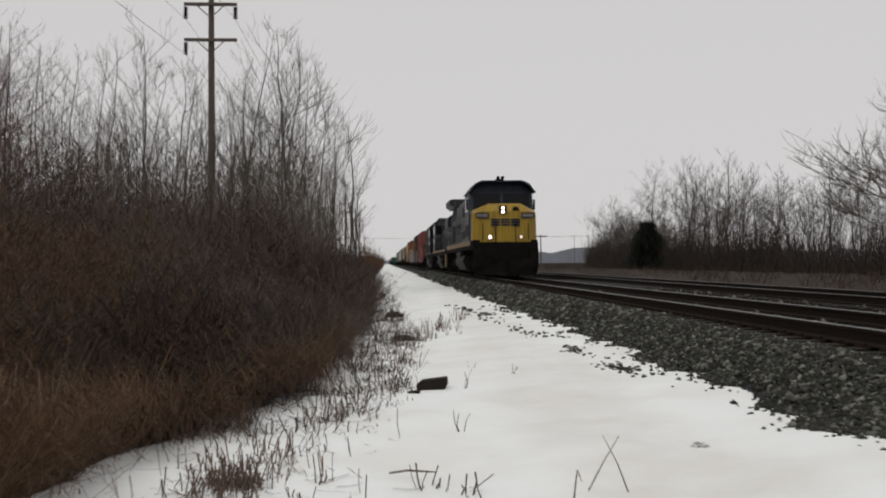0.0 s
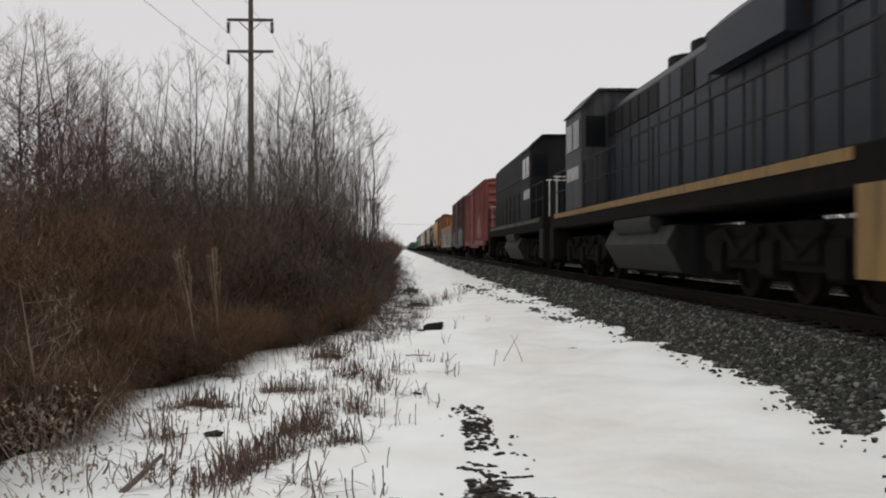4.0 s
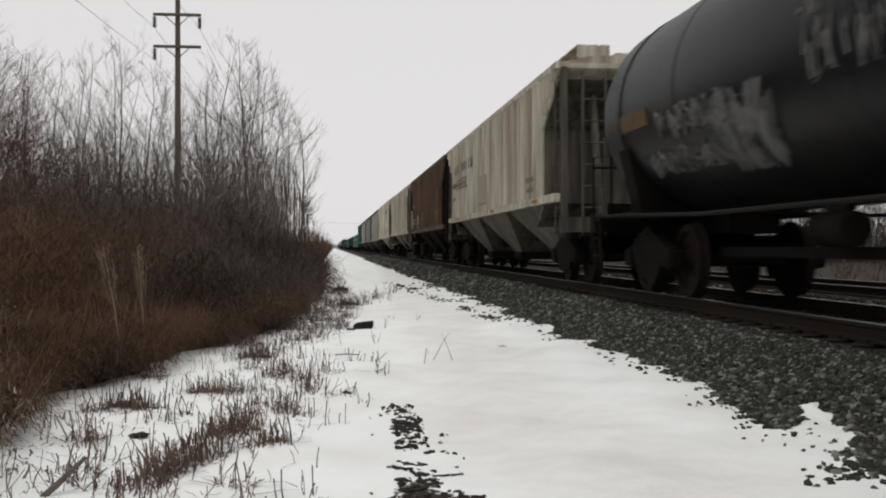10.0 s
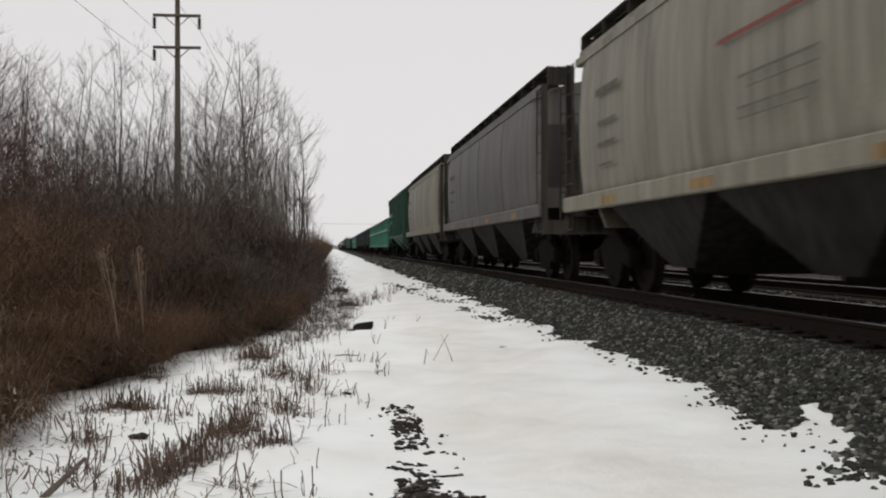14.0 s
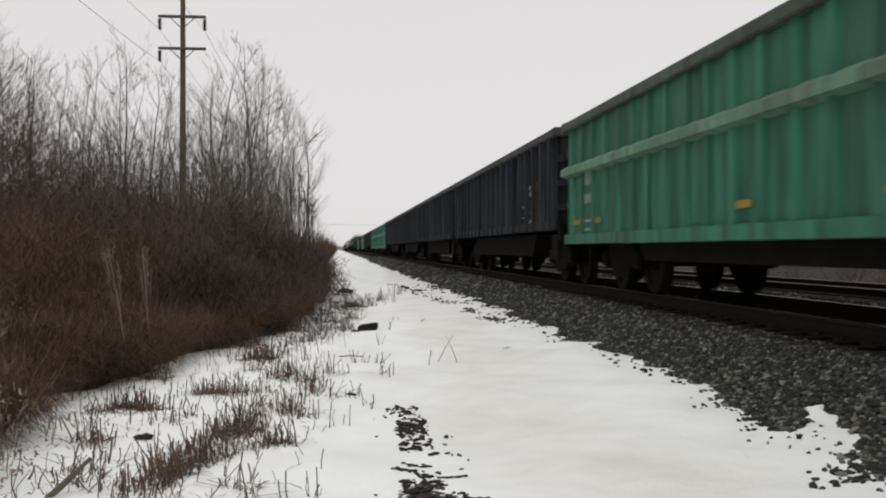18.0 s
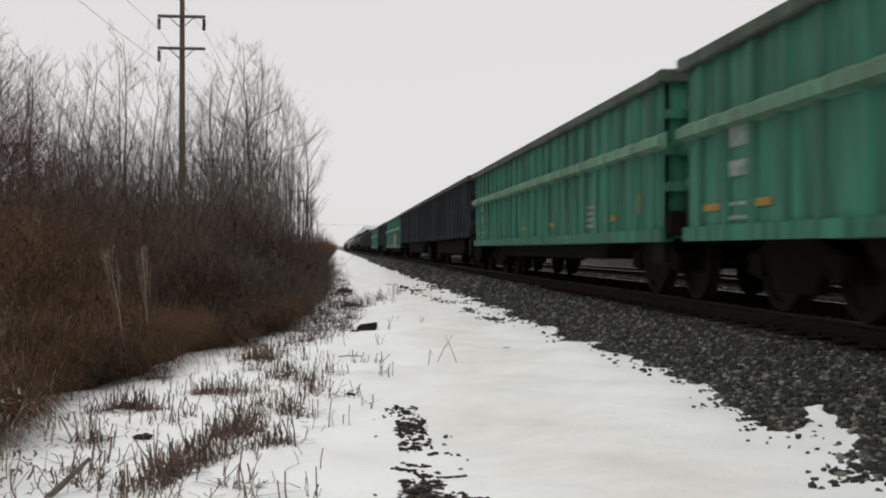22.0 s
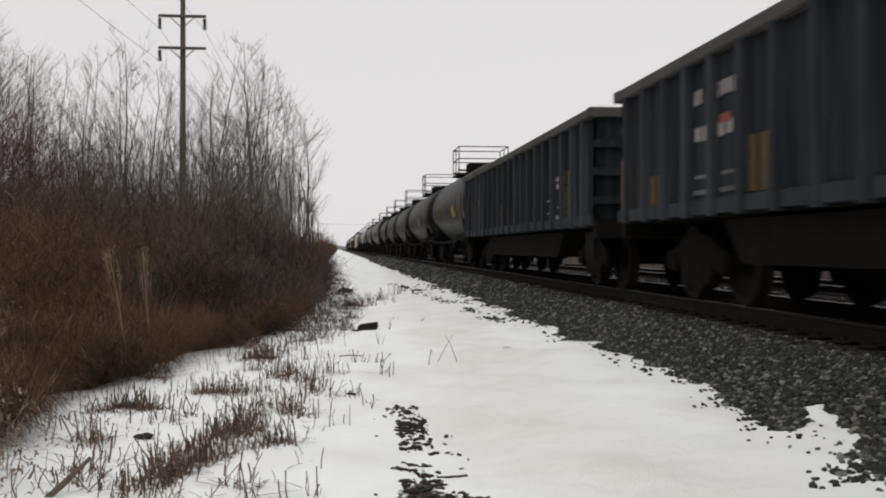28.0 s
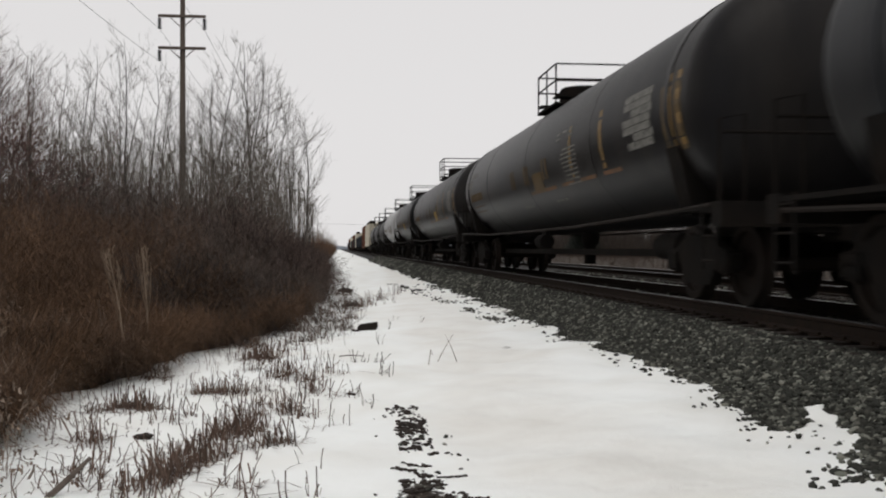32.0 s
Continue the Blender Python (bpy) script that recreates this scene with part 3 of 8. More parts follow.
c = np.stack([brush_edge(y) - rng.uniform(0.0, 1.3, 70), y], 1)
c[:4] = np.stack([rng.normal(-2.1, 0.08, 4), rng.normal(6.3, 0.2, 4)], 1)
brush("seed_weeds", "grey-brown dried seed weeds before the brush", c, 6, M_FUZZ, rng.uniform(0.4, 1.0, 70), 0.3, 0.003, 0.10)


tangle("brush_front", "paler grey-brown twigs and weeds at the brush's near end", 9000, 5.5, 11.5, M_FRONT, 0.0036, 0.30, lambda y: 1.7 + 0 * y, 1.0, 0.1, 0.75)


def seed_leaves():
    """Small curled pale leaves on the weeds at the brush's near end."""
    n = 2600
    y = rng.uniform(6.3, 11.5, n)
    x = brush_edge(y) + 0.15 - 1.5 * rng.uniform(0, 1, n) ** 1.2
    z = ground_height(x, y) + rng.uniform(0.12, 1.05, n) * np.clip(hull(x, y), 0.25, 1.2)
    x[:420], y[:420] = rng.normal(-2.12, 0.16, 420), rng.normal(6.25, 0.35, 420)
    z[:420] = ground_height(x[:420], y[:420]) + rng.uniform(0.02, 0.5, 420)
    base = np.stack([x, y, z], 1)
    tip = base + rng.normal(0, 0.022, base.shape)
    v, f = stems(base, tip, rng.normal(0, 0.006, base.shape), rng.uniform(0.005, 0.012, n), 0.5)
    tagged(new("dried_leaves", raw_mesh("dried_leaves", v, f, M_FUZZ)), "small pale curled leaves on the weeds", "leaves", kind="stuff")


seed_leaves()
c = clump_places(420, 115, 420, lambda y: 9.0, 1.2)
brush("distant_brush", "leafless bushes fading along the track", c, 14, M_BRUSH, rng.uniform(1.5, 4.0, len(c)), 1.2, 0.03, 0.5, 1)
def weed_bands():
    """Tufts of broken stems: place, spread across and along, number."""
    spots = []
    for x, y, sx, sy, n in ((-0.68, 8.3, 0.10, 0.25, 17), (-0.80, 7.6, 0.10, 0.22, 15), (-0.95, 6.9, 0.10, 0.22, 15), (-1.05, 6.2, 0.09, 0.2, 12), (-0.55, 8.9, 0.09, 0.2, 8), (-1.55, 6.4, 0.07, 0.14, 6), (-1.70, 6.6, 0.04, 0.08, 3),
                            (-0.36, 9.0, 0.06, 0.15, 8), (-0.25, 10.0, 0.06, 0.18, 8), (-0.36, 10.7, 0.07, 0.15, 6), (-0.42, 7.3, 0.06, 0.10, 7), (-1.24, 6.05, 0.12, 0.12, 6), (-0.58, 5.9, 0.15, 0.12, 5),
                            (-0.92, 12.5, 0.13, 0.3, 24), (-0.62, 11.2, 0.09, 0.22, 14), (-0.75, 13.3, 0.2, 0.4, 9), (-1.38, 10.1, 0.12, 0.12, 5), (-1.1, 10.0, 0.15, 0.12, 5), (-0.83, 9.9, 0.1, 0.12, 5),
                            (-1.75, 8.8, 0.15, 0.13, 13), (-1.69, 7.3, 0.07, 0.08, 4), (-1.3, 8.2, 0.25, 0.3, 5), (-0.05, 10.9, 0.05, 0.1, 3), (0.05, 9.5, 0.1, 0.2, 3)):
        spots.append(np.stack([x + rng.normal(0, sx, n), y + rng.normal(0, sy, n)], 1))
    return np.concatenate(spots)


c = weed_bands()


def stubble(name, label, spots, per, mat, tall, scatter, thick, flat=0.0):
    """Single stiff stems, each leaning its own way; flat: the share that lies on the snow."""
    b = np.repeat(spots, per, 0) + rng.normal(0, scatter, (len(spots) * per, 2)) * np.array([1, 1.8])
    n = len(b)
    h = tall * rng.beta(1.3, 2.2, n) + 0.02
    base = np.stack([b[:, 0], b[:, 1], ground_height(b[:, 0], b[:, 1]) - 0.01], 1)
    lean = rng.normal(0, 0.17, (n, 2)) * h[:, None] * np.where(rng.uniform(0, 1, (n, 1)) < 0.15, 4, 1)
    tip = base + np.concatenate([lean, h[:, None]], 1)
    lying = rng.uniform(0, 1, n) < flat
    way = rng.uniform(0, 6.28, n)
    down = base + np.stack([1.2 * h * np.cos(way), 1.2 * h * np.sin(way), rng.uniform(0.015, 0.05, n)], 1)
    tip = np.where(lying[:, None], down, tip)
    base[:, 2] = np.where(lying, base[:, 2] + 0.02, base[:, 2])
    v, f = stems(base, tip, rng.normal(0, 0.01, base.shape), rng.uniform(0.6, 1.5, n) * thick, 0.85)
    tagged(new(name, raw_mesh(name, v, f, mat)), label, "dead plants", kind="stuff")


stubble("dry_weeds", "broken dry weed stems standing in thin snow", c, 8, M_WEED, 0.25, 0.055, 0.0052, 0.36)
loose = np.stack([rng.uniform(-2.3, -0.1, 210), 5.0 + 10 * rng.uniform(0, 1, 210) ** 1.3], 1)
loose = loose[loose[:, 0] > brush_edge(loose[:, 1]) + 0.1]
stubble("scattered_stems", "single dry stems scattered over the snow", loose, 3, M_WEED, 0.27, 0.13, 0.0042, 0.35)
mats = ((-1.75, 8.85, 0.15, 0.12, 20), (-1.05, 6.35, 0.08, 0.2, 12), (-0.93, 7.0, 0.08, 0.2, 14), (-0.78, 7.7, 0.08, 0.2, 12), (-1.1, 10.0, 0.2, 0.07, 12), (-0.92, 12.6, 0.1, 0.25, 12), (-0.42, 7.3, 0.05, 0.06, 4), (-1.69, 7.3, 0.06, 0.06, 5), (-2.0, 10.9, 0.2, 0.2, 8), (-1.6, 11.6, 0.3, 0.15, 6))
dense = np.concatenate([np.stack([x + rng.normal(0, sx, n), y + rng.normal(0, sy, n)], 1) for x, y, sx, sy, n in mats])
stubble("matted_weeds", "flattened brown weeds on the snow", dense, 14, M_WEED, 0.2, 0.05, 0.0045, 0.7)


def lump(name, label, category, x, y, size, mat, seed, n=5):
    r = random.Random(seed)
    g = Geo()
    z = float(ground_height(np.array(x), np.array(y)))
    for k in range(n):
        c = Vector((x + r.uniform(-0.4, 0.4) * size, y + r.uniform(-0.3, 0.3) * size, z + 0.1 * size))
        s = size * r.uniform(0.3, 0.55)
        g.add([c + Vector((p[0] * s * r.uniform(0.8, 1.3), p[1] * s * r.uniform(0.7, 1.2), p[2] * s * 0.55 * r.uniform(0.8, 1.2))) for p in ICO], ICO_F)
    solid(name, g, mat, label, category)


def path_clods():
    """Flat ragged clods of wet earth where the path is worn through: place, spread across and along, number."""
    X, Y, S = [], [], []
    for x, y, sx, sy, n in ((0.56, 8.75, 0.085, 0.16, 60), (0.60, 8.2, 0.075, 0.16, 70), (0.57, 7.7, 0.075, 0.22, 90), (0.55, 7.2, 0.06, 0.10, 34),
                            (0.53, 6.55, 0.05, 0.03, 14), (0.44, 6.4, 0.045, 0.03, 18), (0.56, 6.23, 0.06, 0.03, 20), (0.73, 6.24, 0.05, 0.02, 9), (0.50, 5.92, 0.075, 0.12, 60),
                            (0.47, 5.5, 0.17, 0.09, 120), (0.45, 5.25, 0.20, 0.10, 90), (0.81, 5.46, 0.04, 0.02, 6), (0.72, 6.9, 0.14, 0.5, 9), (0.42, 7.3, 0.12, 0.7, 9)):
        X.append(x + sx * rng.uniform(-1.55, 1.55, n)), Y.append(y + rng.normal(0, sy, n)), S.append(0.008 + 0.024 * rng.uniform(0, 1, n) ** 2)
    x, y, size = map(np.concatenate, (X, Y, S))
    v, f = stones(x, y, 0 * x, size)
    v[:, 2] = np.clip(v[:, 2], -0.006, 0.006 + 0.15 * np.abs(v[:, 2])) + ground_height(v[:, 0], v[:, 1]) + 0.004
    tagged(new("path_clods", raw_mesh("path_clods", v, f, M_TIE)), "dark flat clods of wet earth on the path", "earth", kind="stuff")


path_clods()
tufts = np.array([(-0.25, 17.3), (-0.64, 11.53), (-0.35, 10.47), (-0.25, 9.77), (-0.38, 8.98), (-0.40, 7.23), (0.27, 12.6), (0.51, 12.4), (0.48, 11.2), (-0.39, 27.6), (-0.1, 24.0), (0.0, 30.0), (-0.15, 20.5), (0.05, 21.5), (-0.4, 19.0), (0.13, 9.77)])
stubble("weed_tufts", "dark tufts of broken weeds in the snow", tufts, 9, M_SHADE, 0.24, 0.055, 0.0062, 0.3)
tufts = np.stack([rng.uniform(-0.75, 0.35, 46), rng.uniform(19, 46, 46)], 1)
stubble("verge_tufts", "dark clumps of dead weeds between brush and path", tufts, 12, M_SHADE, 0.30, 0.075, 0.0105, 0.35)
u = rng.uniform(0, 1, 34)
stubble("path_stubble", "a line of short dry stems across the snow", np.stack([0.3 + 1.75 * u, 23 + 9.2 * u + rng.normal(0, 0.5, 34)], 1), 3, M_WEED, 0.36, 0.06, 0.0085, 0.15)
lump("clod", "small dark clod in the snow", "earth", 0.13, 9.77, 0.07, M_TIE, 14, 4)
lump("clod", "dark clod of earth far along the snow's edge", "earth", 0.16, 32.2, 0.36, M_TIE, 15, 4)
y = 14.5 + 46 * rng.uniform(0, 1, 400) ** 1.4
c = np.stack([brush_edge(y) - 0.25 + 1.5 * rng.uniform(0, 1, 400) ** 1.9, y], 1)
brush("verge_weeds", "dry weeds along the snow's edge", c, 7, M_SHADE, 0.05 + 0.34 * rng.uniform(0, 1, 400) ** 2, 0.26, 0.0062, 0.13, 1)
y = 15 + 30 * rng.uniform(0, 1, 220) ** 1.2
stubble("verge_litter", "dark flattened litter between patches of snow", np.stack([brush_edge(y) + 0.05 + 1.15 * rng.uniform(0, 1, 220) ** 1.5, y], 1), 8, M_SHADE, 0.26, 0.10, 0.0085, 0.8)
y = rng.uniform(13, 26, 90)
stubble("verge_stubble", "short broken stems in the snow beside the path", np.stack([brush_edge(y) + 0.4 + 1.0 * rng.uniform(0, 1, 90), y], 1), 5, M_WEED, 0.28, 0.09, 0.006, 0.35)
c = np.concatenate([np.stack([rng.uniform(0.55, 1.5, 20), rng.normal(27, 0.5, 20)], 1), np.stack([rng.uniform(0.2, 1.6, 6), rng.uniform(13, 24, 6)], 1)])
brush("path_weeds", "few thin dry stems in the snow", c, 3, M_WEED, rng.uniform(0.1, 0.4, 26), 0.08, 0.006, 0.05, 0)
c = np.stack([rng.uniform(12.8, 60, 1900), 14 + 316 * rng.uniform(0, 1, 1900) ** 1.4], 1)
brush("field_grass", "tall tan dead grass beyond the tracks", c, 6, material("tan_grass", (0.066, 0.046, 0.034), 0.95, island=0.4, bump=0), rng.uniform(0.4, 1.1, 1900), 0.7, 0.014, 0.25, 1)


def dead_stalk(x, y, h, lean, seed, wide=0.04, low=0.48):
    r = random.Random(seed)
    g = Geo()
    z = float(ground_height(np.array(x), np.array(y))) - 0.02
    top = (x - lean * h, y, z + h)
    g.tube([(x, y, z), (x - 0.42 * lean * h, y, z + 0.5 * h), top], [0.012, 0.009, 0.003], 5)
    ob = solid("dead_stalk", g, M_STRAW, "tall pale dead weed stalk with a branched head", "dead plant", "pale weed stalks")
    head = Geo()
    for i in range(14):                         # close, steep side shoots like a broom
        u = r.uniform(low, 0.9)
        s = Vector((x - lean * h * u, y, z + h * u))
        a, l = r.uniform(0, 6.28), (1.02 - u) * h * r.uniform(0.5, 1.0)
        e = s + Vector((wide * math.cos(a) - lean * l, wide * math.sin(a), l * (1 if wide < 0.1 else 0.45)))
        head.tube([s, s.lerp(e, 0.4) + Vector((0.02 * math.cos(a), 0.02 * math.sin(a), 0)), e], [0.0032, 0.0026, 0.002], 3)
        for k in range(4):
            q = s.lerp(e, r.uniform(0.5, 1))
            head.tube([q, q + Vector((r.uniform(-.03, .03), r.uniform(-.03, .03), r.uniform(0.01, .05)))], [0.003, 0.005], 3)
    tagged(part("seed_head", head, M_STRAW, ob), kind="stuff")


for i, (x, y, h, lean) in enumerate(((-2.2, 10.95, 1.42, 0.15), (-2.15, 11.9, 1.44, 0.06), (-2.5, 7.1, 1.2, 0.14))):
    dead_stalk(x, y, h, lean, i, 0.085 if i < 2 else 0.42, 0.42 if i < 2 else 0.2)


def crossed_grass():
    z = float(ground_height(np.array(1.35), np.array(12.4)))
    for a, b in (((1.22, 12.4), (1.42, 12.4)), ((1.47, 12.35), (1.33, 12.45)), ((1.10, 12.2), (1.15, 12.2))):
        g = Geo()
        g.tube([(a[0], a[1], z - 0.02), ((a[0] + b[0]) / 2, a[1], z + 0.17), (b[0], b[1], z + (0.33 if a[0] > 1.15 else 0.1))], [0.005, 0.004, 0.002], 4)
        solid("grass_blade", g, M_WEED, "bent dry grass blade crossing others in the snow", "dead plant", "crossed grass blades")


crossed_grass()


chunk = Geo().prism([(-0.16, -0.09), (0.14, -0.09), (0.17, -0.03), (0.16, 0.05), (-0.12, 0.055), (-0.17, 0.02)], -0.09, 0.09)
chunk_z = float(ground_height(np.array(0.52), np.array(17.6)))
chunk.v = [(0.52 + x + 0.15 * y, 17.6 + y, chunk_z + 0.06 + z + 0.14 * x) for x, y, z in chunk.v]
solid("log_end", chunk, M_TIE, "dark squared chunk of old wood lying on the snow", "wood")
lump("clod", "small dark clod beside the wood", "earth", 0.30, 17.2, 0.12, M_TIE, 4, 2)
lump("clod", "dark clod of earth at the path's edge", "earth", 0.34, 24.5, 0.28, M_TIE, 5, 3)
lump("leaf_clump", "wet brown leaf clump frozen in the snow", "leaves", -1.42, 7.45, 0.11, M_TIE, 6, 5)
stick = Geo().tube([(-1.76, 5.9, -0.12), (-1.60, 6.05, 0.02), (-1.47, 6.2, 0.15)], [0.02, 0.019, 0.012], 6)
solid("broken_stick", stick, M_POLE, "broken stick leaning out of the snow", "stick")
twig = Geo().tube([(0.02, 12.9, 0.03), (0.14, 12.95, 0.035), (0.33, 12.9, 0.03)], [0.007, 0.008, 0.005], 5)
solid("fallen_twig", twig, M_POLE, "fallen twig on the snow", "stick")

# ---- young bare trees ----
def tree_meshes(seed, height, lean=0.0, limbs=26, low=0.3, reach=0.27, thick=0.0085, rise=(0.75, 1.6), wild=0.24, twigs=(6, 4), boughs=(), fine=0.0056, joints=5):
    """A kinked trunk that thins to a twig, and a crown of ascending limbs with side twigs."""
    r = random.Random(seed)
    trunk, crown = Geo(smooth=True), Geo()
    axis = []
    x = y = dx = dy = 0.0
    for i in range(12):
        u = i / 11
        axis.append(Vector((x + lean * u * u * height, y, u * height)))
        dx, dy = 0.6 * dx + r.uniform(-0.012, 0.012) * height, 0.6 * dy + r.uniform(-0.012, 0.012) * height
        x, y = x + dx, y + dy
    R = thick * height
    trunk.tube([tuple(p) for p in axis], [R * (1 - i / 11) ** 0.8 + fine for i in range(12)], 7)

    def on(u):
        k = min(int(u * 11), 10)
        return axis[k].lerp(axis[k + 1], u * 11 - k)

    def shoot(s, d, length, rad, depth):
        p, pts = s.copy(), [s]
        for k in range(joints):
            d = (d + Vector((r.uniform(-wild, wild), r.uniform(-wild, wild), r.uniform(-0.06, .20)))).normalized()
            p = p + d * length / joints
            pts.append(p.copy())
        crown.tube([tuple(q) for q in pts], [rad * (1 - 0.6 * k / joints) for k in range(joints + 1)], 4 if depth < 1 else 3)
        if depth < 2:
            for k in range(twigs[depth]):
                i = r.choice((1, 2, 3, 3, 4, 4)) if joints > 3 else r.choice((1, 2, 2, 3))
                q = (pts[i] - pts[i - 1]).normalized()
                nd = (q + 0.85 * Vector((r.uniform(-1, 1), r.uniform(-1, 1), r.uniform(-.2, .6)))).normalized()
                shoot(pts[i], nd, length * r.uniform(0.3, 0.62), max(rad * 0.6, fine if depth == 0 else fine * 0.75), depth + 1)

    for i in range(limbs):
        u = low + (0.97 - low) * (i + r.random()) / limbs
        a = r.uniform(0, 6.28)
        up = r.uniform(*rise)
        d = Vector((math.cos(a), math.sin(a), up)).normalized()
        shoot(on(u), d, height * reach * (1.1 - u) * r.uniform(0.6, 1.25) + 0.35, max(R * 0.42 * (1.05 - u), fine * 1.5), 0)
    for u, a, up, length in boughs:
        shoot(on(u), Vector((math.cos(a), math.sin(a), up)).normalized(), length, R * 0.3, 0)
    return trunk.mesh("trunk", M_BARK), crown.mesh("crown", M_TWIG)


def plant(kind, x, y, scale, turn, label, group, name="tree"):
    z = float(ground_height(np.array(x), np.array(y))) - 0.06
    ob = tagged(new(name), label, "tree", group)
    ob.location, ob.scale, ob.rotation_euler = (x, y, z), (scale, scale, scale), (0, 0, turn)
    part("trunk", kind[0], None, ob)
    part("crown", kind[1], None, ob)


def plant_trees():
    r = random.Random(11)
    slim = [tree_meshes(20 + i, 10.0, r.uniform(-0.02, 0.05), 20, 0.22, 0.44, 0.0050, (0.7, 1.6), 0.13, (5, 2), (), 0.0050) for i in range(6)]
    lone = tree_meshes(31, 10.0, 0.0, 20, 0.26, 0.42, 0.0062, (0.6, 1.6), 0.14, (5, 3), ((0.50, 0.1, 0.16, 3.0), (0.56, -0.2, 0.6, 2.4), (0.66, 0.2, 0.6, 2.2)))
    poles = [tree_meshes(40 + i, 8.0, r.uniform(-0.04, 0.04), 13, 0.2, 0.34, 0.0042, (0.8, 1.9), 0.13, (4, 2), (), 0.0056, 4) for i in range(4)]
    broad = []
    for trunk, crown in [tree_meshes(60 + i, 12.0, 0, 26, 0.32, 0.46, 0.0070, (0.2, 1.2), 0.27, (5, 3), (), 0.0038) for i in range(3)]:
        crown.materials[0] = M_REDTWIG
        broad.append((trunk, crown))
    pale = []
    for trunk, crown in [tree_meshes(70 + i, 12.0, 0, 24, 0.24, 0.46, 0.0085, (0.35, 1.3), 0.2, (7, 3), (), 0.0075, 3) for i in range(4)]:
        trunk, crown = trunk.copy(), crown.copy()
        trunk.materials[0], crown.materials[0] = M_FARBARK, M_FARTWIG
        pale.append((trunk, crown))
    far = [tree_meshes(50 + i, 10.0, 0.02, 14, 0.25, 0.34, 0.0075, (0.7, 2.0), 0.26, (5, 2), (), 0.009, 3) for i in range(5)]
    # the foremost row, each in its place: x, y, height/10, kind
    plant(lone, -3.3, 48, 1.12, 0.0, "slender bare tree with a long limb over the path", "young trees along the verge")
    for x, y, s, k in ((-4.0, 49, 1.15, 1), (-4.7, 48, 1.08, 5), (-5.9, 48, 1.17, 2), (-7.9, 47, 1.0, 4), (-9.3, 48, 1.20, 3), (-11.4, 48, 1.13, 4), (-12.4, 47, 1.06, 5), (-13.7, 48, 1.17, 0),
                       (-2.65, 60, 0.82, 3), (-3.1, 56, 0.95, 0), (-5.2, 52, 0.92, 3), (-6.9, 51, 0.98, 0), (-8.6, 51, 1.0, 1), (-10.4, 50, 1.02, 2), (-5.0, 55, 1.15, 4), (-6.4, 56, 1.2, 5), (-7.4, 57, 1.12, 3), (-9.9, 55, 1.2, 1), (-11.0, 57, 1.25, 0),
                       (-12.9, 55, 1.22, 2), (-14.6, 54, 1.2, 4), (-4.3, 58, 1.15, 2), (-3.6, 62, 1.1, 1), (-15.5, 50, 1.1, 3)):
        plant(slim[k], x, y, 0.95 * s * r.uniform(0.97, 1.03), r.uniform(0, 6.28), "slender bare young tree with upswept twigs", "young trees along the verge")
    for x, y, s, k in ((-9.3, 27, 0.60, 0), (-10.0, 28, 0.66, 1), (-11.0, 30, 0.72, 2), (-8.6, 29, 0.5, 1), (-10.6, 26, 0.58, 2), (-9.0, 31, 0.62, 2), (-10.9, 33, 0.74, 0), (-12.4, 33, 0.78, 1), (-11.6, 29, 0.66, 1)):
        plant(broad[k], x, y, s, r.uniform(0, 6.28), "bushy bare tree with spreading limbs", "spreading bare trees")
    for i in range(230):
        y = r.uniform(36, 66)
        x = -2.6 - (0.32 * y - 1.5) * r.random() ** 0.9
        plant(poles[i % 4], x, y, r.uniform(0.45, 0.98), r.uniform(0, 6.28), "thin bare sapling in a dense stand", "saplings along the verge", "sapling")
    for i in range(78):
        y = 66 * (6.5 ** r.random())
        x = -2.6 - 9 * r.random() ** 1.5
        plant(far[i % 5], x, y, r.uniform(0.6, 1.12) * (0.55 if y > 110 else 1), r.uniform(0, 6.28), "slender bare young tree with upswept twigs", "young trees along the verge")
    # the wood beyond the field
    for i in range(120):
        y = 62 + i * 1.75 + r.uniform(-3, 3)
        x = max(34 + 0.02 * y, 0.212 * y) + r.uniform(-1, 16)
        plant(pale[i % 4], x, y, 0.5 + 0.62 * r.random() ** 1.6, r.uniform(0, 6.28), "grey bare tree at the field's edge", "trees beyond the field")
    wide = [tree_meshes(80 + i, 12.0, 0, 44, 0.12, 0.46, 0.011, (0.05, 0.9), 0.42, (8, 5), (), 0.009) for i in range(2)]
    for x, y, s, k in ((28.6, 57, 1.02, 1), (31.8, 60, 1.0, 0)):
        plant(wide[k], x, y, s, r.uniform(0, 6.28), "large bare tree with drooping twigs at the field's edge", "trees beyond the field")
    for x, y, s in ((37.5, 128, 1.1), (40.5, 126, 1.15), (42.5, 132, 1.05), (39, 150, 1.25), (47, 158, 1.35)):
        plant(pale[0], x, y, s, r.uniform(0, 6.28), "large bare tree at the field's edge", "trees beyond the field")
    for i in range(60):
        y, x = r.uniform(330, 620), r.uniform(-30, 260)
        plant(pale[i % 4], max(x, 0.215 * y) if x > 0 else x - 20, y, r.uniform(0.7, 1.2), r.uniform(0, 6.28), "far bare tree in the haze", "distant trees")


plant_trees()
y = rng.uniform(45, 270, 1000)
c = np.stack([np.maximum(34, 0.207 * y) + rng.uniform(-2, 12, 1000), y], 1)
brush("wood_edge_brush", "brown undergrowth at the wood's edge", c, 14, M_UNDER, 1.2 + 5.2 * rng.uniform(0, 1, 1000) ** 1.6, 1.3, 0.03, 0.5, 1)


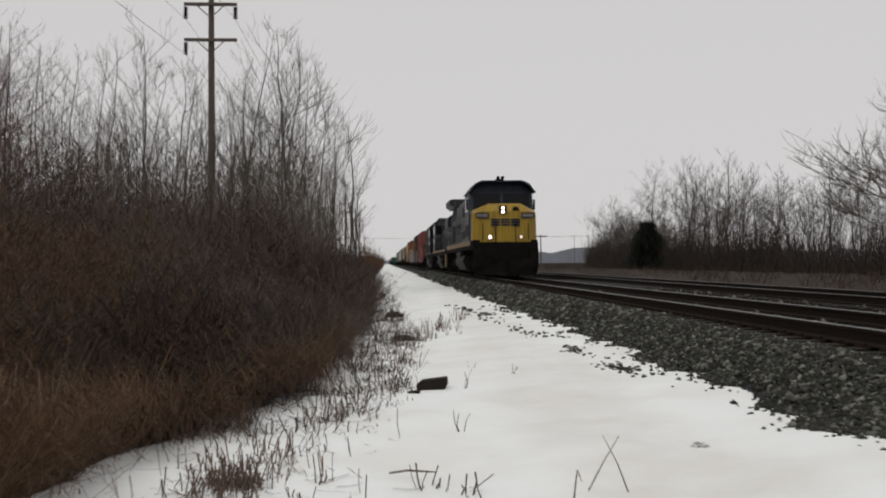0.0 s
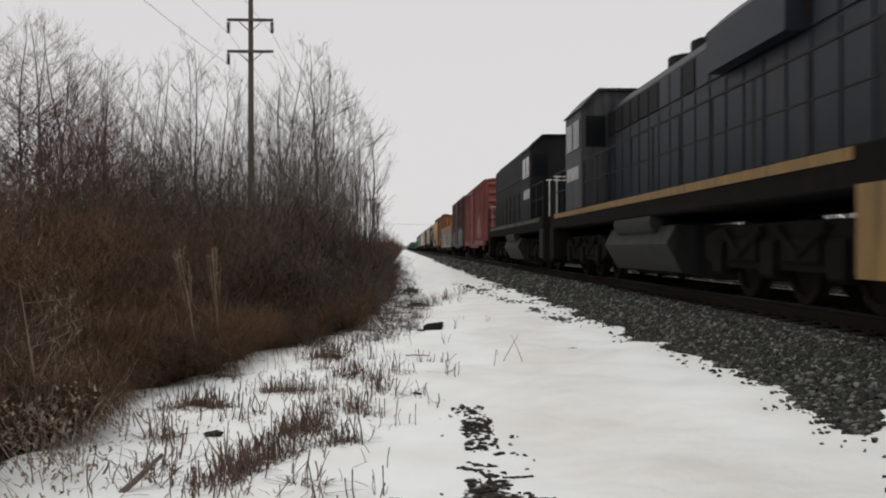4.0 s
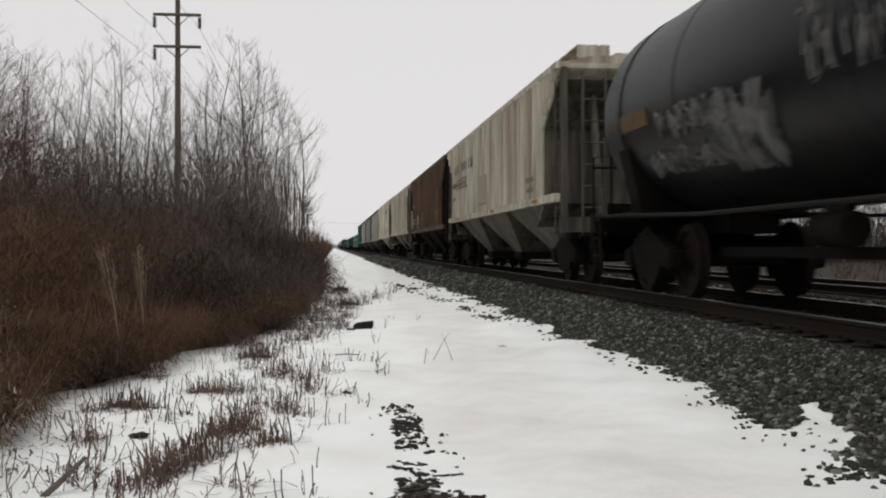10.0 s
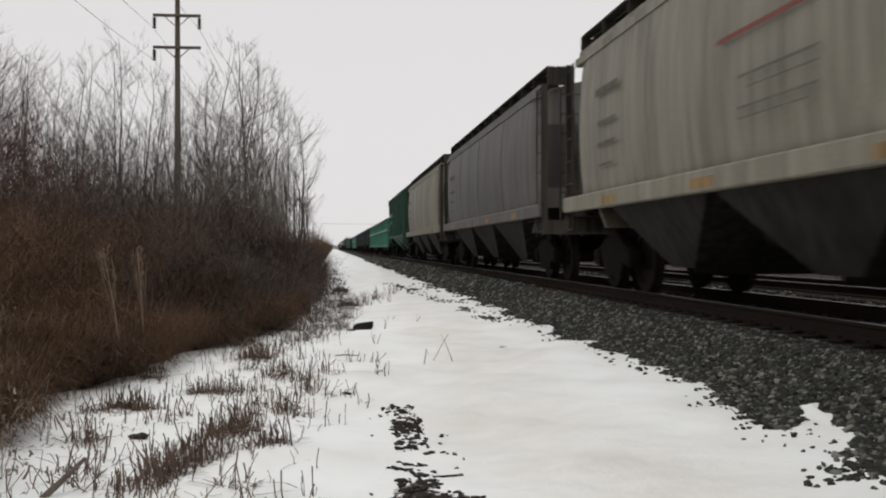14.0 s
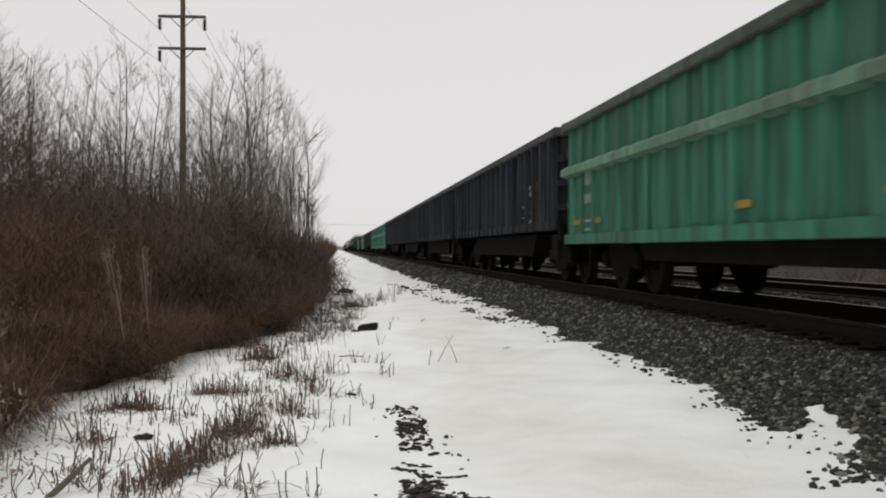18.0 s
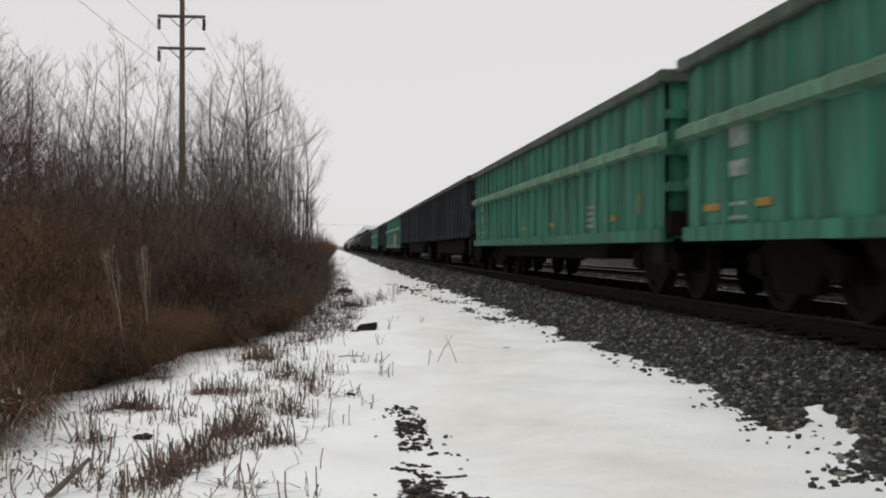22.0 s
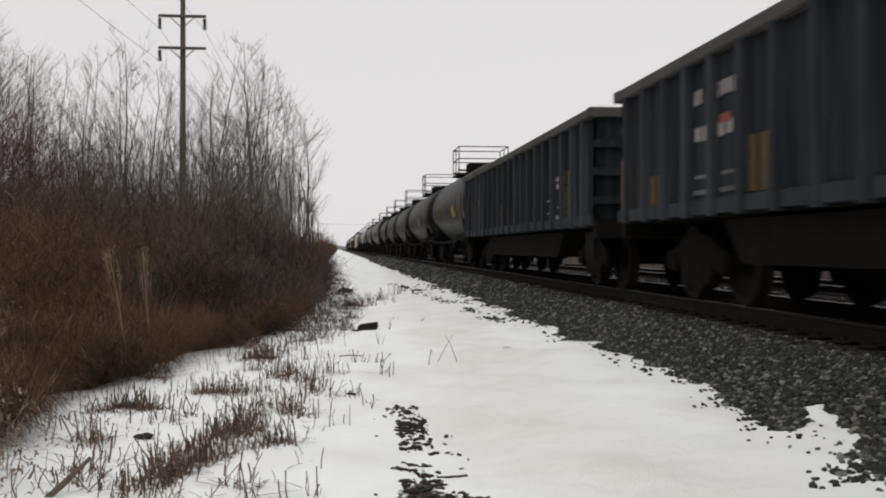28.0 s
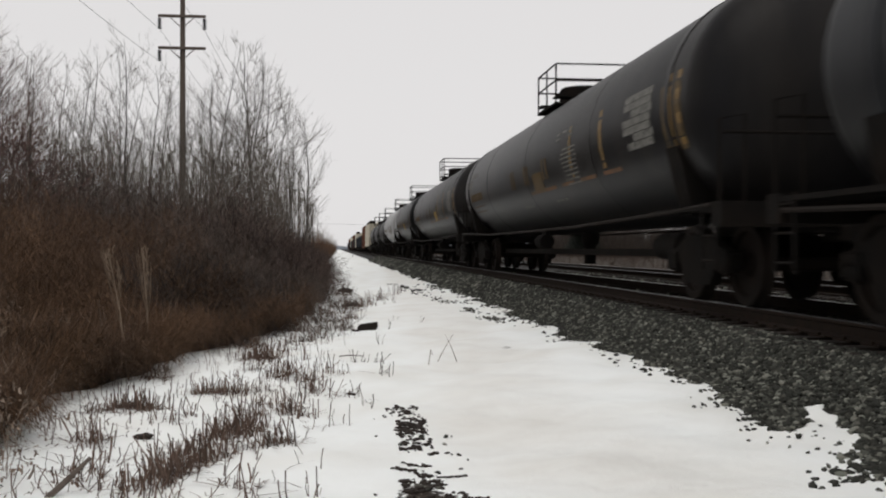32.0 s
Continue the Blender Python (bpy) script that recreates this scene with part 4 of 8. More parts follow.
def cedar(x, y, h, seed):
    r = np.random.default_rng(seed)
    ob = tagged(new("cedar"), "dark evergreen cedar standing among bare trees", "tree")
    ob.location = (x, y, float(ground_height(np.array(x), np.array(y))) - 0.05)
    part("trunk", Geo().tube([(0, 0, 0), (0, 0, h * 0.9)], [0.16, 0.03], 7), M_BARK, ob)
    n = 5200
    u = r.uniform(0.05, 1, n)
    rad = 0.62 * h * np.clip(1.08 - u, 0, 1) ** 0.62 * np.clip(u * 7, 0.5, 1) * np.sqrt(r.uniform(0.12, 1, n)) * (1 + 0.16 * np.sin(11 * u + 1))
    a0 = r.uniform(0, 6.28)
    a = r.uniform(0, 6.28, n)
    rad *= 1 + 0.18 * np.sin(3 * a + a0 + 6 * u)
    s = np.stack([rad * 0.7 * np.cos(a), rad * 0.7 * np.sin(a), u * h], 1)
    e = s + np.stack([0.4 * np.cos(a), 0.4 * np.sin(a), 0.25 + 0 * a], 1) + r.normal(0, 0.12, (n, 3))
    v, f = stems(s, e, r.normal(0, 0.03, s.shape), r.uniform(0.04, 0.09, n), 0.2)
    part("foliage", raw_mesh("foliage", v, f, M_CEDAR), None, ob)


cedar(31.5, 126, 5.6, 1)
cedar(40, 150, 3.2, 2)

# ---- pole line on the verge, its wires, and the poles across the field ----
def power_pole(x, y):
    ob = thing("utility_pole", "tall weathered wooden pole with two crossarms", "utility pole", "poles along the verge", at=(x, y, -0.4))
    part("pole", Geo(smooth=True).tube([(0, 0, 0), (0, 0, 8), (0, 0, 16.2)], [0.19, 0.16, 0.12], 10), M_POLE, ob)
    for z, ends in ((13.96, (-1.15, 1.15)), (12.29, (-1.15,))):
        arm = part("crossarm", Geo().box(-1.22, 1.22, -0.26, -0.14, z - 0.07, z + 0.07, 0.01), M_POLE, ob)
        for s in (-1, 1):
            part("brace", Geo().tube([(s * 0.1, -0.2, z - 0.55), (s * 0.62, -0.2, z - 0.06)], 0.025, 5), M_POLE, arm)
        for e in ends:
            prof = []
            for k in range(6):
                prof += [(0.04, z - 0.12 - 0.1 * k), (0.115, z - 0.15 - 0.1 * k), (0.115, z - 0.17 - 0.1 * k), (0.04, z - 0.2 - 0.1 * k)]
            g = Geo().turn(prof, 8, "z")
            g.v = [(p[0] + e, p[1] - 0.2, p[2]) for p in g.v]
            part("insulator", g, M_STEEL, arm)


POLES = (-26.0, 54.0, 213.0, 247.0, 285.0, 325.0)
for y in POLES:
    power_pole(-8.1, y)


def wire(pts, sag, r=0.011):
    g = Geo()
    for a, b in zip(pts, pts[1:]):
        a, b = Vector(a), Vector(b)
        g.tube([tuple(a.lerp(b, k / 14) - Vector((0, 0, sag * 4 * (k / 14) * (1 - k / 14)))) for k in range(15)], r, 4)
    solid("overhead_wire", g, M_WIRE, "thin sagging overhead wire", "wire", "overhead wires")


for dx, z in ((-1.15, 12.86), (1.15, 12.86), (-1.15, 11.19)):
    wire([(-8.1 + dx, y - 0.2, z) for y in POLES], 1.3)


def field_pole(x, y, h):
    ob = thing("telegraph_pole", "grey wooden pole with one short crossarm", "utility pole", "poles across the field", at=(x, y, 0))
    part("pole", Geo().tube([(0, 0, 0), (0, 0, h)], [0.16, 0.12], 8), M_POLE, ob)
    part("crossarm", Geo().box(-1.6, 1.6, -0.1, 0.1, h - 0.5, h - 0.25), M_POLE, ob)


for x, y, h in ((25.0, 258, 7.6), (35.7, 236, 7.7), (47, 214, 7.7)):
    field_pole(x, y, h)
wire([(14, 280, 7.3), (25, 258, 7.3), (35.7, 236, 7.4), (47, 214, 7.4), (58, 192, 7.4)], 0.5, 0.02)

for x in (-40, 120):
    field_pole(x, 640, 18.2)
wire([(-40, 640, 18), (120, 640, 18)], 1.5, 0.05)

# ---- low wooded ridge on the horizon, its haze painted in ----
def ridge():
    g = Geo()
    r = random.Random(5)
    n = 260
    top = [(-900 + 9 * i, 1250 + 40 * math.sin(i * 0.3), 12 + 6 * math.sin(i * 0.05 + 1) + 2.5 * math.sin(i * 0.7) + r.uniform(-1.2, 1.2)) for i in range(n)]
    top = [(x, y, z * min(1, max(0.25, abs(x - 60) / 160))) for x, y, z in top]
    g.loft([[(x, y, -1) for x, y, z in top], top, [(x, y + 60, z * 0.9) for x, y, z in top]], caps=False, closed=False)
    # the blue-grey of hazy distance is put into the wood's colour
    mat = material("hazed_far_wood", (0.30, 0.32, 0.36), 1.0, spread=0.15, scale=0.05, second=(0.22, 0.235, 0.265), grain=0.4, bump=0)
    solid("backdrop", g, mat, "low wooded ridge on the horizon, distance haze in its blue-grey colour", "hills", kind="structure")


ridge()

# ---- the train: every car has its origin on the rail heads, its front towards -y ----
SPEED = 22.96
M_RED = material("faded_red_paint", (0.215, 0.062, 0.055), 0.65, second=(0.12, 0.036, 0.032), streak=6, scale=1.6, amount=0.85, spread=0.12, dirt=0.35)
M_MAROON = material("dark_maroon_paint", (0.052, 0.019, 0.016), 0.65, second=(0.082, 0.037, 0.026), streak=6, scale=1.8, amount=0.8, spread=0.2, dirt=0.5)
M_PUTTY = material("dirty_putty_paint", (0.275, 0.257, 0.21), 0.65, second=(0.12, 0.095, 0.07), streak=10, scale=2.2, amount=0.85, spread=0.15, dirt=0.55)
M_TAN = material("tan_stripe_paint", (0.31, 0.195, 0.085), 0.65, second=(0.19, 0.12, 0.06), scale=2, amount=0.6, dirt=0.4)
M_OXIDE = material("rust_brown_paint", (0.145, 0.050, 0.032), 0.75, second=(0.10, 0.060, 0.032), streak=6, scale=1.6, amount=0.95, spread=0.25, gloss=0.12, dirt=0.55)
M_RUSTY = material("orange_rust_end", (0.30, 0.135, 0.045), 0.8, second=(0.13, 0.06, 0.03), streak=3, scale=2, amount=0.9, spread=0.25)
M_YELLOW = material("faded_yellow_paint", (0.47, 0.258, 0.072), 0.6, second=(0.27, 0.15, 0.06), streak=7, scale=1.7, amount=0.75, spread=0.1, dirt=0.3)
M_TANKBLACK = material("tank_black_paint", (0.0095, 0.0092, 0.0098), 0.38, second=(0.019, 0.017, 0.0155), streak=3, scale=1.3, amount=0.9, spread=0.15, vary=0.25, gloss=0.07, dirt=0.1)
M_TANKGREY = material("tank_grey_black", (0.0115, 0.0125, 0.0145), 0.5, second=(0.019, 0.0175, 0.016), streak=3, scale=1.2, amount=0.9, vary=0.3, gloss=0.16, dirt=0.45)
M_TANKBROWN = material("tank_brown_black", (0.0120, 0.0108, 0.0094), 0.5, second=(0.0085, 0.0079, 0.007), streak=3, scale=1.2, amount=0.9, vary=0.2, gloss=0.15, dirt=0.4)
M_SILVER = material("silver_tank_paint", (0.42, 0.42, 0.42), 0.5, 0.2, second=(0.2, 0.19, 0.18), streak=4, scale=1.3, amount=0.8, dirt=0.4)
M_CREAM = material("weathered_cream_paint", (0.58, 0.54, 0.44), 0.65, second=(0.32, 0.25, 0.17), streak=10, scale=1.6, amount=0.7, spread=0.12, vary=0.08, dirt=0.28)
M_SAGE = material("weathered_grey_cream_paint", (0.49, 0.465, 0.375), 0.65, second=(0.16, 0.09, 0.05), streak=12, scale=2.4, amount=0.7, spread=0.12, dirt=0.28)
M_BROWN = material("dark_brown_paint", (0.060, 0.042, 0.029), 0.7, second=(0.098, 0.058, 0.034), streak=12, scale=1.8, amount=0.75, spread=0.15, dirt=0.6)
M_GREY = material("weathered_grey_paint", (0.24, 0.222, 0.176), 0.55, second=(0.15, 0.132, 0.10), streak=5, scale=1.1, amount=0.7, vary=0.12, dirt=0.28)
M_DGREY = material("dark_grey_paint", (0.128, 0.122, 0.112), 0.55, second=(0.075, 0.07, 0.063), streak=5, scale=1.1, amount=0.7, dirt=0.3)
M_GREEN = material("dark_green_paint", (0.016, 0.062, 0.037), 0.6, second=(0.012, 0.034, 0.022), streak=8, scale=1.6, amount=0.8, dirt=0.5)
M_TEAL = material("sea_green_paint", (0.032, 0.165, 0.105), 0.6, second=(0.035, 0.085, 0.06), streak=8, scale=1.4, amount=0.75, spread=0.15, vary=0.12, dirt=0.5)
M_TEALRIB = material("sea_green_ledge", (0.12, 0.25, 0.165), 0.65, second=(0.10, 0.13, 0.085), scale=1.4, amount=0.8, vary=0.12, dirt=0.4)
M_COAL = material("blue_black_paint", (0.0185, 0.0232, 0.0292), 0.7, gloss=0.08, second=(0.028, 0.027, 0.028), streak=8, scale=1.2, amount=0.85, spread=0.2, vary=0.25, dirt=0.55)
M_COALRIB = material("blue_black_post", (0.027, 0.0325, 0.039), 0.7, gloss=0.08, second=(0.033, 0.032, 0.032), streak=8, scale=1.2, amount=0.8, vary=0.25, dirt=0.45)
M_WHITE = material("stencil_white", (0.55, 0.55, 0.53), 0.7, second=(0.3, 0.3, 0.28), amount=0.7, bump=0)
M_OCHRE = material("ochre_reflector", (0.17, 0.10, 0.025), 0.55, second=(0.09, 0.06, 0.02), scale=5, amount=0.7, bump=0)
M_COALTOP = material("dusty_top_rail", (0.062, 0.06, 0.055), 0.75, second=(0.03, 0.03, 0.03), streak=4, scale=1.5, amount=0.8)
M_GOLD = material("reflector_yellow", (0.085, 0.05, 0.012), 0.6, second=(0.045, 0.032, 0.014), scale=6, amount=0.8, bump=0)
M_BLACK = material("stencil_black", (0.03, 0.03, 0.03), 0.7, bump=0)
M_BLUEP = material("spray_blue", (0.085, 0.165, 0.235), 0.6, second=(0.20, 0.20, 0.16), scale=5, amount=1, bump=0)
M_GREENP = material("spray_green", (0.12, 0.21, 0.15), 0.6, second=(0.05, 0.10, 0.08), scale=5, amount=1, bump=0)
M_WHITEP = material("spray_white", (0.27, 0.255, 0.25), 0.6, second=(0.25, 0.2, 0.2), scale=5, amount=0.8, bump=0)
M_LOCOGREY = material("locomotive_grey", (0.047, 0.049, 0.052), 0.5, second=(0.019, 0.018, 0.018), streak=7, scale=1.6, amount=0.9, spread=0.3, dirt=0.5)
M_LOCOBLUE = material("locomotive_blue", (0.013, 0.020, 0.036), 0.45, second=(0.016, 0.019, 0.027), scale=1.5, amount=0.8, dirt=0.4)
M_LOCOYELLOW = material("locomotive_yellow", (0.33, 0.212, 0.024), 0.45, second=(0.28, 0.18, 0.025), streak=3, scale=1.4, amount=0.5, spread=0.08, dirt=0.22)
M_LOCOSTRIPE = material("locomotive_gold_stripe", (0.24, 0.145, 0.045), 0.5, second=(0.16, 0.10, 0.045), scale=2, amount=0.7, dirt=0.4)
M_NAVY = material("dark_navy_paint", (0.009, 0.014, 0.024), 0.5, second=(0.02, 0.021, 0.024), streak=4, scale=1.4, amount=0.8)
M_SOOT = material("sooty_black_paint", (0.009, 0.009, 0.0095), 0.6, second=(0.024, 0.022, 0.021), streak=4, scale=1.2, amount=0.8, gloss=0.1)
M_TANKFUEL = material("dusty_tank_grey", (0.019, 0.0182, 0.0175), 0.7, second=(0.0125, 0.011, 0.010), scale=1.5, amount=0.8, dirt=0.5)
# funnel steel: grime, and the shade below the sill put into the colour
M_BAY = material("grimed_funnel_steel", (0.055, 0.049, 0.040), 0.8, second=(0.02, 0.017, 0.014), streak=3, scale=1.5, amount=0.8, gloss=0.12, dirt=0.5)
M_PATCH = material("tan_repaint", (0.30, 0.25, 0.19), 0.7, second=(0.22, 0.2, 0.16), streak=3, scale=2, amount=0.8)
M_DUSTY = material("dusty_maroon_paint", (0.085, 0.050, 0.042), 0.7, second=(0.055, 0.027, 0.023), streak=3, scale=2, amount=0.8)
M_OLIVE = material("olive_rust_paint", (0.10, 0.062, 0.036), 0.7, second=(0.20, 0.09, 0.035), streak=4, scale=1.5, amount=0.8)
# hopper ends: grime, darkened further for the shade behind the ladders
M_CAGE = material("grimy_shaded_end_steel", (0.095, 0.086, 0.066), 0.8, second=(0.024, 0.020, 0.016), streak=3, scale=2, amount=0.9, dirt=0.5)
# cream dulled by dirt and by painted shade of the inward slope
M_BAYPALE = material("dirty_shaded_cream_funnel", (0.125, 0.110, 0.082), 0.75, second=(0.05, 0.042, 0.032), streak=5, scale=1.3, amount=0.9, dirt=0.4)
M_BAYLIGHT = material("pale_cream_funnel", (0.29, 0.25, 0.185), 0.7, second=(0.13, 0.10, 0.07), streak=5, scale=1.3, amount=0.8, dirt=0.35)
M_LIGHT = glow("headlight", (1.0, 0.82, 0.74), 7)
M_DITCH = glow("left_ditch_light", (1.0, 0.80, 0.72), 4)
M_DIM = glow("ditch_light", (1.0, 0.70, 0.62), 1.2)
M_PLACARD = material("placard_yellow", (0.30, 0.19, 0.035), 0.6, second=(0.18, 0.10, 0.03), amount=0.8, bump=0)
M_STENCIL = material("thin_stencil_grey", (0.16, 0.155, 0.14), 0.7, second=(0.04, 0.04, 0.035), scale=12, amount=1.0, bump=0)
M_FADEWHITE = material("faded_white_on_red", (0.285, 0.185, 0.175), 0.7, second=(0.20, 0.085, 0.08), scale=4, amount=1.0, streak=4, bump=0)
# rust on the funnels, with the car's underside shade in the black
M_BAYDARK = material("rusty_shaded_funnel", (0.022, 0.016, 0.012), 0.9, second=(0.045, 0.025, 0.015), streak=3, scale=1.5, amount=0.9, gloss=0.08)
M_SPRAYPINK = material("blotted_pink_spray", (0.145, 0.072, 0.088), 0.65, second=(0.075, 0.03, 0.027), scale=2.2, amount=1.0, bump=0, spread=0.3)
M_SPRAYTEAL = material("blotted_teal_spray", (0.060, 0.105, 0.12), 0.65, second=(0.095, 0.055, 0.066), scale=2.2, amount=1.0, bump=0, spread=0.3)
M_SPRAYBLUE = material("blotted_blue_spray", (0.065, 0.105, 0.15), 0.65, second=(0.07, 0.04, 0.04), scale=2.0, amount=1.0, bump=0, spread=0.3)
M_INK = material("faded_brown_stencil", (0.115, 0.098, 0.078), 0.7, second=(0.2, 0.18, 0.14), scale=9, amount=0.9, bump=0)
M_PALETAN = material("pale_tan_repaint", (0.285, 0.222, 0.13), 0.7, second=(0.225, 0.205, 0.165), scale=3, amount=1.0, bump=0, dirt=0.3)
M_FADEPATCH = material("faded_grey_stencil", (0.19, 0.182, 0.165), 0.7, second=(0.055, 0.042, 0.032), scale=7, amount=1.0, bump=0)
M_BROWNRIB = material("rust_brown_post", (0.105, 0.064, 0.038), 0.75, second=(0.05, 0.034, 0.024), streak=12, scale=1.8, amount=0.8, spread=0.15, dirt=0.5)
# dark grey that holds both grime and the underside's shade
M_BAYGREY = material("grimed_shaded_funnel", (0.025, 0.023, 0.020), 0.8, second=(0.012, 0.011, 0.0095), streak=4, scale=1.4, amount=0.9, gloss=0.12, dirt=0.5)
M_GREYINK = material("worn_grey_stencil", (0.085, 0.08, 0.068), 0.7, second=(0.17, 0.16, 0.13), scale=8, amount=0.9, bump=0)
M_CHORD = material("grimy_green_top_rail", (0.070, 0.098, 0.072), 0.7, second=(0.05, 0.05, 0.038), scale=1.6, amount=0.8, dirt=0.4)
M_FADERED = material("pale_scrawl_on_red", (0.225, 0.10, 0.088), 0.7, second=(0.19, 0.07, 0.062), scale=4, amount=1.0, bump=0)
M_SMEAR = material("thin_white_spray", (0.155, 0.153, 0.15), 0.7, second=(0.03, 0.03, 0.03), scale=3.5, amount=1.0, bump=0, spread=0.3)
M_GREYPINK = material("greyed_pink_spray", (0.155, 0.10, 0.088), 0.7, second=(0.10, 0.06, 0.05), scale=3, amount=1.0, bump=0)
M_WORNWHITE = material("worn_white_on_green", (0.30, 0.34, 0.31), 0.7, second=(0.11, 0.20, 0.15), scale=9, amount=1.0, bump=0)
M_REDMARK = material("faded_red_mark", (0.20, 0.058, 0.045), 0.6, bump=0)

WHEEL = 0.5


def wheel_mesh(r):
    g = Geo(smooth=True)
    for s in (-1, 1):
        g.turn([(0.10, s * 0.66), (r * 0.78, s * 0.68), (r * 0.80, s * 0.66), (r + 0.03, s * 0.655), (r + 0.03, s * 0.69), (r, s * 0.70), (r - 0.008, s * 0.80), (r * 0.80, s * 0.80), (r * 0.76, s * 0.75), (0.16, s * 0.74), (0.13, s * 0.83)], 20, "x")
        for k in range(3):                      # bearing cap bolts
            a = k * 2.094
            g.box(s * 1.08 - 0.02, s * 1.08 + 0.02, 0.07 * math.cos(a) - 0.02, 0.07 * math.cos(a) + 0.02, 0.07 * math.sin(a) - 0.02, 0.07 * math.sin(a) + 0.02)
    g.turn([(0.085, -0.9), (0.085, 0.9)], 10, "x")
    for s in (-1, 1):
        g.turn([(0.12, s * 0.9), (0.13, s * 1.06), (0.05, s * 1.07)], 10, "x")
    return g.mesh("wheelset", M_WHEEL)


def frame_mesh(half):
    """One cast side frame of a two-axle truck, with its springs."""
    g = Geo()
    out = [(-half - 0.2, 0.42), (-half - 0.22, 0.62), (-half + 0.1, 0.70), (-0.35, 0.86), (0.35, 0.86), (half - 0.1, 0.70), (half + 0.22, 0.62), (half + 0.2, 0.42), (half - 0.16, 0.42), (half - 0.2, 0.56),
           (0.42, 0.24), (-0.42, 0.24), (-half + 0.2, 0.56), (-half + 0.16, 0.42)]
    g.prism(out, -0.07, 0.07, "x")
    for y in (-0.2, 0.0, 0.2):
        g.add([(0.09 * math.cos(a * 1.0472) + 0.05, y + 0.08 * math.sin(a * 1.0472), z) for z in (0.3, 0.58) for a in range(6)],
              [(i, (i + 1) % 6, 6 + (i + 1) % 6, 6 + i) for i in range(6)])
    g.box(-0.1, 0.1, -half - 0.16, -half + 0.16, 0.40, 0.66, 0.03).box(-0.1, 0.1, half - 0.16, half + 0.16, 0.40, 0.66, 0.03)
    return g.mesh("side_frame", M_STEEL)


def loco_frame_mesh(axles, step):
    g = Geo()
    half = (axles - 1) * step / 2
    g.prism([(-half - 0.75, 0.55), (-half - 0.75, 0.85), (-half, 0.98), (half, 0.98), (half + 0.75, 0.85), (half + 0.75, 0.55), (half + 0.3, 0.42), (-half - 0.3, 0.42)], -0.08, 0.08, "x")
    for k in range(axles):
        y = -half + k * step
        g.box(-0.16, 0.1, y - 0.2, y + 0.2, 0.32, 0.78, 0.05)
        if k < axles - 1:
            g.box(-0.14, 0.1, y + 0.45, y + step - 0.45, 0.50, 0.80, 0.04)
            g.tube([(-0.12, y + 0.25, 0.9), (-0.15, y + step / 2, 0.6), (-0.12, y + step - 0.25, 0.9)], 0.05, 6)
    return g.mesh("side_frame", M_STEEL)


WHEELSET, WHEELSET_LOCO = wheel_mesh(WHEEL), wheel_mesh(0.53)
SIDE_FRAME = frame_mesh(0.86)
BOLSTER = Geo().box(-0.98, 0.98, -0.2, 0.2, 0.52, 0.84, 0.04).box(-0.3, 0.3, -0.3, 0.3, 0.84, 0.92).mesh("truck", M_STEEL)
LOCO3, LOCO2 = loco_frame_mesh(3, 1.9), loco_frame_mesh(2, 2.7)
BOLSTER_LOCO = Geo().box(-0.95, 0.95, -1.2, 1.2, 0.55, 0.85, 0.05).mesh("truck", M_STEEL)
COUPLER = Geo().box(-0.09, 0.09, -0.42, 0.5, 0.76, 0.94, 0.02).box(-0.2, 0.16, -0.62, -0.32, 0.70, 1.0, 0.05).mesh("coupler", M_STEEL)


def running_gear(car, L, inset=1.75, sill=True, sill_z=(0.88, 1.12)):
    for y in (-L / 2 + inset, L / 2 - inset):
        t = part("truck", BOLSTER, None, car, at=(0, y, 0))
        for x in (-1.0, 1.0):
            part("side_frame", SIDE_FRAME, None, t, at=(x, 0, 0))
        for dy in (-0.86, 0.86):
            part("wheelset", WHEELSET, None, t, at=(0, dy, WHEEL))
    for s in (-1, 1):
        c = part("coupler", COUPLER, None, car, at=(0, s * (L / 2 + 0.1), 0))
        c.rotation_euler = (0, 0, 0 if s < 0 else math.pi)
    if sill:
        part("centre_sill", Geo().box(-0.3, 0.3, -L / 2, L / 2, *sill_z), M_STEEL, car)
    gear = part("brake_cylinder", Geo(smooth=True).turn([(0.02, -0.4), (0.17, -0.38), (0.17, 0.3), (0.06, 0.42)], 12), M_STEEL, car, at=(-0.75, 1.4, 0.85))
    part("hanger", Geo().box(-0.75, -0.65, 1.2, 1.6, 0.95, 1.15), M_STEEL, car)


def ladder(car, x, y, z0, z1, side=True, mat=None, width=0.42):
    """Grab irons: along a side (rungs along y) or on an end (rungs along x)."""
    g = Geo()
    n = max(2, int((z1 - z0) / 0.38))
    for k in range(n + 1):
        z = z0 + (z1 - z0) * k / n
        if side:
            g.tube([(x, y - width / 2, z), (x, y + width / 2, z)], 0.014, 4)
        else:
            g.tube([(x - width / 2, y, z), (x + width / 2, y, z)], 0.014, 4)
    for e in (-width / 2, width / 2):
        if side:
            g.box(x - 0.012, x + 0.012, y + e - 0.02, y + e + 0.02, z0 - 0.1, z1 + 0.1)
        else:
            g.box(x + e - 0.02, x + e + 0.02, y - 0.012, y + 0.012, z0 - 0.1, z1 + 0.1)
    part("ladder", g, mat or M_STEEL, car)


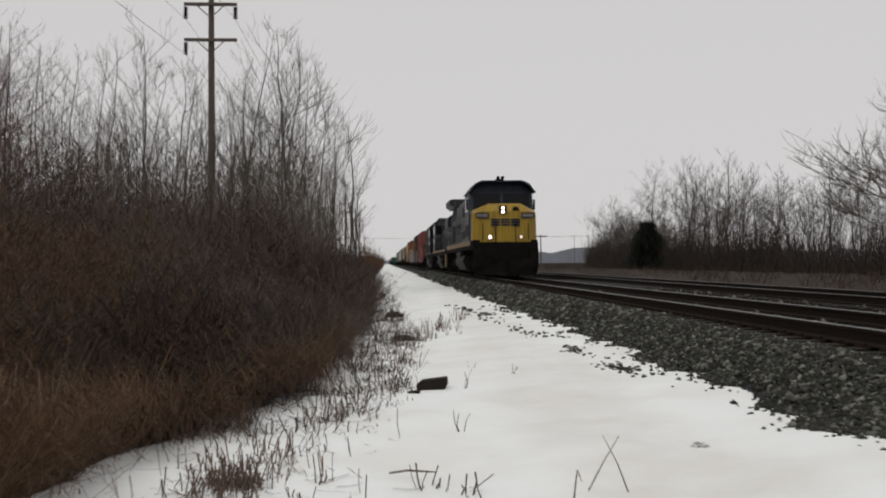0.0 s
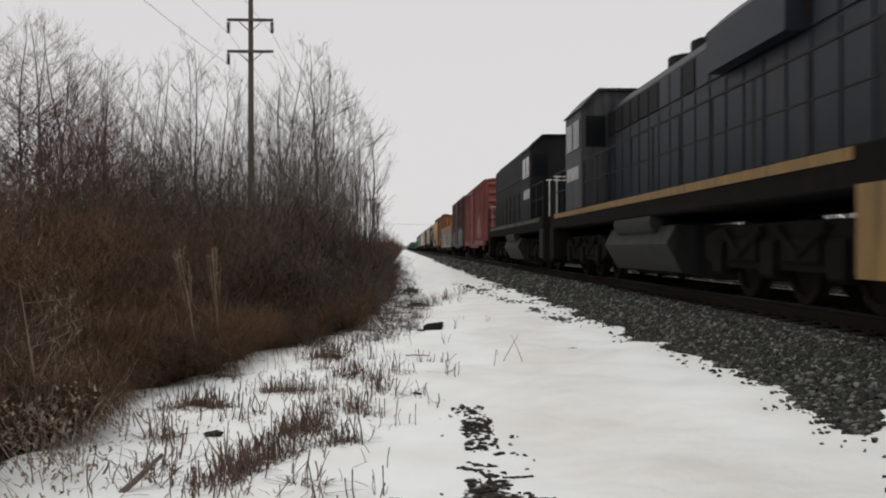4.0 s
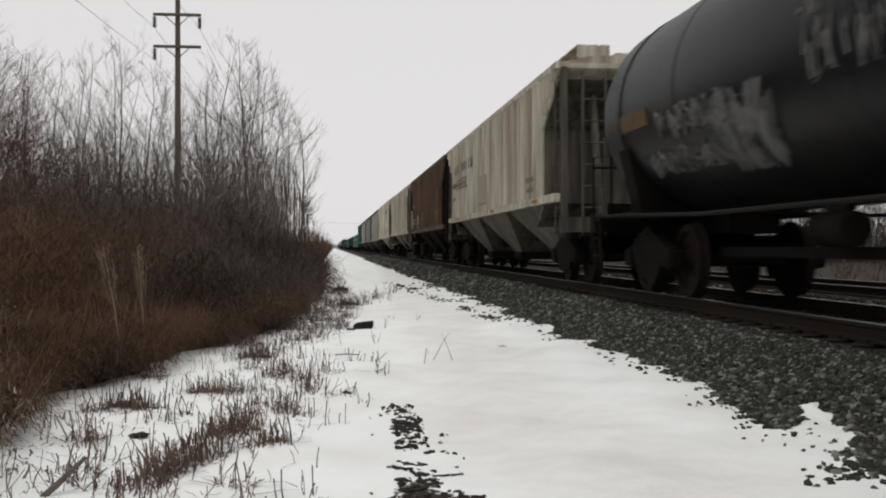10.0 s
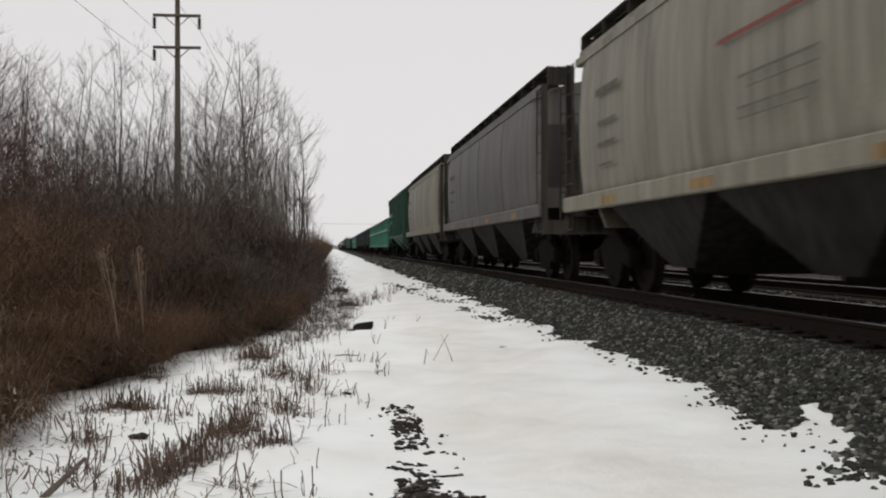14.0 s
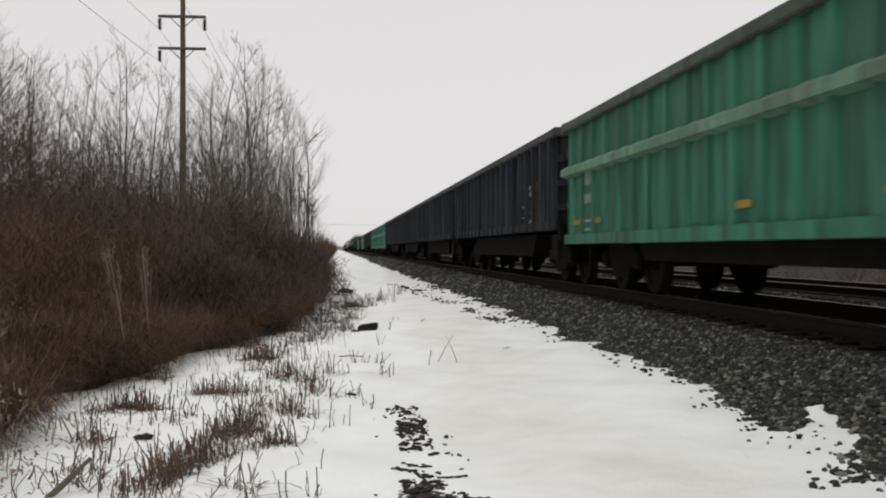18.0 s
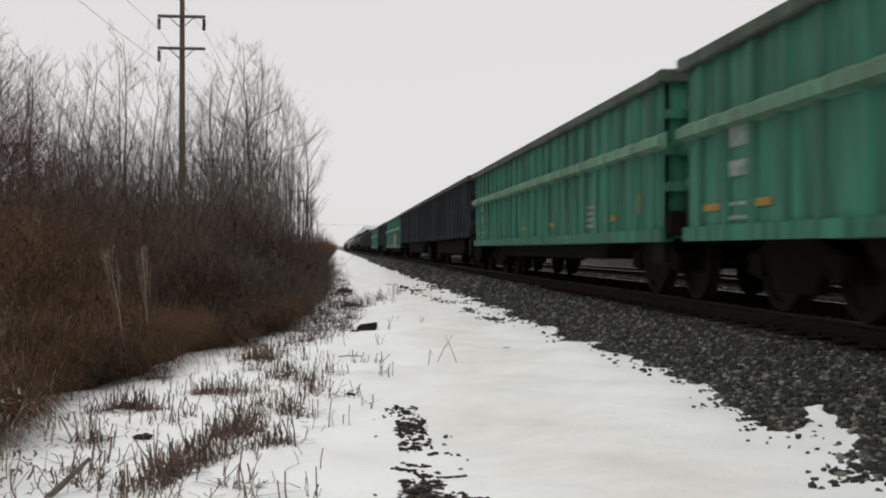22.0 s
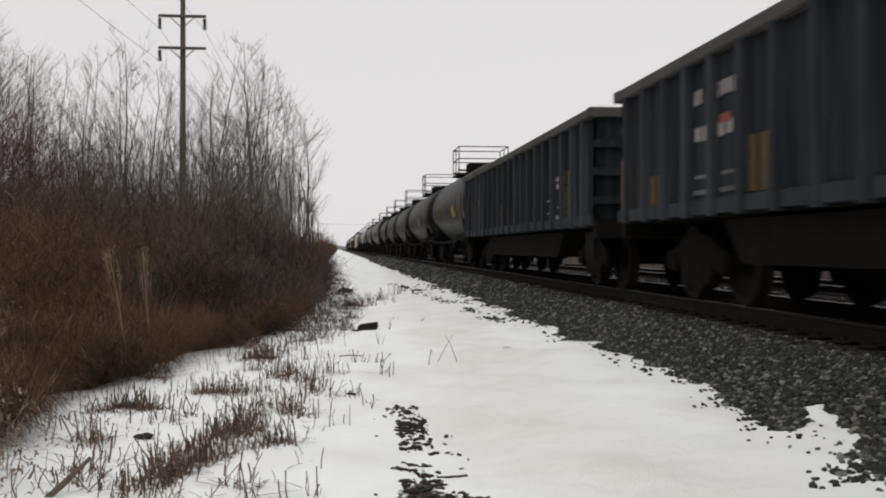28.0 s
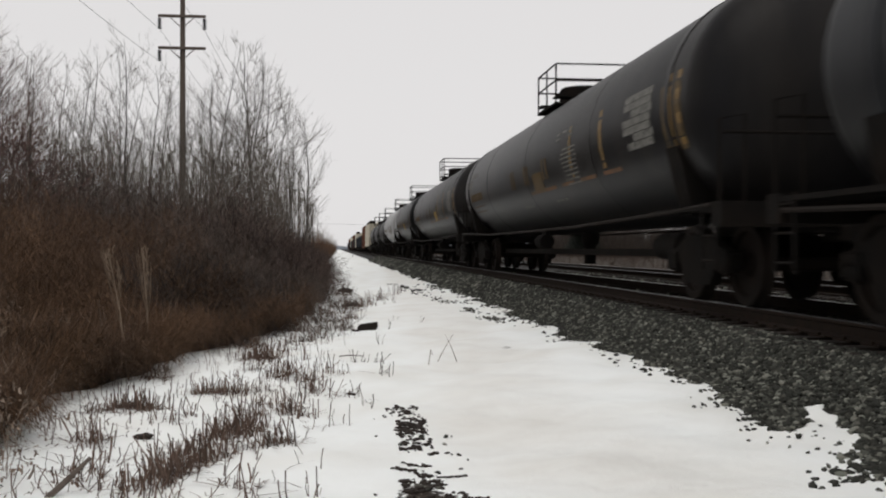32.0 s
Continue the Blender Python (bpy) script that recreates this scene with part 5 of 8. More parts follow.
def bars(car, x, rows, mat, name="lettering", label="stencilled lines of lettering"):
    """Unreadable lettering as short bars on the side at x: rows of (y0, y1, z0, z1)."""
    g = Geo()
    d = -0.004 if x < 0 else 0.004
    for y0, y1, z0, z1 in rows:
        n = max(1, int((y1 - y0) / max(0.12, (z1 - z0) * 0.75)))
        w = (y1 - y0) / n
        for k in range(n):
            g.box(min(x, x + d), max(x, x + d), y0 + k * w, y0 + k * w + w * 0.72, z0, z1)
    tagged(part(name, g, mat, car, label), label=label, kind="stuff")


def panel(car, x, y0, y1, z0, z1, mat, name="marking", label=""):
    d = -0.005 if x < 0 else 0.005
    part(name, Geo().box(min(x, x + d), max(x, x + d), y0, y1, z0, z1), mat, car, label)


def scrawl(car, x, y0, y1, z0, z1, mats, seed, n=16):
    """Spray paint: overlapping bent strokes."""
    n = n * 2
    r = random.Random(seed)
    for i, mat in enumerate(mats):
        g = Geo()
        d = (-0.006 - 0.003 * i) if x < 0 else 0.006
        for k in range(n):
            cy, cz = r.uniform(y0, y1), r.uniform(z0, z1)
            w, h, a = r.uniform(0.025, 0.09), r.uniform(0.12, 0.42) * (z1 - z0), r.uniform(-0.8, 0.8)
            pts = []
            for s, t in ((-w, -h), (w, -h), (w * 1.3, 0), (w, h), (-w, h), (-w * 0.7, 0)):
                yy, zz = cy + s + a * t, cz + t
                pts.append((min(max(yy, y0 - 0.2), y1 + 0.2), min(max(zz, z0), z1)))
            dd = d - 0.0003 * k * (1 if x < 0 else -1)
            g.prism(pts, x, x + dd, "x")
        tagged(part("graffiti", g, mat, car, "faded spray-paint scrawl"), kind="stuff")


def spray_mass(car, x, y0, y1, z0, z1, mats, seed, n=200, upright=False):
    """A wall of spray paint: small overlapping strokes, the colours in loose layers from bottom to top."""
    r = random.Random(seed)
    layers = [Geo() for _ in mats]
    for k in range(n):
        cy, u = r.uniform(y0, y1), r.random()
        cz = z0 + (z1 - z0) * u * (0.72 + 0.28 * math.sin(1.9 * cy + seed) * math.sin(0.8 * cy))
        i = min(len(mats) - 1, max(0, int((u + r.gauss(0, 0.22)) * len(mats))))
        w, h, a = r.uniform(0.03, 0.16), r.uniform(0.015, 0.075), r.uniform(-0.5, 0.5)
        if upright:
            w, h, a = 0.6 * h, 1.8 * w, 0.3 * a
        pts = []
        for j in range(9):
            t = j * 2 * math.pi / 9
            q = r.uniform(0.7, 1.2)
            yy, zz = w * q * math.cos(t), h * q * math.sin(t)
            pts.append((cy + yy - a * zz, min(max(cz + zz + a * yy, z0), z1)))
        layers[i].prism(pts, x, x - 0.003 - 0.00001 * k, "x")
    for g, mat in zip(layers, mats):
        if g.v:
            tagged(part("graffiti", g, mat, car, "overlapping strokes of faded spray paint"), kind="stuff")


def gondola(L, mat, rib, name, label, group, top=2.85, low=1.05, ribs=13, ledge=False, floor=1.1, chord=None, feet=0.07):
    car = thing(name, label, "gondola car", group)
    W = 1.52
    for s in (-1, 1):
        side = part("side", Geo().box(min(s * W, s * (W - 0.05)), max(s * W, s * (W - 0.05)), -L / 2, L / 2, low, top), mat, car)
        part("top_chord", Geo().box(min(s * (W - 0.1), s * (W + 0.11)), max(s * (W - 0.1), s * (W + 0.11)), -L / 2 - 0.05, L / 2 + 0.05, top - 0.09, top + 0.06, 0.02), chord or rib, car)
        part("side_sill", Geo().box(min(s * (W - 0.1), s * (W + 0.06)), max(s * (W - 0.1), s * (W + 0.06)), -L / 2, L / 2, low - 0.04, low + 0.12), rib, car)
        deep = 0.05 if ledge or ribs > 30 else 0.10
        post = Geo().prism([(0.0, -0.10), (-deep, -0.06), (-deep, 0.06), (0.0, 0.10)], low - (0.0 if ledge else feet), top - 0.08, "z").mesh("post", rib)
        for k in range(ribs):
            y = -L / 2 + 0.45 + (L - 0.9) * k / (ribs - 1)
            p = part("post", post, None, car, at=(s * W, y, 0))
            if s > 0:
                p.rotation_euler = (0, 0, math.pi)
        if ledge:
            part("ledge", Geo().prism([(s * W, 1.91), (s * (W + 0.12), 1.95), (s * (W + 0.12), 2.06), (s * W, 2.13)], -L / 2 - 0.06, L / 2 + 0.06), M_TEALRIB, car, "pale worn ledge along the side")
            belly = [(-L / 2 + 2.9, low), (-L / 2 + 3.4, low - 0.05), (L / 2 - 3.4, low - 0.05), (L / 2 - 2.9, low)]
            part("belly_plate", Geo().prism(belly, s * (W - 0.04), s * W, "x"), mat, car)
    for s in (-1, 1):
        end = Geo().box(-W, W, min(s * L / 2, s * (L / 2 - 0.05)), max(s * L / 2, s * (L / 2 - 0.05)), low, top)
        e = part("end", end, mat, car)
        for z in (1.45, 1.9, 2.35):
            part("end_rib", Geo().box(-W, W, min(s * L / 2, s * (L / 2 + 0.07)), max(s * L / 2, s * (L / 2 + 0.07)), z - 0.06, z + 0.06, 0.015), rib, e)
        part("end_chord", Geo().box(-W - 0.1, W + 0.1, s * L / 2 - 0.09, s * L / 2 + 0.09, top - 0.07, top + 0.08, 0.02), chord or rib, car)
        part("end_sill", Geo().box(-1.5, 1.5, s * L / 2 - 0.12, s * L / 2 + 0.12, 0.85, 1.15), M_STEEL, car)
    part("floor", Geo().box(-W + 0.06, W - 0.06, -L / 2 + 0.06, L / 2 - 0.06, floor - 0.06, floor), M_STEEL, car)
    running_gear(car, L)
    for s in (-0.68, 0.68):                     # twin tubs that hang between the trucks
        part("tub", Geo().prism([(-L / 2 + 3.2, 1.0), (-L / 2 + 3.7, 0.52), (L / 2 - 3.7, 0.52), (L / 2 - 3.2, 1.0)], s - 0.6, s + 0.6, "x"), M_STEEL, car)
        part("brake_rod", Geo().tube([(s, -L / 2 + 1.0, 0.78), (s, L / 2 - 1.0, 0.78)], 0.03, 5), M_STEEL, car)
    part("end_step", Geo().box(-1.5, -1.42, -L / 2 + 0.1, -L / 2 + 0.6, 0.5, 0.95), M_STEEL, car)
    return car


def dark_marks(car, L, seed):
    """Yellow strips and small white lettering on a dark gondola's side, laid out in two ways."""
    r = random.Random(seed)
    W = -1.532
    f, b = -L / 2, L / 2

    def bay_end(k):
        return b - 0.56 - 0.789 * k

    single, white, red, double = ((4, 2, 3, 8), (1, 3, 4, 5))[seed % 2 == 0]
    y = bay_end(single)
    panel(car, W, y - 0.22, y, 1.2, 1.6 + 0.1 * r.random(), M_GOLD, "reflector", "yellow reflective strip")
    for d in (0.0, 0.27):
        y = bay_end(double) - d
        panel(car, W, y - 0.18, y, 1.24, 1.76 + 0.05 * r.random(), M_GOLD, "reflector", "tall yellow reflective strip")
    for k in (0, 0.34):
        for z in (1.22, 1.42, 1.82):            # worn into three lengths
            panel(car, W, f + 1.55 + k, f + 1.72 + k, z, z + (0.17 if z < 1.4 else 0.36 if z < 1.8 else 0.24), M_OCHRE, "reflector", "length of a tall yellow reflective strip")
    y = bay_end(single) - 0.3
    panel(car, W, y - 0.22, y, 1.2, 1.6, M_GOLD, "reflector", "yellow reflective strip")
    panel(car, W, b - 0.34, b - 0.04, 1.15, 1.55 + 0.4 * r.random(), M_OLIVE, "rust_patch", "rusted corner of the side")
    y = bay_end(white)
    for n, z in ((5, 2.29), (6, 1.87)):         # two lines of large characters
        bars(car, W, [(y - 1.38 + 1.38 * k / n, y - 1.38 + 1.38 * (k + 0.95) / n, z + 0.01 * (k % 2), z + 0.165) for k in range(n) if (k, n) != (3, 5)], M_WHITEP, label="large worn white characters")
    for k in (white, white + 1):
        y = bay_end(k)
        bars(car, W, [(y - 0.46, y - 0.05, 1.46, 1.50), (y - 0.4, y, 1.28, 1.33)], M_DGREY)
    bars(car, W, [(f + 2.15, f + 2.75, 1.92, 2.0), (f + 2.1, f + 2.85, 1.78, 1.87), (f + 2.2, f + 2.6, 1.42, 1.46), (f + 2.1, f + 2.8, 1.22, 1.29)], M_WHITEP)
    bars(car, W, [(f + 3.12, f + 3.62, 1.57, 1.61), (f + 3.12, f + 3.62, 1.34, 1.37), (f + 3.12, f + 3.16, 1.37, 1.57), (f + 3.58, f + 3.62, 1.37, 1.57)], M_WHITEP, label="white outline of a data panel")
    if seed % 2 == 0:
        panel(car, W, f + 2.98, f + 3.36, 1.98, 2.08, M_REDMARK, "marking", "red-orange patch")
        y = bay_end(red)
        panel(car, W, y - 0.32, y - 0.02, 2.0, 2.1, M_REDMARK, "marking", "red-orange patch")


def green_marks(car, L, seed):
    W = -1.533
    for y in (L / 2 - 1.0, L / 2 - 2.3, 0.6, -2.4, -L / 2 + 2.2):
        panel(car, W, y, y + 0.6, 1.09, 1.17, M_PLACARD, "reflector", "yellow reflective strip")
    bars(car, W, [(L / 2 - 1.75, L / 2 - 1.25, 1.72, 1.93), (L / 2 - 1.75, L / 2 - 1.25, 1.42, 1.58), (L / 2 - 1.75, L / 2 - 1.25, 1.12, 1.16), (L / 2 - 1.75, L / 2 - 1.25, 0.98, 1.02)], M_WORNWHITE)
    bars(car, W, [(-L / 2 + 3.2, -L / 2 + 4.1, z, z + 0.05) for z in (1.02, 1.12, 1.22, 1.32)], M_WHITEP)
    panel(car, W, -L / 2 + 1.0, -L / 2 + 1.25, 1.15, 1.4, M_PLACARD, "reflector", "yellow reflective patch")
    if seed == 10:
        spray_mass(car, W - 0.055, -5.4, -1.9, 0.86, 1.84, [M_WHITEP, M_GREENP, M_WHITEP], seed, 260)
        spray_mass(car, W - 0.055, -1.2, 2.2, 0.95, 1.75, [M_GREENP, M_BLACK, M_SPRAYPINK], seed + 1, 110)


def bay(g, y0, y1, z_top, z_bot, w_top, w_bot, n_half):
    """A funnel below a hopper."""
    c = (y0 + y1) / 2
    g.loft([[(-w_top, y0, z_top), (w_top, y0, z_top), (w_top, y1, z_top), (-w_top, y1, z_top)],
            [(-w_bot, c - n_half, z_bot), (w_bot, c - n_half, z_bot), (w_bot, c + n_half, z_bot), (-w_bot, c + n_half, z_bot)]])


def roof_walk(car, L, z, x=0.0, inset=0.5, half=0.42, mat=None, posts=0.16):
    g = Geo()
    for k in range(3):
        u = x - half + k * half * 0.7
        g.box(u, u + half * 0.6, -L / 2 + inset, L / 2 - inset, z + posts, z + posts + 0.03)
    n = int(L / 1.4)
    for k in range(n + 1):
        y = -L / 2 + inset + (L - 2 * inset) * k / n
        g.box(x - half, x + half, y - 0.02, y + 0.02, z - 0.05, z + posts)
    part("roof_walkway", g, mat or M_STEEL, car)


def hatches(car, L, z, mat):
    for k in range(6):
        y = -L / 2 + 1.6 + (L - 3.2) * k / 5
        part("roof_hatch", Geo().box(-0.35, 0.35, y - 0.9, y + 0.9, z - 0.02, z + 0.1, 0.03), mat, car)


def end_cage(car, L, s, z_sill, z_top, mat, W=1.48):
    """Corner posts, ladder and slope sheet at one end of a hopper."""
    for x in (-W + 0.05, W - 0.05):
        part("corner_post", Geo().box(x - 0.05, x + 0.05, s * (L / 2 - 0.12) - 0.05, s * (L / 2 - 0.12) + 0.05, 1.05, z_top), mat, car)
    for x in (-W + 0.75, W - 0.75):
        part("end_post", Geo().prism([(s * (L / 2 - 0.15), 1.1), (s * (L / 2 - 0.3), 1.1), (s * (L / 2 - 0.9), z_top - 0.4), (s * (L / 2 - 0.75), z_top - 0.4)], x - 0.05, x + 0.05, "x"), mat, car)
    ladder(car, -W, s * (L / 2 - 0.4), 1.0, z_top - 0.15, True, mat, 0.46)
    ladder(car, -0.9, s * (L / 2 - 0.05), 1.0, z_top - 0.2, False, mat)
    part("end_sill", Geo().box(-W, W, s * (L / 2 - 0.15) - 0.15, s * (L / 2 - 0.15) + 0.15, 0.95, 1.22), mat, car)
    part("end_platform", Geo().box(-W, W, min(s * (L / 2 - 1.6), s * (L / 2 - 0.2)), max(s * (L / 2 - 1.6), s * (L / 2 - 0.2)), 1.2, 1.24), M_STEEL, car)


def ribbed_hopper(L, mat, name, label, group, top=4.05, low=1.62, ribs=40, end_cut=1.8, bay_mat=None, cage=None, post_mat=None):
    """A covered hopper with upright outside posts and three funnels."""
    car = thing(name, label, "hopper car", group)
    W = 1.48
    a = L / 2 - 0.25
    b = L / 2 - end_cut
    body = Geo()
    side = [(-a, top), (-a, top - 0.12), (-b, top - 1.05), (-b, low), (b, low), (b, top - 1.05), (a, top - 0.12), (a, top)]
    body.prism(side, -W, W, "x")
    part("body", body, mat, car)
    part("roof", Geo().prism([(-W, top), (-W * 0.6, top + 0.13), (0, top + 0.17), (W * 0.6, top + 0.13), (W, top)], -a, a), mat, car)
    for s in (-1, 1):
        part("roof_edge", Geo().box(min(s * (W - 0.03), s * (W + 0.07)), max(s * (W - 0.03), s * (W + 0.07)), -a, a, top - 0.1, top + 0.02), mat, car)
        part("side_sill", Geo().box(min(s * (W - 0.1), s * (W + 0.06)), max(s * (W - 0.1), s * (W + 0.06)), -L / 2 + 0.5, L / 2 - 0.5, low - 0.12, low + 0.03), mat, car)
        for k in range(ribs):
            y = -a + 0.3 + (2 * a - 0.6) * k / (ribs - 1)
            z0 = low if abs(y) < b else top - 1.05 + (abs(y) - b) / (a - b) * 0.93
            if z0 > top - 0.25:
                continue
            p = part("post", Geo().prism([(0.0, -0.07), (-0.10, -0.04), (-0.10, 0.04), (0.0, 0.07)] if s < 0 else [(0.0, -0.07), (0.10, -0.04), (0.10, 0.04), (0.0, 0.07)], z0 + 0.02, top - 0.09, "z"), post_mat or mat, car, at=(s * W, y, 0))
    third = 2 * b / 3
    for k in range(3):
        g = Geo()
        bay(g, -b + k * third + 0.02, -b + (k + 1) * third - 0.02, low - 0.02, 0.55, W - 0.08, 0.6, 0.42)
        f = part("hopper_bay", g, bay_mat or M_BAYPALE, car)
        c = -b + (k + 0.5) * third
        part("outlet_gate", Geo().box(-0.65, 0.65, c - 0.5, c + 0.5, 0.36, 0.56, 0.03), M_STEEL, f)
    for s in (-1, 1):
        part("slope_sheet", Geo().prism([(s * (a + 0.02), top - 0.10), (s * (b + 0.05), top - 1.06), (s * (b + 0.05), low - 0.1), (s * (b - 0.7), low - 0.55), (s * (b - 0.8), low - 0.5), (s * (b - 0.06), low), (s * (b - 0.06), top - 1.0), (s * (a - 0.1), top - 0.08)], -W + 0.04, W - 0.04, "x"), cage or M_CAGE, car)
        end_cage(car, L, s, low, top - 0.1, cage or M_CAGE)
    part("side_frame_beam", Geo().box(-0.35, 0.35, -L / 2 + 0.2, L / 2 - 0.2, 0.85, 1.12), M_STEEL, car)
    hatches(car, L, top + 0.18, mat)
    roof_walk(car, L, top + 0.15, -0.85, 0.3, 0.3, mat)
    running_gear(car, L, 1.7, False)
    return car


def round_hopper(L, mat, name, label, group, top=3.85, low=1.35, bulge=0.13, walk_up=0.32, bay_mat=None, walk_mat=None, cage=None, round_end=0.0, sill=1.0):
    """A covered hopper with smooth bulging sides, a side sill and a raised roof walkway."""
    car = thing(name, label, "hopper car", group)
    W = 1.42
    a, b = L / 2 - 0.75, L / 2 - 2.6

    def ring(y, k):
        pts = []
        for i in range(9):
            u = i / 8
            z = low + (top - low) * u
            pts.append((W + bulge * math.sin(math.pi * (0.15 + 0.7 * u)) - 0.06, z))
        pts += [(W * 0.8, top + 0.16), (W * 0.45, top + 0.27), (0, top + 0.3)]
        full = [(-x, z) for x, z in pts] + [(x, z) for x, z in reversed(pts[:-1])]
        return [(x * k, y, z) for x, z in full]

    g = Geo(smooth=True)
    g.loft([ring(-a, 0.97 - round_end), ring(-a + 0.12 + round_end, 1 - round_end * 0.35), ring(-a + 0.13 + 5 * round_end, 1), ring(a - 0.13 - 5 * round_end, 1), ring(a - 0.12 - round_end, 1 - round_end * 0.35), ring(a, 0.97 - round_end)])
    part("body", g, mat, car)
    for k in range(3):
        y = -a / 2 + k * a / 2
        part("body_seam", Geo().loft([[(x * 1.006, yy, z * 1.001) for x, _, z in ring(0, 1)] for yy in (y - 0.03, y + 0.03)]), mat, car)
    for s in (-1, 1):
        part("side_sill", Geo().box(min(s * (W - 0.06), s * (W + 0.1)), max(s * (W - 0.06), s * (W + 0.1)), -L / 2 + 0.15, L / 2 - 0.15, low - 0.27 * sill, low + 0.05, 0.02), mat, car)
        part("roof_rail", Geo().box(min(s * (W - 0.1), s * (W + 0.03)), max(s * (W - 0.1), s * (W + 0.03)), -a, a, top - 0.05, top + 0.07), mat, car)
        part("roof_rail", Geo().box(min(s * (W - 0.16), s * (W - 0.05)), max(s * (W - 0.16), s * (W - 0.05)), -a, a, top + 0.12, top + 0.2), mat, car)
        end_cage(car, L, s, low, top + 0.1, cage or mat, 1.46)
        part("slope_sheet", Geo().prism([(s * a, top - 0.6), (s * a, low + 0.4), (s * (b + 0.6), 1.0), (s * (b + 0.5), 1.0), (s * (a - 0.1), low + 0.5)], -W + 0.15, W - 0.15, "x"), mat, car)
    third = 2 * b / 3
    for k in range(3):
        g = Geo()
        bay(g, -b + k * third + 0.03, -b + (k + 1) * third - 0.03, low - 0.15, 0.42, W - 0.02, 0.95, 0.42)
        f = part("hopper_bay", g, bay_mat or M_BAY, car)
        c = -b + (k + 0.5) * third
        part("outlet_gate", Geo().box(-0.65, 0.65, c - 0.5, c + 0.5, 0.34, 0.52, 0.03), M_STEEL, f)
    hatches(car, L, top + 0.29, mat)
    for x in (-1.0, 1.0):
        roof_walk(car, L, top + 0.2, x, 0.5, 0.28, walk_mat or M_STEEL, walk_up)
    part("side_frame_beam", Geo().box(-0.35, 0.35, -L / 2 + 0.2, L / 2 - 0.2, 0.85, 1.12), M_STEEL, car)
    running_gear(car, L, 1.7, False)
    return car


def boxcar(L, mat, name, label, group, top=4.12, low=1.0, door_y=0.0, door_w=3.0, door_mat=None, ribs=10, sill_drop=0.14, bands=6):
    car = thing(name, label, "boxcar", group)
    W = 1.46
    part("body", Geo().box(-W, W, -L / 2, L / 2, low, top), mat, car)
    part("roof", Geo().prism([(-W - 0.05, top), (0, top + 0.2), (W + 0.05, top), (W, top - 0.03), (-W, top - 0.03)], -L / 2 - 0.04, L / 2 + 0.04), mat, car)
    for k in range(14):
        y = -L / 2 + 0.3 + (L - 0.6) * k / 13
        part("roof_rib", Geo().prism([(-W - 0.03, top + 0.02), (0, top + 0.235), (W + 0.03, top + 0.02), (0, top + 0.19)], y - 0.05, y + 0.05), mat, car)
    for s in (-1, 1):
        part("side_sill", Geo().box(min(s * (W - 0.1), s * (W + 0.07)), max(s * (W - 0.1), s * (W + 0.07)), -L / 2 + 0.1, L / 2 - 0.1, low - sill_drop, low + 0.1), mat, car)
        part("deep_sill", Geo().prism([(-3.6, low - 0.06), (-3.1, low - 0.27), (3.1, low - 0.27), (3.6, low - 0.06)], s * (W - 0.02), s * (W + 0.05), "x"), mat, car)
        part("eave", Geo().box(min(s * (W - 0.03), s * (W + 0.07)), max(s * (W - 0.03), s * (W + 0.07)), -L / 2, L / 2, top - 0.1, top), mat, car)
        post = Geo().prism([(0, -0.1), (s * 0.06, -0.06), (s * 0.06, 0.06), (0, 0.1)], low + 0.08, top - 0.09, "z").mesh("post", mat)
        for k in range(ribs * 2):
            u = (k % ribs + 0.5) / ribs
            y = (-L / 2 + 0.1 + u * (L / 2 + door_y - door_w / 2 - 0.2)) if k < ribs else (door_y + door_w / 2 + 0.1 + u * (L / 2 - door_y - door_w / 2 - 0.2))
            part("post", post, None, car, at=(s * W, y, 0))
        d = part("door", Geo().box(min(s * (W + 0.01), s * (W + 0.075)), max(s * (W + 0.01), s * (W + 0.075)), door_y - door_w / 2, door_y + door_w / 2, low + 0.08, top - 0.12), door_mat or mat, car, "sliding door with raised bands")
        for k in range(bands):
            z = low + 0.12 + (top - low - 0.42) * k / (bands - 1)
            part("door_band", Geo().prism([(s * (W + 0.07), z), (s * (W + 0.13), z + 0.03), (s * (W + 0.13), z + 0.09), (s * (W + 0.07), z + 0.12)], door_y - door_w / 2, door_y + door_w / 2), door_mat or mat, d)
        for y in (door_y - door_w / 2, door_y + door_w / 2):
            part("door_edge", Geo().box(min(s * (W + 0.07), s * (W + 0.14)), max(s * (W + 0.07), s * (W + 0.14)), y - 0.06, y + 0.06, low + 0.05, top - 0.1), door_mat or mat, d)
        part("door_track", Geo().box(min(s * W, s * (W + 0.17)), max(s * W, s * (W + 0.17)), door_y - door_w / 2, door_y + door_w * 1.5, low - 0.02, low + 0.06), mat, car)
    for s in (-1, 1):
        for z in np.arange(low + 0.35, top - 0.1, 0.42):
            part("end_rib", Geo().prism([(s * L / 2, z - 0.12), (s * (L / 2 + 0.09), z), (s * L / 2, z + 0.12)], -W + 0.15, W - 0.15, "x"), mat, car)
        ladder(car, -W - 0.1, s * (L / 2 - 0.35), 0.7, 2.6 if s > 0 else top - 0.3, True, mat)
        ladder(car, -W + 0.35, s * (L / 2 + 0.09), 0.9, 2.6, False)
        part("end_sill", Geo().box(-W, W, s * L / 2 - 0.15, s * L / 2 + 0.15, 0.82, 1.08), M_STEEL, car)
    part("floor", Geo().box(-W, W, -L / 2, L / 2, low - 0.08, low), M_STEEL, car)
    running_gear(car, L, 1.9)
    return car


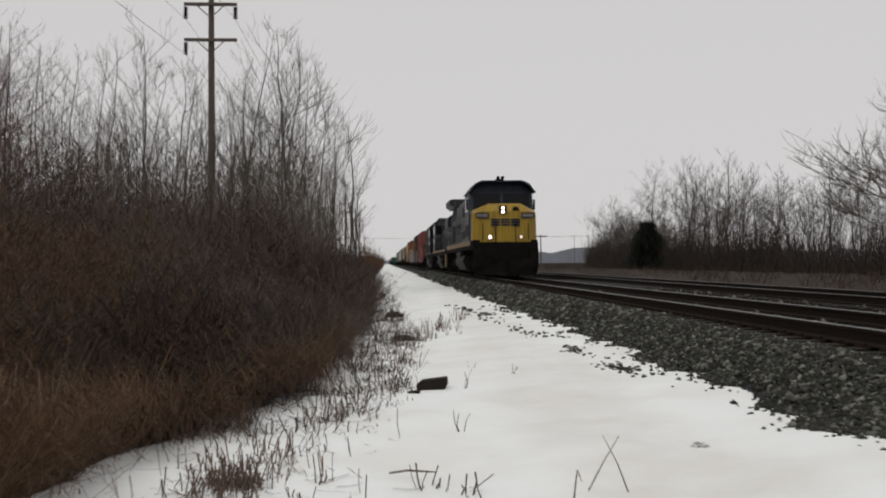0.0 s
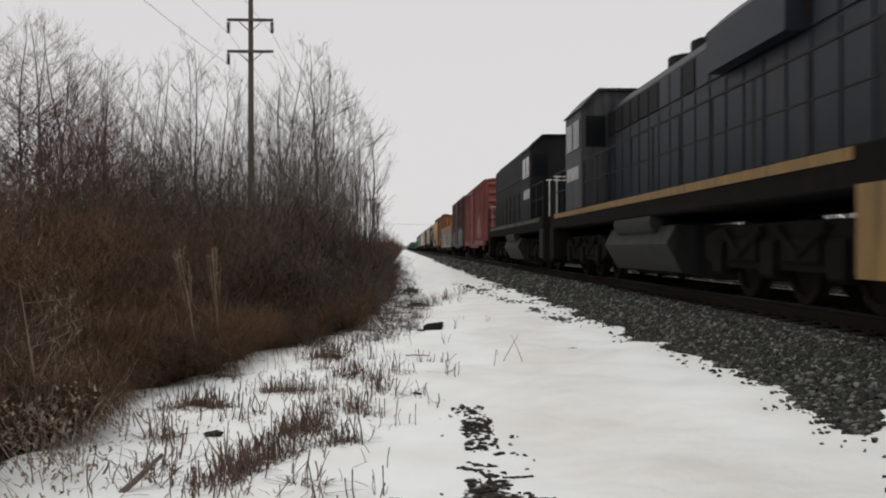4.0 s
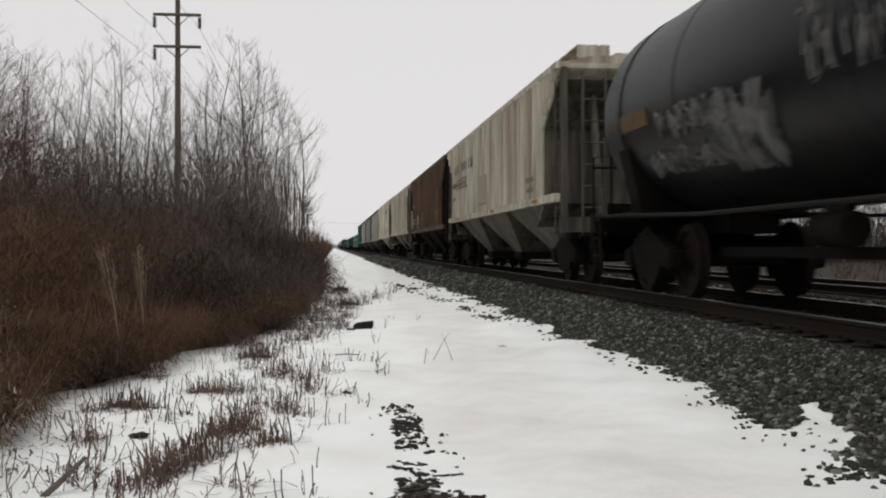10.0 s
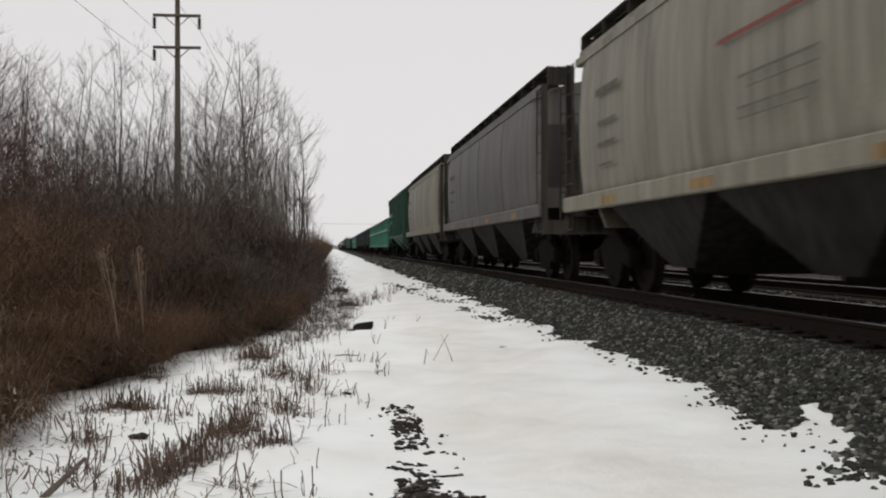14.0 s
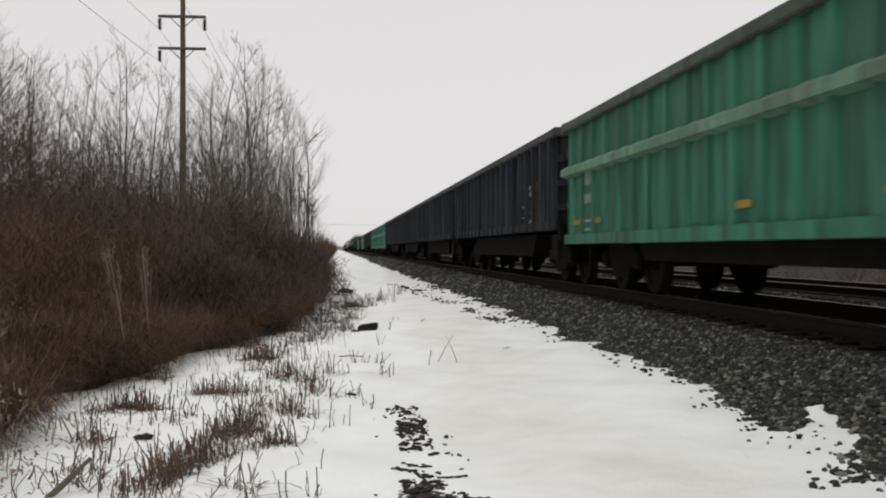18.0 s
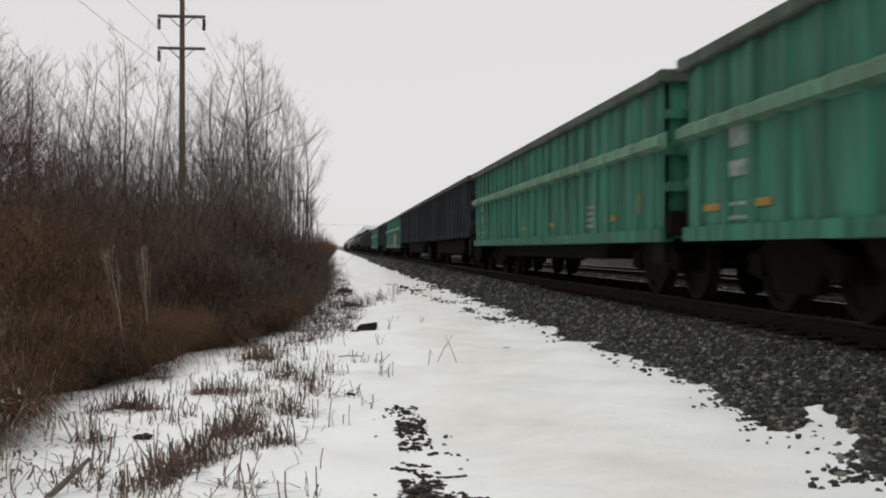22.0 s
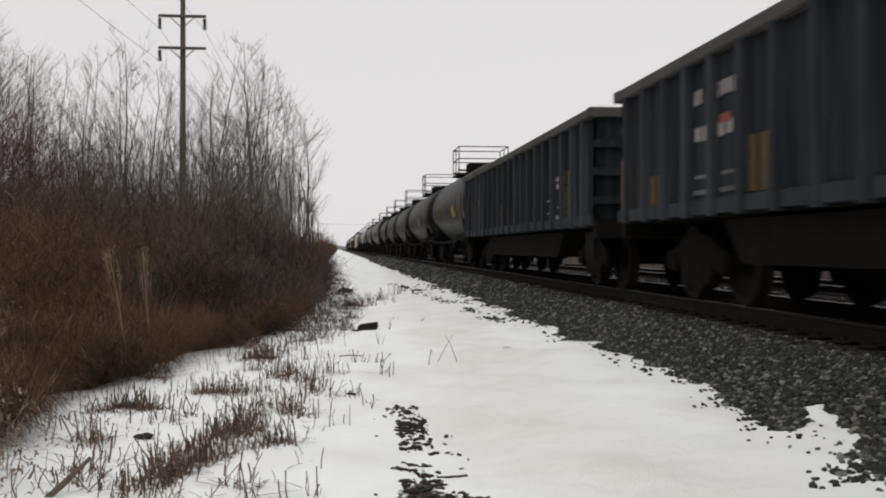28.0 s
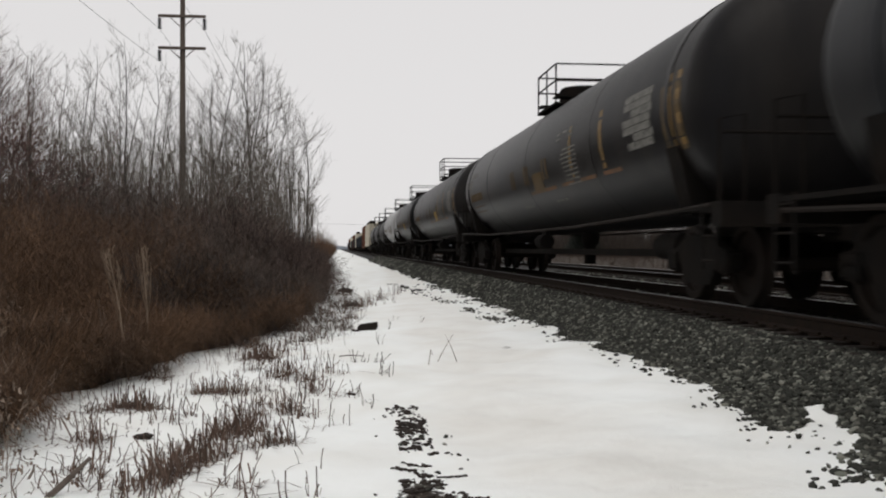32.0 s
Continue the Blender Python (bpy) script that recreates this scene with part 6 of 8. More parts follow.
def tank_car(L, mat, name, label, group, radius=1.5, mid=2.62, rail=True, reach=0.85, high=0.72, shift=0.0, band=True, dome=True, pipe=True):
    car = thing(name, label, "tank car", group)
    h = L / 2 - 0.4
    prof = [(0.02, -h), (radius * 0.4, -h + 0.05), (radius * 0.7, -h + 0.17), (radius * 0.9, -h + 0.36), (radius * 0.98, -h + 0.52), (radius, -h + 0.68)]
    prof = prof + [(r, -y) for r, y in reversed(prof)]
    g = Geo(smooth=True).turn(prof, 40)
    g.v = [(x, y, z + mid) for x, y, z in g.v]
    tank = part("tank", g, mat, car)
    for y in (-h * 0.52, 0.0, h * 0.52):
        s = Geo(smooth=True).turn([(radius, y - 0.03), (radius + 0.005, y - 0.02), (radius + 0.005, y + 0.02), (radius, y + 0.03)], 40)
        s.v = [(a, b, c + mid) for a, b, c in s.v]
        part("weld_seam", s, mat, tank)
    for y in (-L / 2 + 1.75, L / 2 - 1.75):
        part("saddle", Geo().prism([(-1.2, 1.1), (1.2, 1.1), (radius * 0.95, mid - 0.55), (radius * 0.6, mid - radius * 0.78), (0, mid - radius), (-radius * 0.6, mid - radius * 0.78), (-radius * 0.95, mid - 0.55)], y - 0.22, y + 0.22), M_STEEL, car)
        if band:
            s = Geo(smooth=True).turn([(radius, y - 0.09), (radius + 0.014, y - 0.085), (radius + 0.014, y + 0.085), (radius, y + 0.09)], 40)
            s.v = [(a, b, c + mid) for a, b, c in s.v]
            part("strap", s, mat, tank)
    for s in (-1, 1):
        part("stub_sill", Geo().box(-0.35, 0.35, min(s * (L / 2), s * (L / 2 - 3.0)), max(s * (L / 2), s * (L / 2 - 3.0)), 0.86, 1.2), M_STEEL, car)
        part("end_sill", Geo().box(-1.45, 1.45, s * (L / 2 - 0.12) - 0.14, s * (L / 2 - 0.12) + 0.14, 0.92, 1.2), M_STEEL, car)
        part("end_deck", Geo().box(-1.45, 1.45, min(s * (L / 2 - 0.3), s * (L / 2 - 2.4)), max(s * (L / 2 - 0.3), s * (L / 2 - 2.4)), 1.12, 1.17), M_STEEL, car)
        g = Geo()
        for x in (-1.42, 1.42):
            g.tube([(x, s * (L / 2 - 0.1), 1.1), (x, s * (L / 2 - 0.1), 2.1), (x * 0.8, s * (L / 2 - 0.1), 2.15), (x * 0.8, s * (L / 2 - 0.1), 1.1)], 0.02, 5)
        g.tube([(-1.4, s * (L / 2 - 0.05), 1.95), (1.4, s * (L / 2 - 0.05), 1.95)], 0.02, 5)
        part("end_handrail", g, M_STEEL, car)
        ladder(car, -1.44, s * (L / 2 - 0.35), 0.55, 1.1)
    part("bottom_outlet", Geo(smooth=True).turn([(0.22, mid - radius + 0.06), (0.2, mid - radius - 0.2), (0.13, mid - radius - 0.3), (0.13, 0.35)], 12, "z"), M_STEEL, car)
    part("air_reservoir", Geo(smooth=True).turn([(0.04, -0.55), (0.2, -0.48), (0.2, 0.48), (0.04, 0.55)], 12), M_STEEL, car, at=(-0.6, -L / 2 + 3.9, 0.72))
    part("brake_rigging", Geo().box(-0.5, 0.5, -L / 2 + 3.0, L / 2 - 3.0, 0.56, 0.68), M_STEEL, car)
    if pipe:
        for x in (-1, 1):
            z = 1.05 if radius > 1.45 else 0.92
            pts = [(x * 1.43, -L / 2 + 0.3, z + 0.12), (x * 1.43, -L / 2 + 2.0, z + 0.08), (x * 1.5, -h * 0.4, z), (x * 1.5, h * 0.4, z), (x * 1.43, L / 2 - 2.0, z + 0.08), (x * 1.43, L / 2 - 0.3, z + 0.12)]
            part("side_handrail", Geo(smooth=True).tube(pts, 0.028, 6), M_WHEEL, car)
    t = mid + radius
    if dome:
        g = Geo(smooth=True).turn([(0.55, t - 0.15), (0.55, t + 0.28), (0.5, t + 0.34), (0.05, t + 0.36)], 16, "z")
        part("dome_housing", g, M_STEEL, car, at=(0, shift, 0))
        v = Geo(smooth=True).turn([(0.12, t - 0.05), (0.12, t + 0.25), (0.16, t + 0.27), (0.02, t + 0.35)], 10, "z")
        v.v = [(a, b + 1.6, c) for a, b, c in v.v]
        part("valve", v, M_STEEL, car)
    if rail:
        deck = part("platform", Geo().box(-reach - 0.02, -0.55, -1.0, 1.0, t - 0.16, t - 0.11).box(0.55, reach + 0.02, -1.0, 1.0, t - 0.16, t - 0.11).box(-reach, reach, -1.0, -0.6, t + 0.0, t + 0.04).box(-reach, reach, 0.6, 1.0, t + 0.0, t + 0.04), M_STEEL, car, at=(0, shift, 0))
        for x in (-reach, reach):
            for y in (-0.95, 0, 0.95):
                part("railing_post", Geo().tube([(x, y, t - 0.12), (x, y, t + high)], 0.02, 5), M_STEEL, deck)
            for z in (t + high / 2, t + high):
                part("rail", Geo().tube([(x, -0.95, z), (x, 0.95, z)], 0.02, 5), M_STEEL, deck)
        for y in (-0.95, 0.95):
            for z in (t + high / 2, t + high):
                part("rail", Geo().tube([(-reach, y, z), (reach, y, z)], 0.02, 5), M_STEEL, deck)
    else:
        part("top_walk", Geo().box(-0.4, 0.4, -h * 0.6, h * 0.6, t + 0.03, t + 0.08), M_STEEL, car)
    running_gear(car, L, 1.75, False)
    return car


def tank_patch(car, radius, mid, y0, y1, a0, a1, mat, name="marking", label="", n=8, lift=0.006):
    """A patch of paint that follows the tank's side; a0, a1: degrees above its middle."""
    g = Geo()
    r = radius + lift
    for r0, r1 in ((radius - 0.001, r),):
        rings = []
        for k in range(n + 1):
            a = radians(a0 + (a1 - a0) * k / n)
            rings.append([(-rr * math.cos(a), y, mid + rr * math.sin(a)) for rr, y in ((r0, y0), (r0, y1), (r1, y1), (r1, y0))])
        g.loft(rings)
    part(name, g, mat, car, label)


def tank_marks(car, L, radius, mid, seed, strips=2):
    """Placard, strips, blocks of small lettering and stray paint on a tank's near side."""
    r = random.Random(seed)
    h = L / 2

    def at(y0, y1, z0, z1, mat, name, label, n=3):
        a0, a1 = (math.degrees(math.asin(max(-0.98, min(0.98, (z - mid) / radius)))) for z in (z0 - 0.05, z1))
        tank_patch(car, radius, mid, y0, y1, a0, a1, mat, name, label, n)

    def row(y0, y1, z0, z1, mat, label, pitch):
        """One line of lettering as a row of short bars."""
        n = max(1, int((y1 - y0) / pitch))
        for k in range(n):
            if r.random() < 0.9:
                at(y0 + (y1 - y0) * k / n, y0 + (y1 - y0) * (k + 0.7) / n, z0, z1, mat, "lettering", label, 1)

    d = r.uniform(-0.15, 0.15)
    p = -0.9 if seed % 2 else 0.0
    at(-1.7 + p + d, -0.75 + p + d, 1.9, 2.25, M_PLACARD if seed % 3 else M_GOLD, "placard", "yellow painted panel")
    for y in (1.75, 1.45, 0.1, -0.2, -1.85 + p, -2.2 + p):
        at(y, y + 0.13, 2.12, 2.48, M_GOLD, "reflector", "yellow reflective strip")
    for y in (-h + 1.25, -h + 1.75):
        at(y, y + 0.2, 1.95, 2.72, M_GOLD, "reflector", "tall worn yellow strip")
    row(h - 4.5, h - 2.2, 2.15, 2.31, M_GOLD, "yellow stencilled block of lettering", 0.24)
    for k in range(2):
        row(h - 4.4, h - 2.4, 1.96 - 0.15 * k, 1.95 - 0.15 * k, M_GOLD, "faded yellow line of lettering", 0.3)
    row(h - 3.4, h - 2.4, 2.86, 2.92, M_STENCIL, "white stencilled line of lettering", 0.4)
    for k in range(9):
        at(-4.7 + r.uniform(0, 0.1), -3.4 - r.uniform(0, 0.3), 2.52 - 0.078 * k, 2.50 - 0.078 * k, M_STENCIL, "lettering", "stencilled line of lettering", 1)
    for k in range(2):
        row(-4.4, -3.0, 2.74 + 0.1 * k, 2.73 + 0.1 * k, M_STENCIL, "white stencilled line of lettering", 0.45)
    row(-3.0, -1.9, 1.66, 1.65, M_STENCIL, "white stencilled line of lettering", 0.3)
    row(0.4, 1.5, 1.66, 1.65, M_STENCIL, "white stencilled line of lettering", 0.3)
    if strips > 2:
        for y in (-h + 1.25, -h + 1.6, -h + 4.9, -h + 7.0):
            at(y, y + 0.16, 2.0, 2.85, M_OCHRE, "reflector", "ochre reflective strip")
        for k in range(7):
            at(-h + 2.3 + r.uniform(0, 0.15), -h + 3.7 - r.uniform(0, 0.5), 2.78 - 0.11 * k, 2.83 - 0.11 * k, M_STENCIL, "lettering", "white stencilled line of lettering", 1)
        at(h - 2.6, h - 1.4, 2.55, 2.75, M_STENCIL, "lettering", "white stencilled block of lettering", 1)
        for k in range(5):
            at(-h + 4.2 + 1.5 * k, -h + 5.2 + 1.5 * k, 1.90, 1.91, M_OLIVE, "lettering", "faded yellow line of lettering", 1)
    at(-h + 1.75, -h + 1.86, 1.6, 2.7, M_OLIVE, "reflector", "worn yellow strip")
    if seed % 2 == 0 and strips < 3:
        for k in range(6):
            y, z = -4.0 + 0.25 * math.cos(k * math.pi / 3), 1.36 + 0.11 * math.sin(k * math.pi / 3)
            at(y - 0.065, y + 0.065, z - 0.02, z + 0.05, M_STENCIL if k % 2 else M_WHITEP, "graffiti", "petal of a white spray-paint flower", 2)
        at(-5.2, -4.5, 1.64, 1.71, M_REDMARK, "graffiti", "red spray-paint stripe")
    if seed % 4 == 1:
        at(-h + 1.2, -h + 1.6, 1.9, 2.1, M_REDMARK, "graffiti", "red spray-paint mark")
        at(-h + 1.25, -h + 1.6, 1.75, 1.9, M_GREENP, "graffiti", "green spray-paint mark")
        at(-h + 1.25, -h + 1.7, 1.62, 1.75, M_BLUEP, "graffiti", "blue spray-paint mark")


def tank_scrawl(car, radius, mid, y0, y1, z0, z1, mat, seed, n=24):
    """Spray-paint strokes that follow a tank's side; z: heights above the rails."""
    r = random.Random(seed)
    g = Geo()
    for k in range(n):
        y = r.uniform(y0, y1)
        w, l = r.uniform(0.012, 0.045), r.uniform(-0.25, 0.25)
        a, b = sorted((r.uniform(z0, z1), r.uniform(z0, z1)))
        a0, a1 = math.asin(max(-0.95, (a - mid) / radius)), math.asin(min(0.95, (b - mid) / radius))
        rings = []
        for i in range(4):
            t = a0 + (a1 - a0) * i / 3
            c = y + l * i / 3
            rings.append([(-rr * math.cos(t), yy, mid + rr * math.sin(t)) for rr, yy in ((radius - 0.002, c), (radius - 0.002, c + w), (radius + 0.004 + 0.0003 * k, c + w), (radius + 0.004 + 0.0003 * k, c))])
        g.loft(rings)
    tagged(part("graffiti", g, mat, car, "pale spray-paint scrawl"), kind="stuff")


def loco_gear(car, L, axles, step, inset, mesh):
    half = (axles - 1) * step / 2
    for y in (-L / 2 + inset, L / 2 - inset):
        t = part("truck", BOLSTER_LOCO, None, car, at=(0, y, 0))
        for x in (-1.1, 1.1):
            f = part("side_frame", mesh, None, t, at=(x, 0, 0))
            if x > 0:
                f.rotation_euler = (0, 0, math.pi)
        for k in range(axles):
            part("wheelset", WHEELSET_LOCO, None, t, at=(0, -half + k * step, 0.53))
    for s in (-1, 1):
        c = part("coupler", COUPLER, None, car, at=(0, s * (L / 2 - 0.35), 0))
        c.rotation_euler = (0, 0, 0 if s < 0 else math.pi)


def handrail(car, L, x, z, y0, y1, mat):
    g = Geo()
    n = max(2, int((y1 - y0) / 1.5))
    for k in range(n + 1):
        y = y0 + (y1 - y0) * k / n
        g.tube([(x, y, z), (x, y, z + 1.05)], 0.018, 5)
    g.tube([(x, y0, z + 1.05), (x, y1, z + 1.05)], 0.02, 5)
    g.tube([(x, y0, z + 0.55), (x, y1, z + 0.55)], 0.014, 5)
    part("handrail", g, mat, car)


def fuel_tank(car, y0, y1, mat):
    part("fuel_tank", Geo().prism([(-1.3, 1.05), (-1.45, 0.75), (-1.2, 0.30), (-0.6, 0.18), (0.6, 0.18), (1.2, 0.30), (1.45, 0.75), (1.3, 1.05)], y0, y1), mat, car)
    for x in (-1.28, 1.28):
        part("air_reservoir", Geo(smooth=True).turn([(0.05, -1.5), (0.2, -1.42), (0.2, 1.42), (0.05, 1.5)], 14), mat, car, at=(x, (y0 + y1) / 2, 1.12))


def lead_locomotive(L):
    """A wide-nosed six-axle road engine, nose first."""
    car = thing("lead_locomotive", "yellow-nosed blue and grey wide-cab diesel locomotive with lit headlights", "locomotive")
    y0 = -L / 2
    deck = 1.72
    part("frame", Geo().box(-1.5, 1.5, y0 + 0.9, L / 2 - 0.4, 1.30, deck, 0.02), M_STEEL, car)
    for s in (-1, 1):
        part("sill_stripe", Geo().box(min(s * 1.5, s * 1.515), max(s * 1.5, s * 1.515), y0 + 2.6, L / 2 - 0.5, 1.50, deck + 0.02), M_LOCOSTRIPE, car, "gold stripe along the sill")
        handrail(car, L, s * 1.47, deck, y0 + 8.6, L / 2 - 0.6, M_TANKFUEL)
        part("front_steps", Geo().box(min(s * 1.1, s * 1.5), max(s * 1.1, s * 1.5), y0 + 0.6, y0 + 1.3, 0.45, 1.3), M_STEEL, car)
        part("rear_steps", Geo().box(min(s * 1.1, s * 1.5), max(s * 1.1, s * 1.5), L / 2 - 1.3, L / 2 - 0.6, 0.45, 1.3), M_STEEL, car)
    # nose: a broad wedge with canted front edges
    def wedge(low):
        """The nose's outline at three heights; low: place of its rear edge, bottom and top."""
        b, t = low
        return Geo().loft([[(-1.12, y0 + 0.80, 1.42), (1.12, y0 + 0.80, 1.42), (1.5, y0 + 1.25, 1.42), (1.5, y0 + b, 1.42), (-1.5, y0 + b, 1.42), (-1.5, y0 + 1.25, 1.42)],
                           [(-1.10, y0 + 0.92, 3.05), (1.10, y0 + 0.92, 3.05), (1.48, y0 + 1.35, 2.98), (1.5, y0 + t, 2.98), (-1.5, y0 + t, 2.98), (-1.48, y0 + 1.35, 2.98)],
                           [(-0.75, y0 + 1.20, 3.42), (0.75, y0 + 1.20, 3.42), (1.42, y0 + 1.6, 3.12), (1.48, y0 + t + 0.3, 3.12), (-1.48, y0 + t + 0.3, 3.12), (-1.42, y0 + 1.6, 3.12)]])

    nose = part("nose", wedge((2.15, 1.6)), M_LOCOYELLOW, car, "bright yellow nose")
    part("nose_side", Geo().prism([(-1.49, 1.43), (1.49, 1.43), (1.49, 2.97), (1.42, 3.1), (-1.42, 3.1), (-1.49, 2.97)], y0 + 1.62, y0 + 2.78), M_LOCOBLUE, nose, "dark blue sides behind the nose")
    part("nose_door", Geo().box(-0.36, 0.36, y0 + 0.82, y0 + 0.90, 1.4, 2.75, 0.02), M_LOCOYELLOW, nose)
    for x in (-0.46, 0.46):
        part("grab_bar", Geo().tube([(x, y0 + 0.82, 1.45), (x, y0 + 0.78, 1.5), (x, y0 + 0.80, 2.45), (x, y0 + 0.86, 2.5)], 0.018, 5), M_STEEL, nose)
    for x in (-1.06, 1.06):
        part("grab_bar", Geo().tube([(x, y0 + 0.86, 1.7), (x, y0 + 0.80, 1.75), (x, y0 + 0.82, 2.5)], 0.018, 5), M_STEEL, nose)
        part("number_board", Geo().box(x - 0.30, x + 0.30, y0 + 0.83, y0 + 0.91, 2.72, 2.98, 0.02), M_BLACK, nose, "dark number board")
        g = Geo()
        for k in range(4):
            u = x - 0.24 + 0.125 * k
            g.box(u, u + 0.08, y0 + 0.824, y0 + 0.83, 2.78, 2.92)
        tagged(part("number_bars", g, M_WHITEP, nose), kind="stuff")
    # the road's mark as plain dark shapes
    for x0, x1 in ((-0.66, -0.26), (-0.2, 0.2), (0.26, 0.66)):
        g = Geo()
        for z in (2.37, 2.49, 2.61):
            g.box(x0, x1, y0 + 0.80, y0 + 0.85, z, z + 0.085)
        part("emblem", g, M_LOCOBLUE, nose, "dark blue emblem block")
    lamp = part("headlight_housing", Geo().box(-0.28, 0.06, y0 + 0.86, y0 + 1.1, 2.92, 3.3, 0.03), M_STEEL, nose)
    for z in (3.02, 3.2):
        g = Geo(smooth=True).turn([(0.058, 0.0), (0.055, -0.02), (0.02, -0.03)], 14)
        part("headlight", g, M_LIGHT, lamp, "lit sealed-beam headlight", at=(-0.11, y0 + 0.855, z))
    part("nose_hatch", Geo(smooth=True).turn([(0.17, 0.0), (0.16, -0.05), (0.1, -0.055)], 16), M_STEEL, nose, at=(0.5, y0 + 0.98, 3.1))
    for x in (-0.72, 0.72):
        h = part("ditch_light_housing", Geo(smooth=True).turn([(0.105, 0.0), (0.105, -0.2), (0.09, -0.2), (0.085, -0.01)], 16), M_STEEL, car, at=(x, y0 + 0.84, 1.85))
        part("ditch_light", Geo(smooth=True).turn([(0.078, 0.0), (0.07, -0.02), (0.02, -0.03)], 14), M_DITCH if x < 0 else M_DIM, h, "lit ditch light", at=(0, -0.03, 0))
        for y in (0.95, 1.25, 1.55):
            part("step_rail", Geo().tube([(2 * x, y0 + y, 0.5), (2.02 * x, y0 + y, 1.5), (1.98 * x, y0 + y + 0.1, 1.6)], 0.02, 5), M_LOCOSTRIPE, car)
    # pilot and plough
    pilot = part("pilot", Geo().box(-1.5, 1.5, y0 + 0.78, y0 + 1.3, 0.35, 1.62, 0.04), M_STEEL, car)
    part("snow_plough", Geo().loft([[(-1.45, y0 + 0.75, 0.12), (0, y0 + 0.30, 0.12), (1.45, y0 + 0.75, 0.12), (1.45, y0 + 0.95, 0.12), (-1.45, y0 + 0.95, 0.12)],
                                    [(-1.5, y0 + 0.72, 0.85), (0, y0 + 0.55, 0.85), (1.5, y0 + 0.72, 0.85), (1.5, y0 + 0.95, 0.85), (-1.5, y0 + 0.95, 0.85)]]), M_STEEL, pilot)
    for x in (-0.7, -0.5, 0.5, 0.7):
        part("brake_hose", Geo().tube([(x, y0 + 0.76, 1.05), (x, y0 + 0.55, 0.85), (x * 0.9, y0 + 0.55, 0.5)], 0.03, 6), M_STEEL, pilot)
    # cab
    c0, c1 = y0 + 2.1, y0 + 5.0
    cab = Geo().prism([(-1.53, deck), (1.53, deck), (1.53, 4.02), (1.25, 4.36), (0.95, 4.5), (-0.95, 4.5), (-1.25, 4.36), (-1.53, 4.02)], c0 + 0.65, c1)
    cab = part("cab", cab, M_LOCOBLUE, car, "blue cab with gold number and dark windows")
    part("cab_front", Geo().loft([[(-1.5, c0 + 0.05, 3.0), (1.5, c0 + 0.05, 3.0), (1.53, c0 + 0.66, 3.0), (-1.53, c0 + 0.66, 3.0)],
                                  [(-1.45, c0 + 0.35, 4.0), (1.45, c0 + 0.35, 4.0), (1.53, c0 + 0.66, 4.0), (-1.53, c0 + 0.66, 4.0)],
                                  [(-0.95, c0 + 0.45, 4.5), (0.95, c0 + 0.45, 4.5), (0.95, c0 + 0.66, 4.5), (-0.95, c0 + 0.66, 4.5)]]), M_LOCOBLUE, cab, "dark blue cab front")
    part("cab_roof", Geo().prism([(-1.62, 4.0), (-1.30, 4.42), (-0.98, 4.57), (0.98, 4.57), (1.30, 4.42), (1.62, 4.0), (1.54, 4.0), (1.24, 4.36), (0.94, 4.5), (-0.94, 4.5), (-1.24, 4.36), (-1.54, 4.0)], c0 - 0.05, c1 + 0.1), M_LOCOBLUE, cab, "dark blue roof with overhang")
    for x0, x1 in ((-1.36, -0.08), (0.08, 1.36)):
        part("windscreen", Geo().loft([[(x0, c0 + 0.10, 3.18), (x1, c0 + 0.10, 3.18), (x1, c0 + 0.2, 3.18), (x0, c0 + 0.2, 3.18)], [(x0 * 0.97, c0 + 0.325, 3.96), (x1 * 0.97, c0 + 0.325, 3.96), (x1 * 0.97, c0 + 0.42, 3.96), (x0 * 0.97, c0 + 0.42, 3.96)]]), M_GLASS, cab)
        part("wiper", Geo().tube([(x0 + 0.6, c0 + 0.06, 3.15), (x0 + 0.5, c0 + 0.24, 3.7)], 0.012, 4), M_STEEL, cab)
    for s in (-1, 1):
        for a, b in ((c0 + 0.95, c0 + 1.75), (c0 + 1.85, c0 + 2.65)):
            part("side_window", Geo().box(min(s * 1.52, s * 1.545), max(s * 1.52, s * 1.545), a, b, 3.15, 3.8, 0.0), M_GLASS, cab)
        part("mirror", Geo().box(s * 1.62 - 0.04, s * 1.62 + 0.04, c0 + 0.6, c0 + 0.7, 3.2, 3.7), M_STEEL, cab)
        part("air_vent", Geo().box(min(s * 1.53, s * 1.55), max(s * 1.53, s * 1.55), c0 + 1.0, c0 + 2.6, 1.95, 2.5), M_SOOT, cab)
    bars(cab, -1.534, [(c0 + 0.95, c0 + 1.6, 2.75, 3.0)], M_LOCOYELLOW, "road_number", "gold number bars")
    bars(cab, -1.534, [(c0 + 0.95, c0 + 1.6, 2.55, 2.65)], M_LOCOYELLOW, "road_number", "gold number bars")
    part("horn", Geo().tube([(-0.1, c0 + 1.2, 4.7), (-0.1, c0 + 0.7, 4.75)], [0.03, 0.09], 8).tube([(0.1, c0 + 1.2, 4.7), (0.1, c0 + 0.6, 4.75)], [0.03, 0.09], 8).box(-0.2, 0.2, c0 + 1.1, c0 + 1.2, 4.6, 4.72), M_STEEL, cab)
    # long hood
    part("equipment_cab", Geo().prism([(-1.44, deck), (1.44, deck), (1.44, 3.75), (1.1, 4.32), (-1.1, 4.32), (-1.44, 3.75)], c1, c1 + 3.2), M_LOCOGREY, car, "full-width grey equipment housing behind the cab")
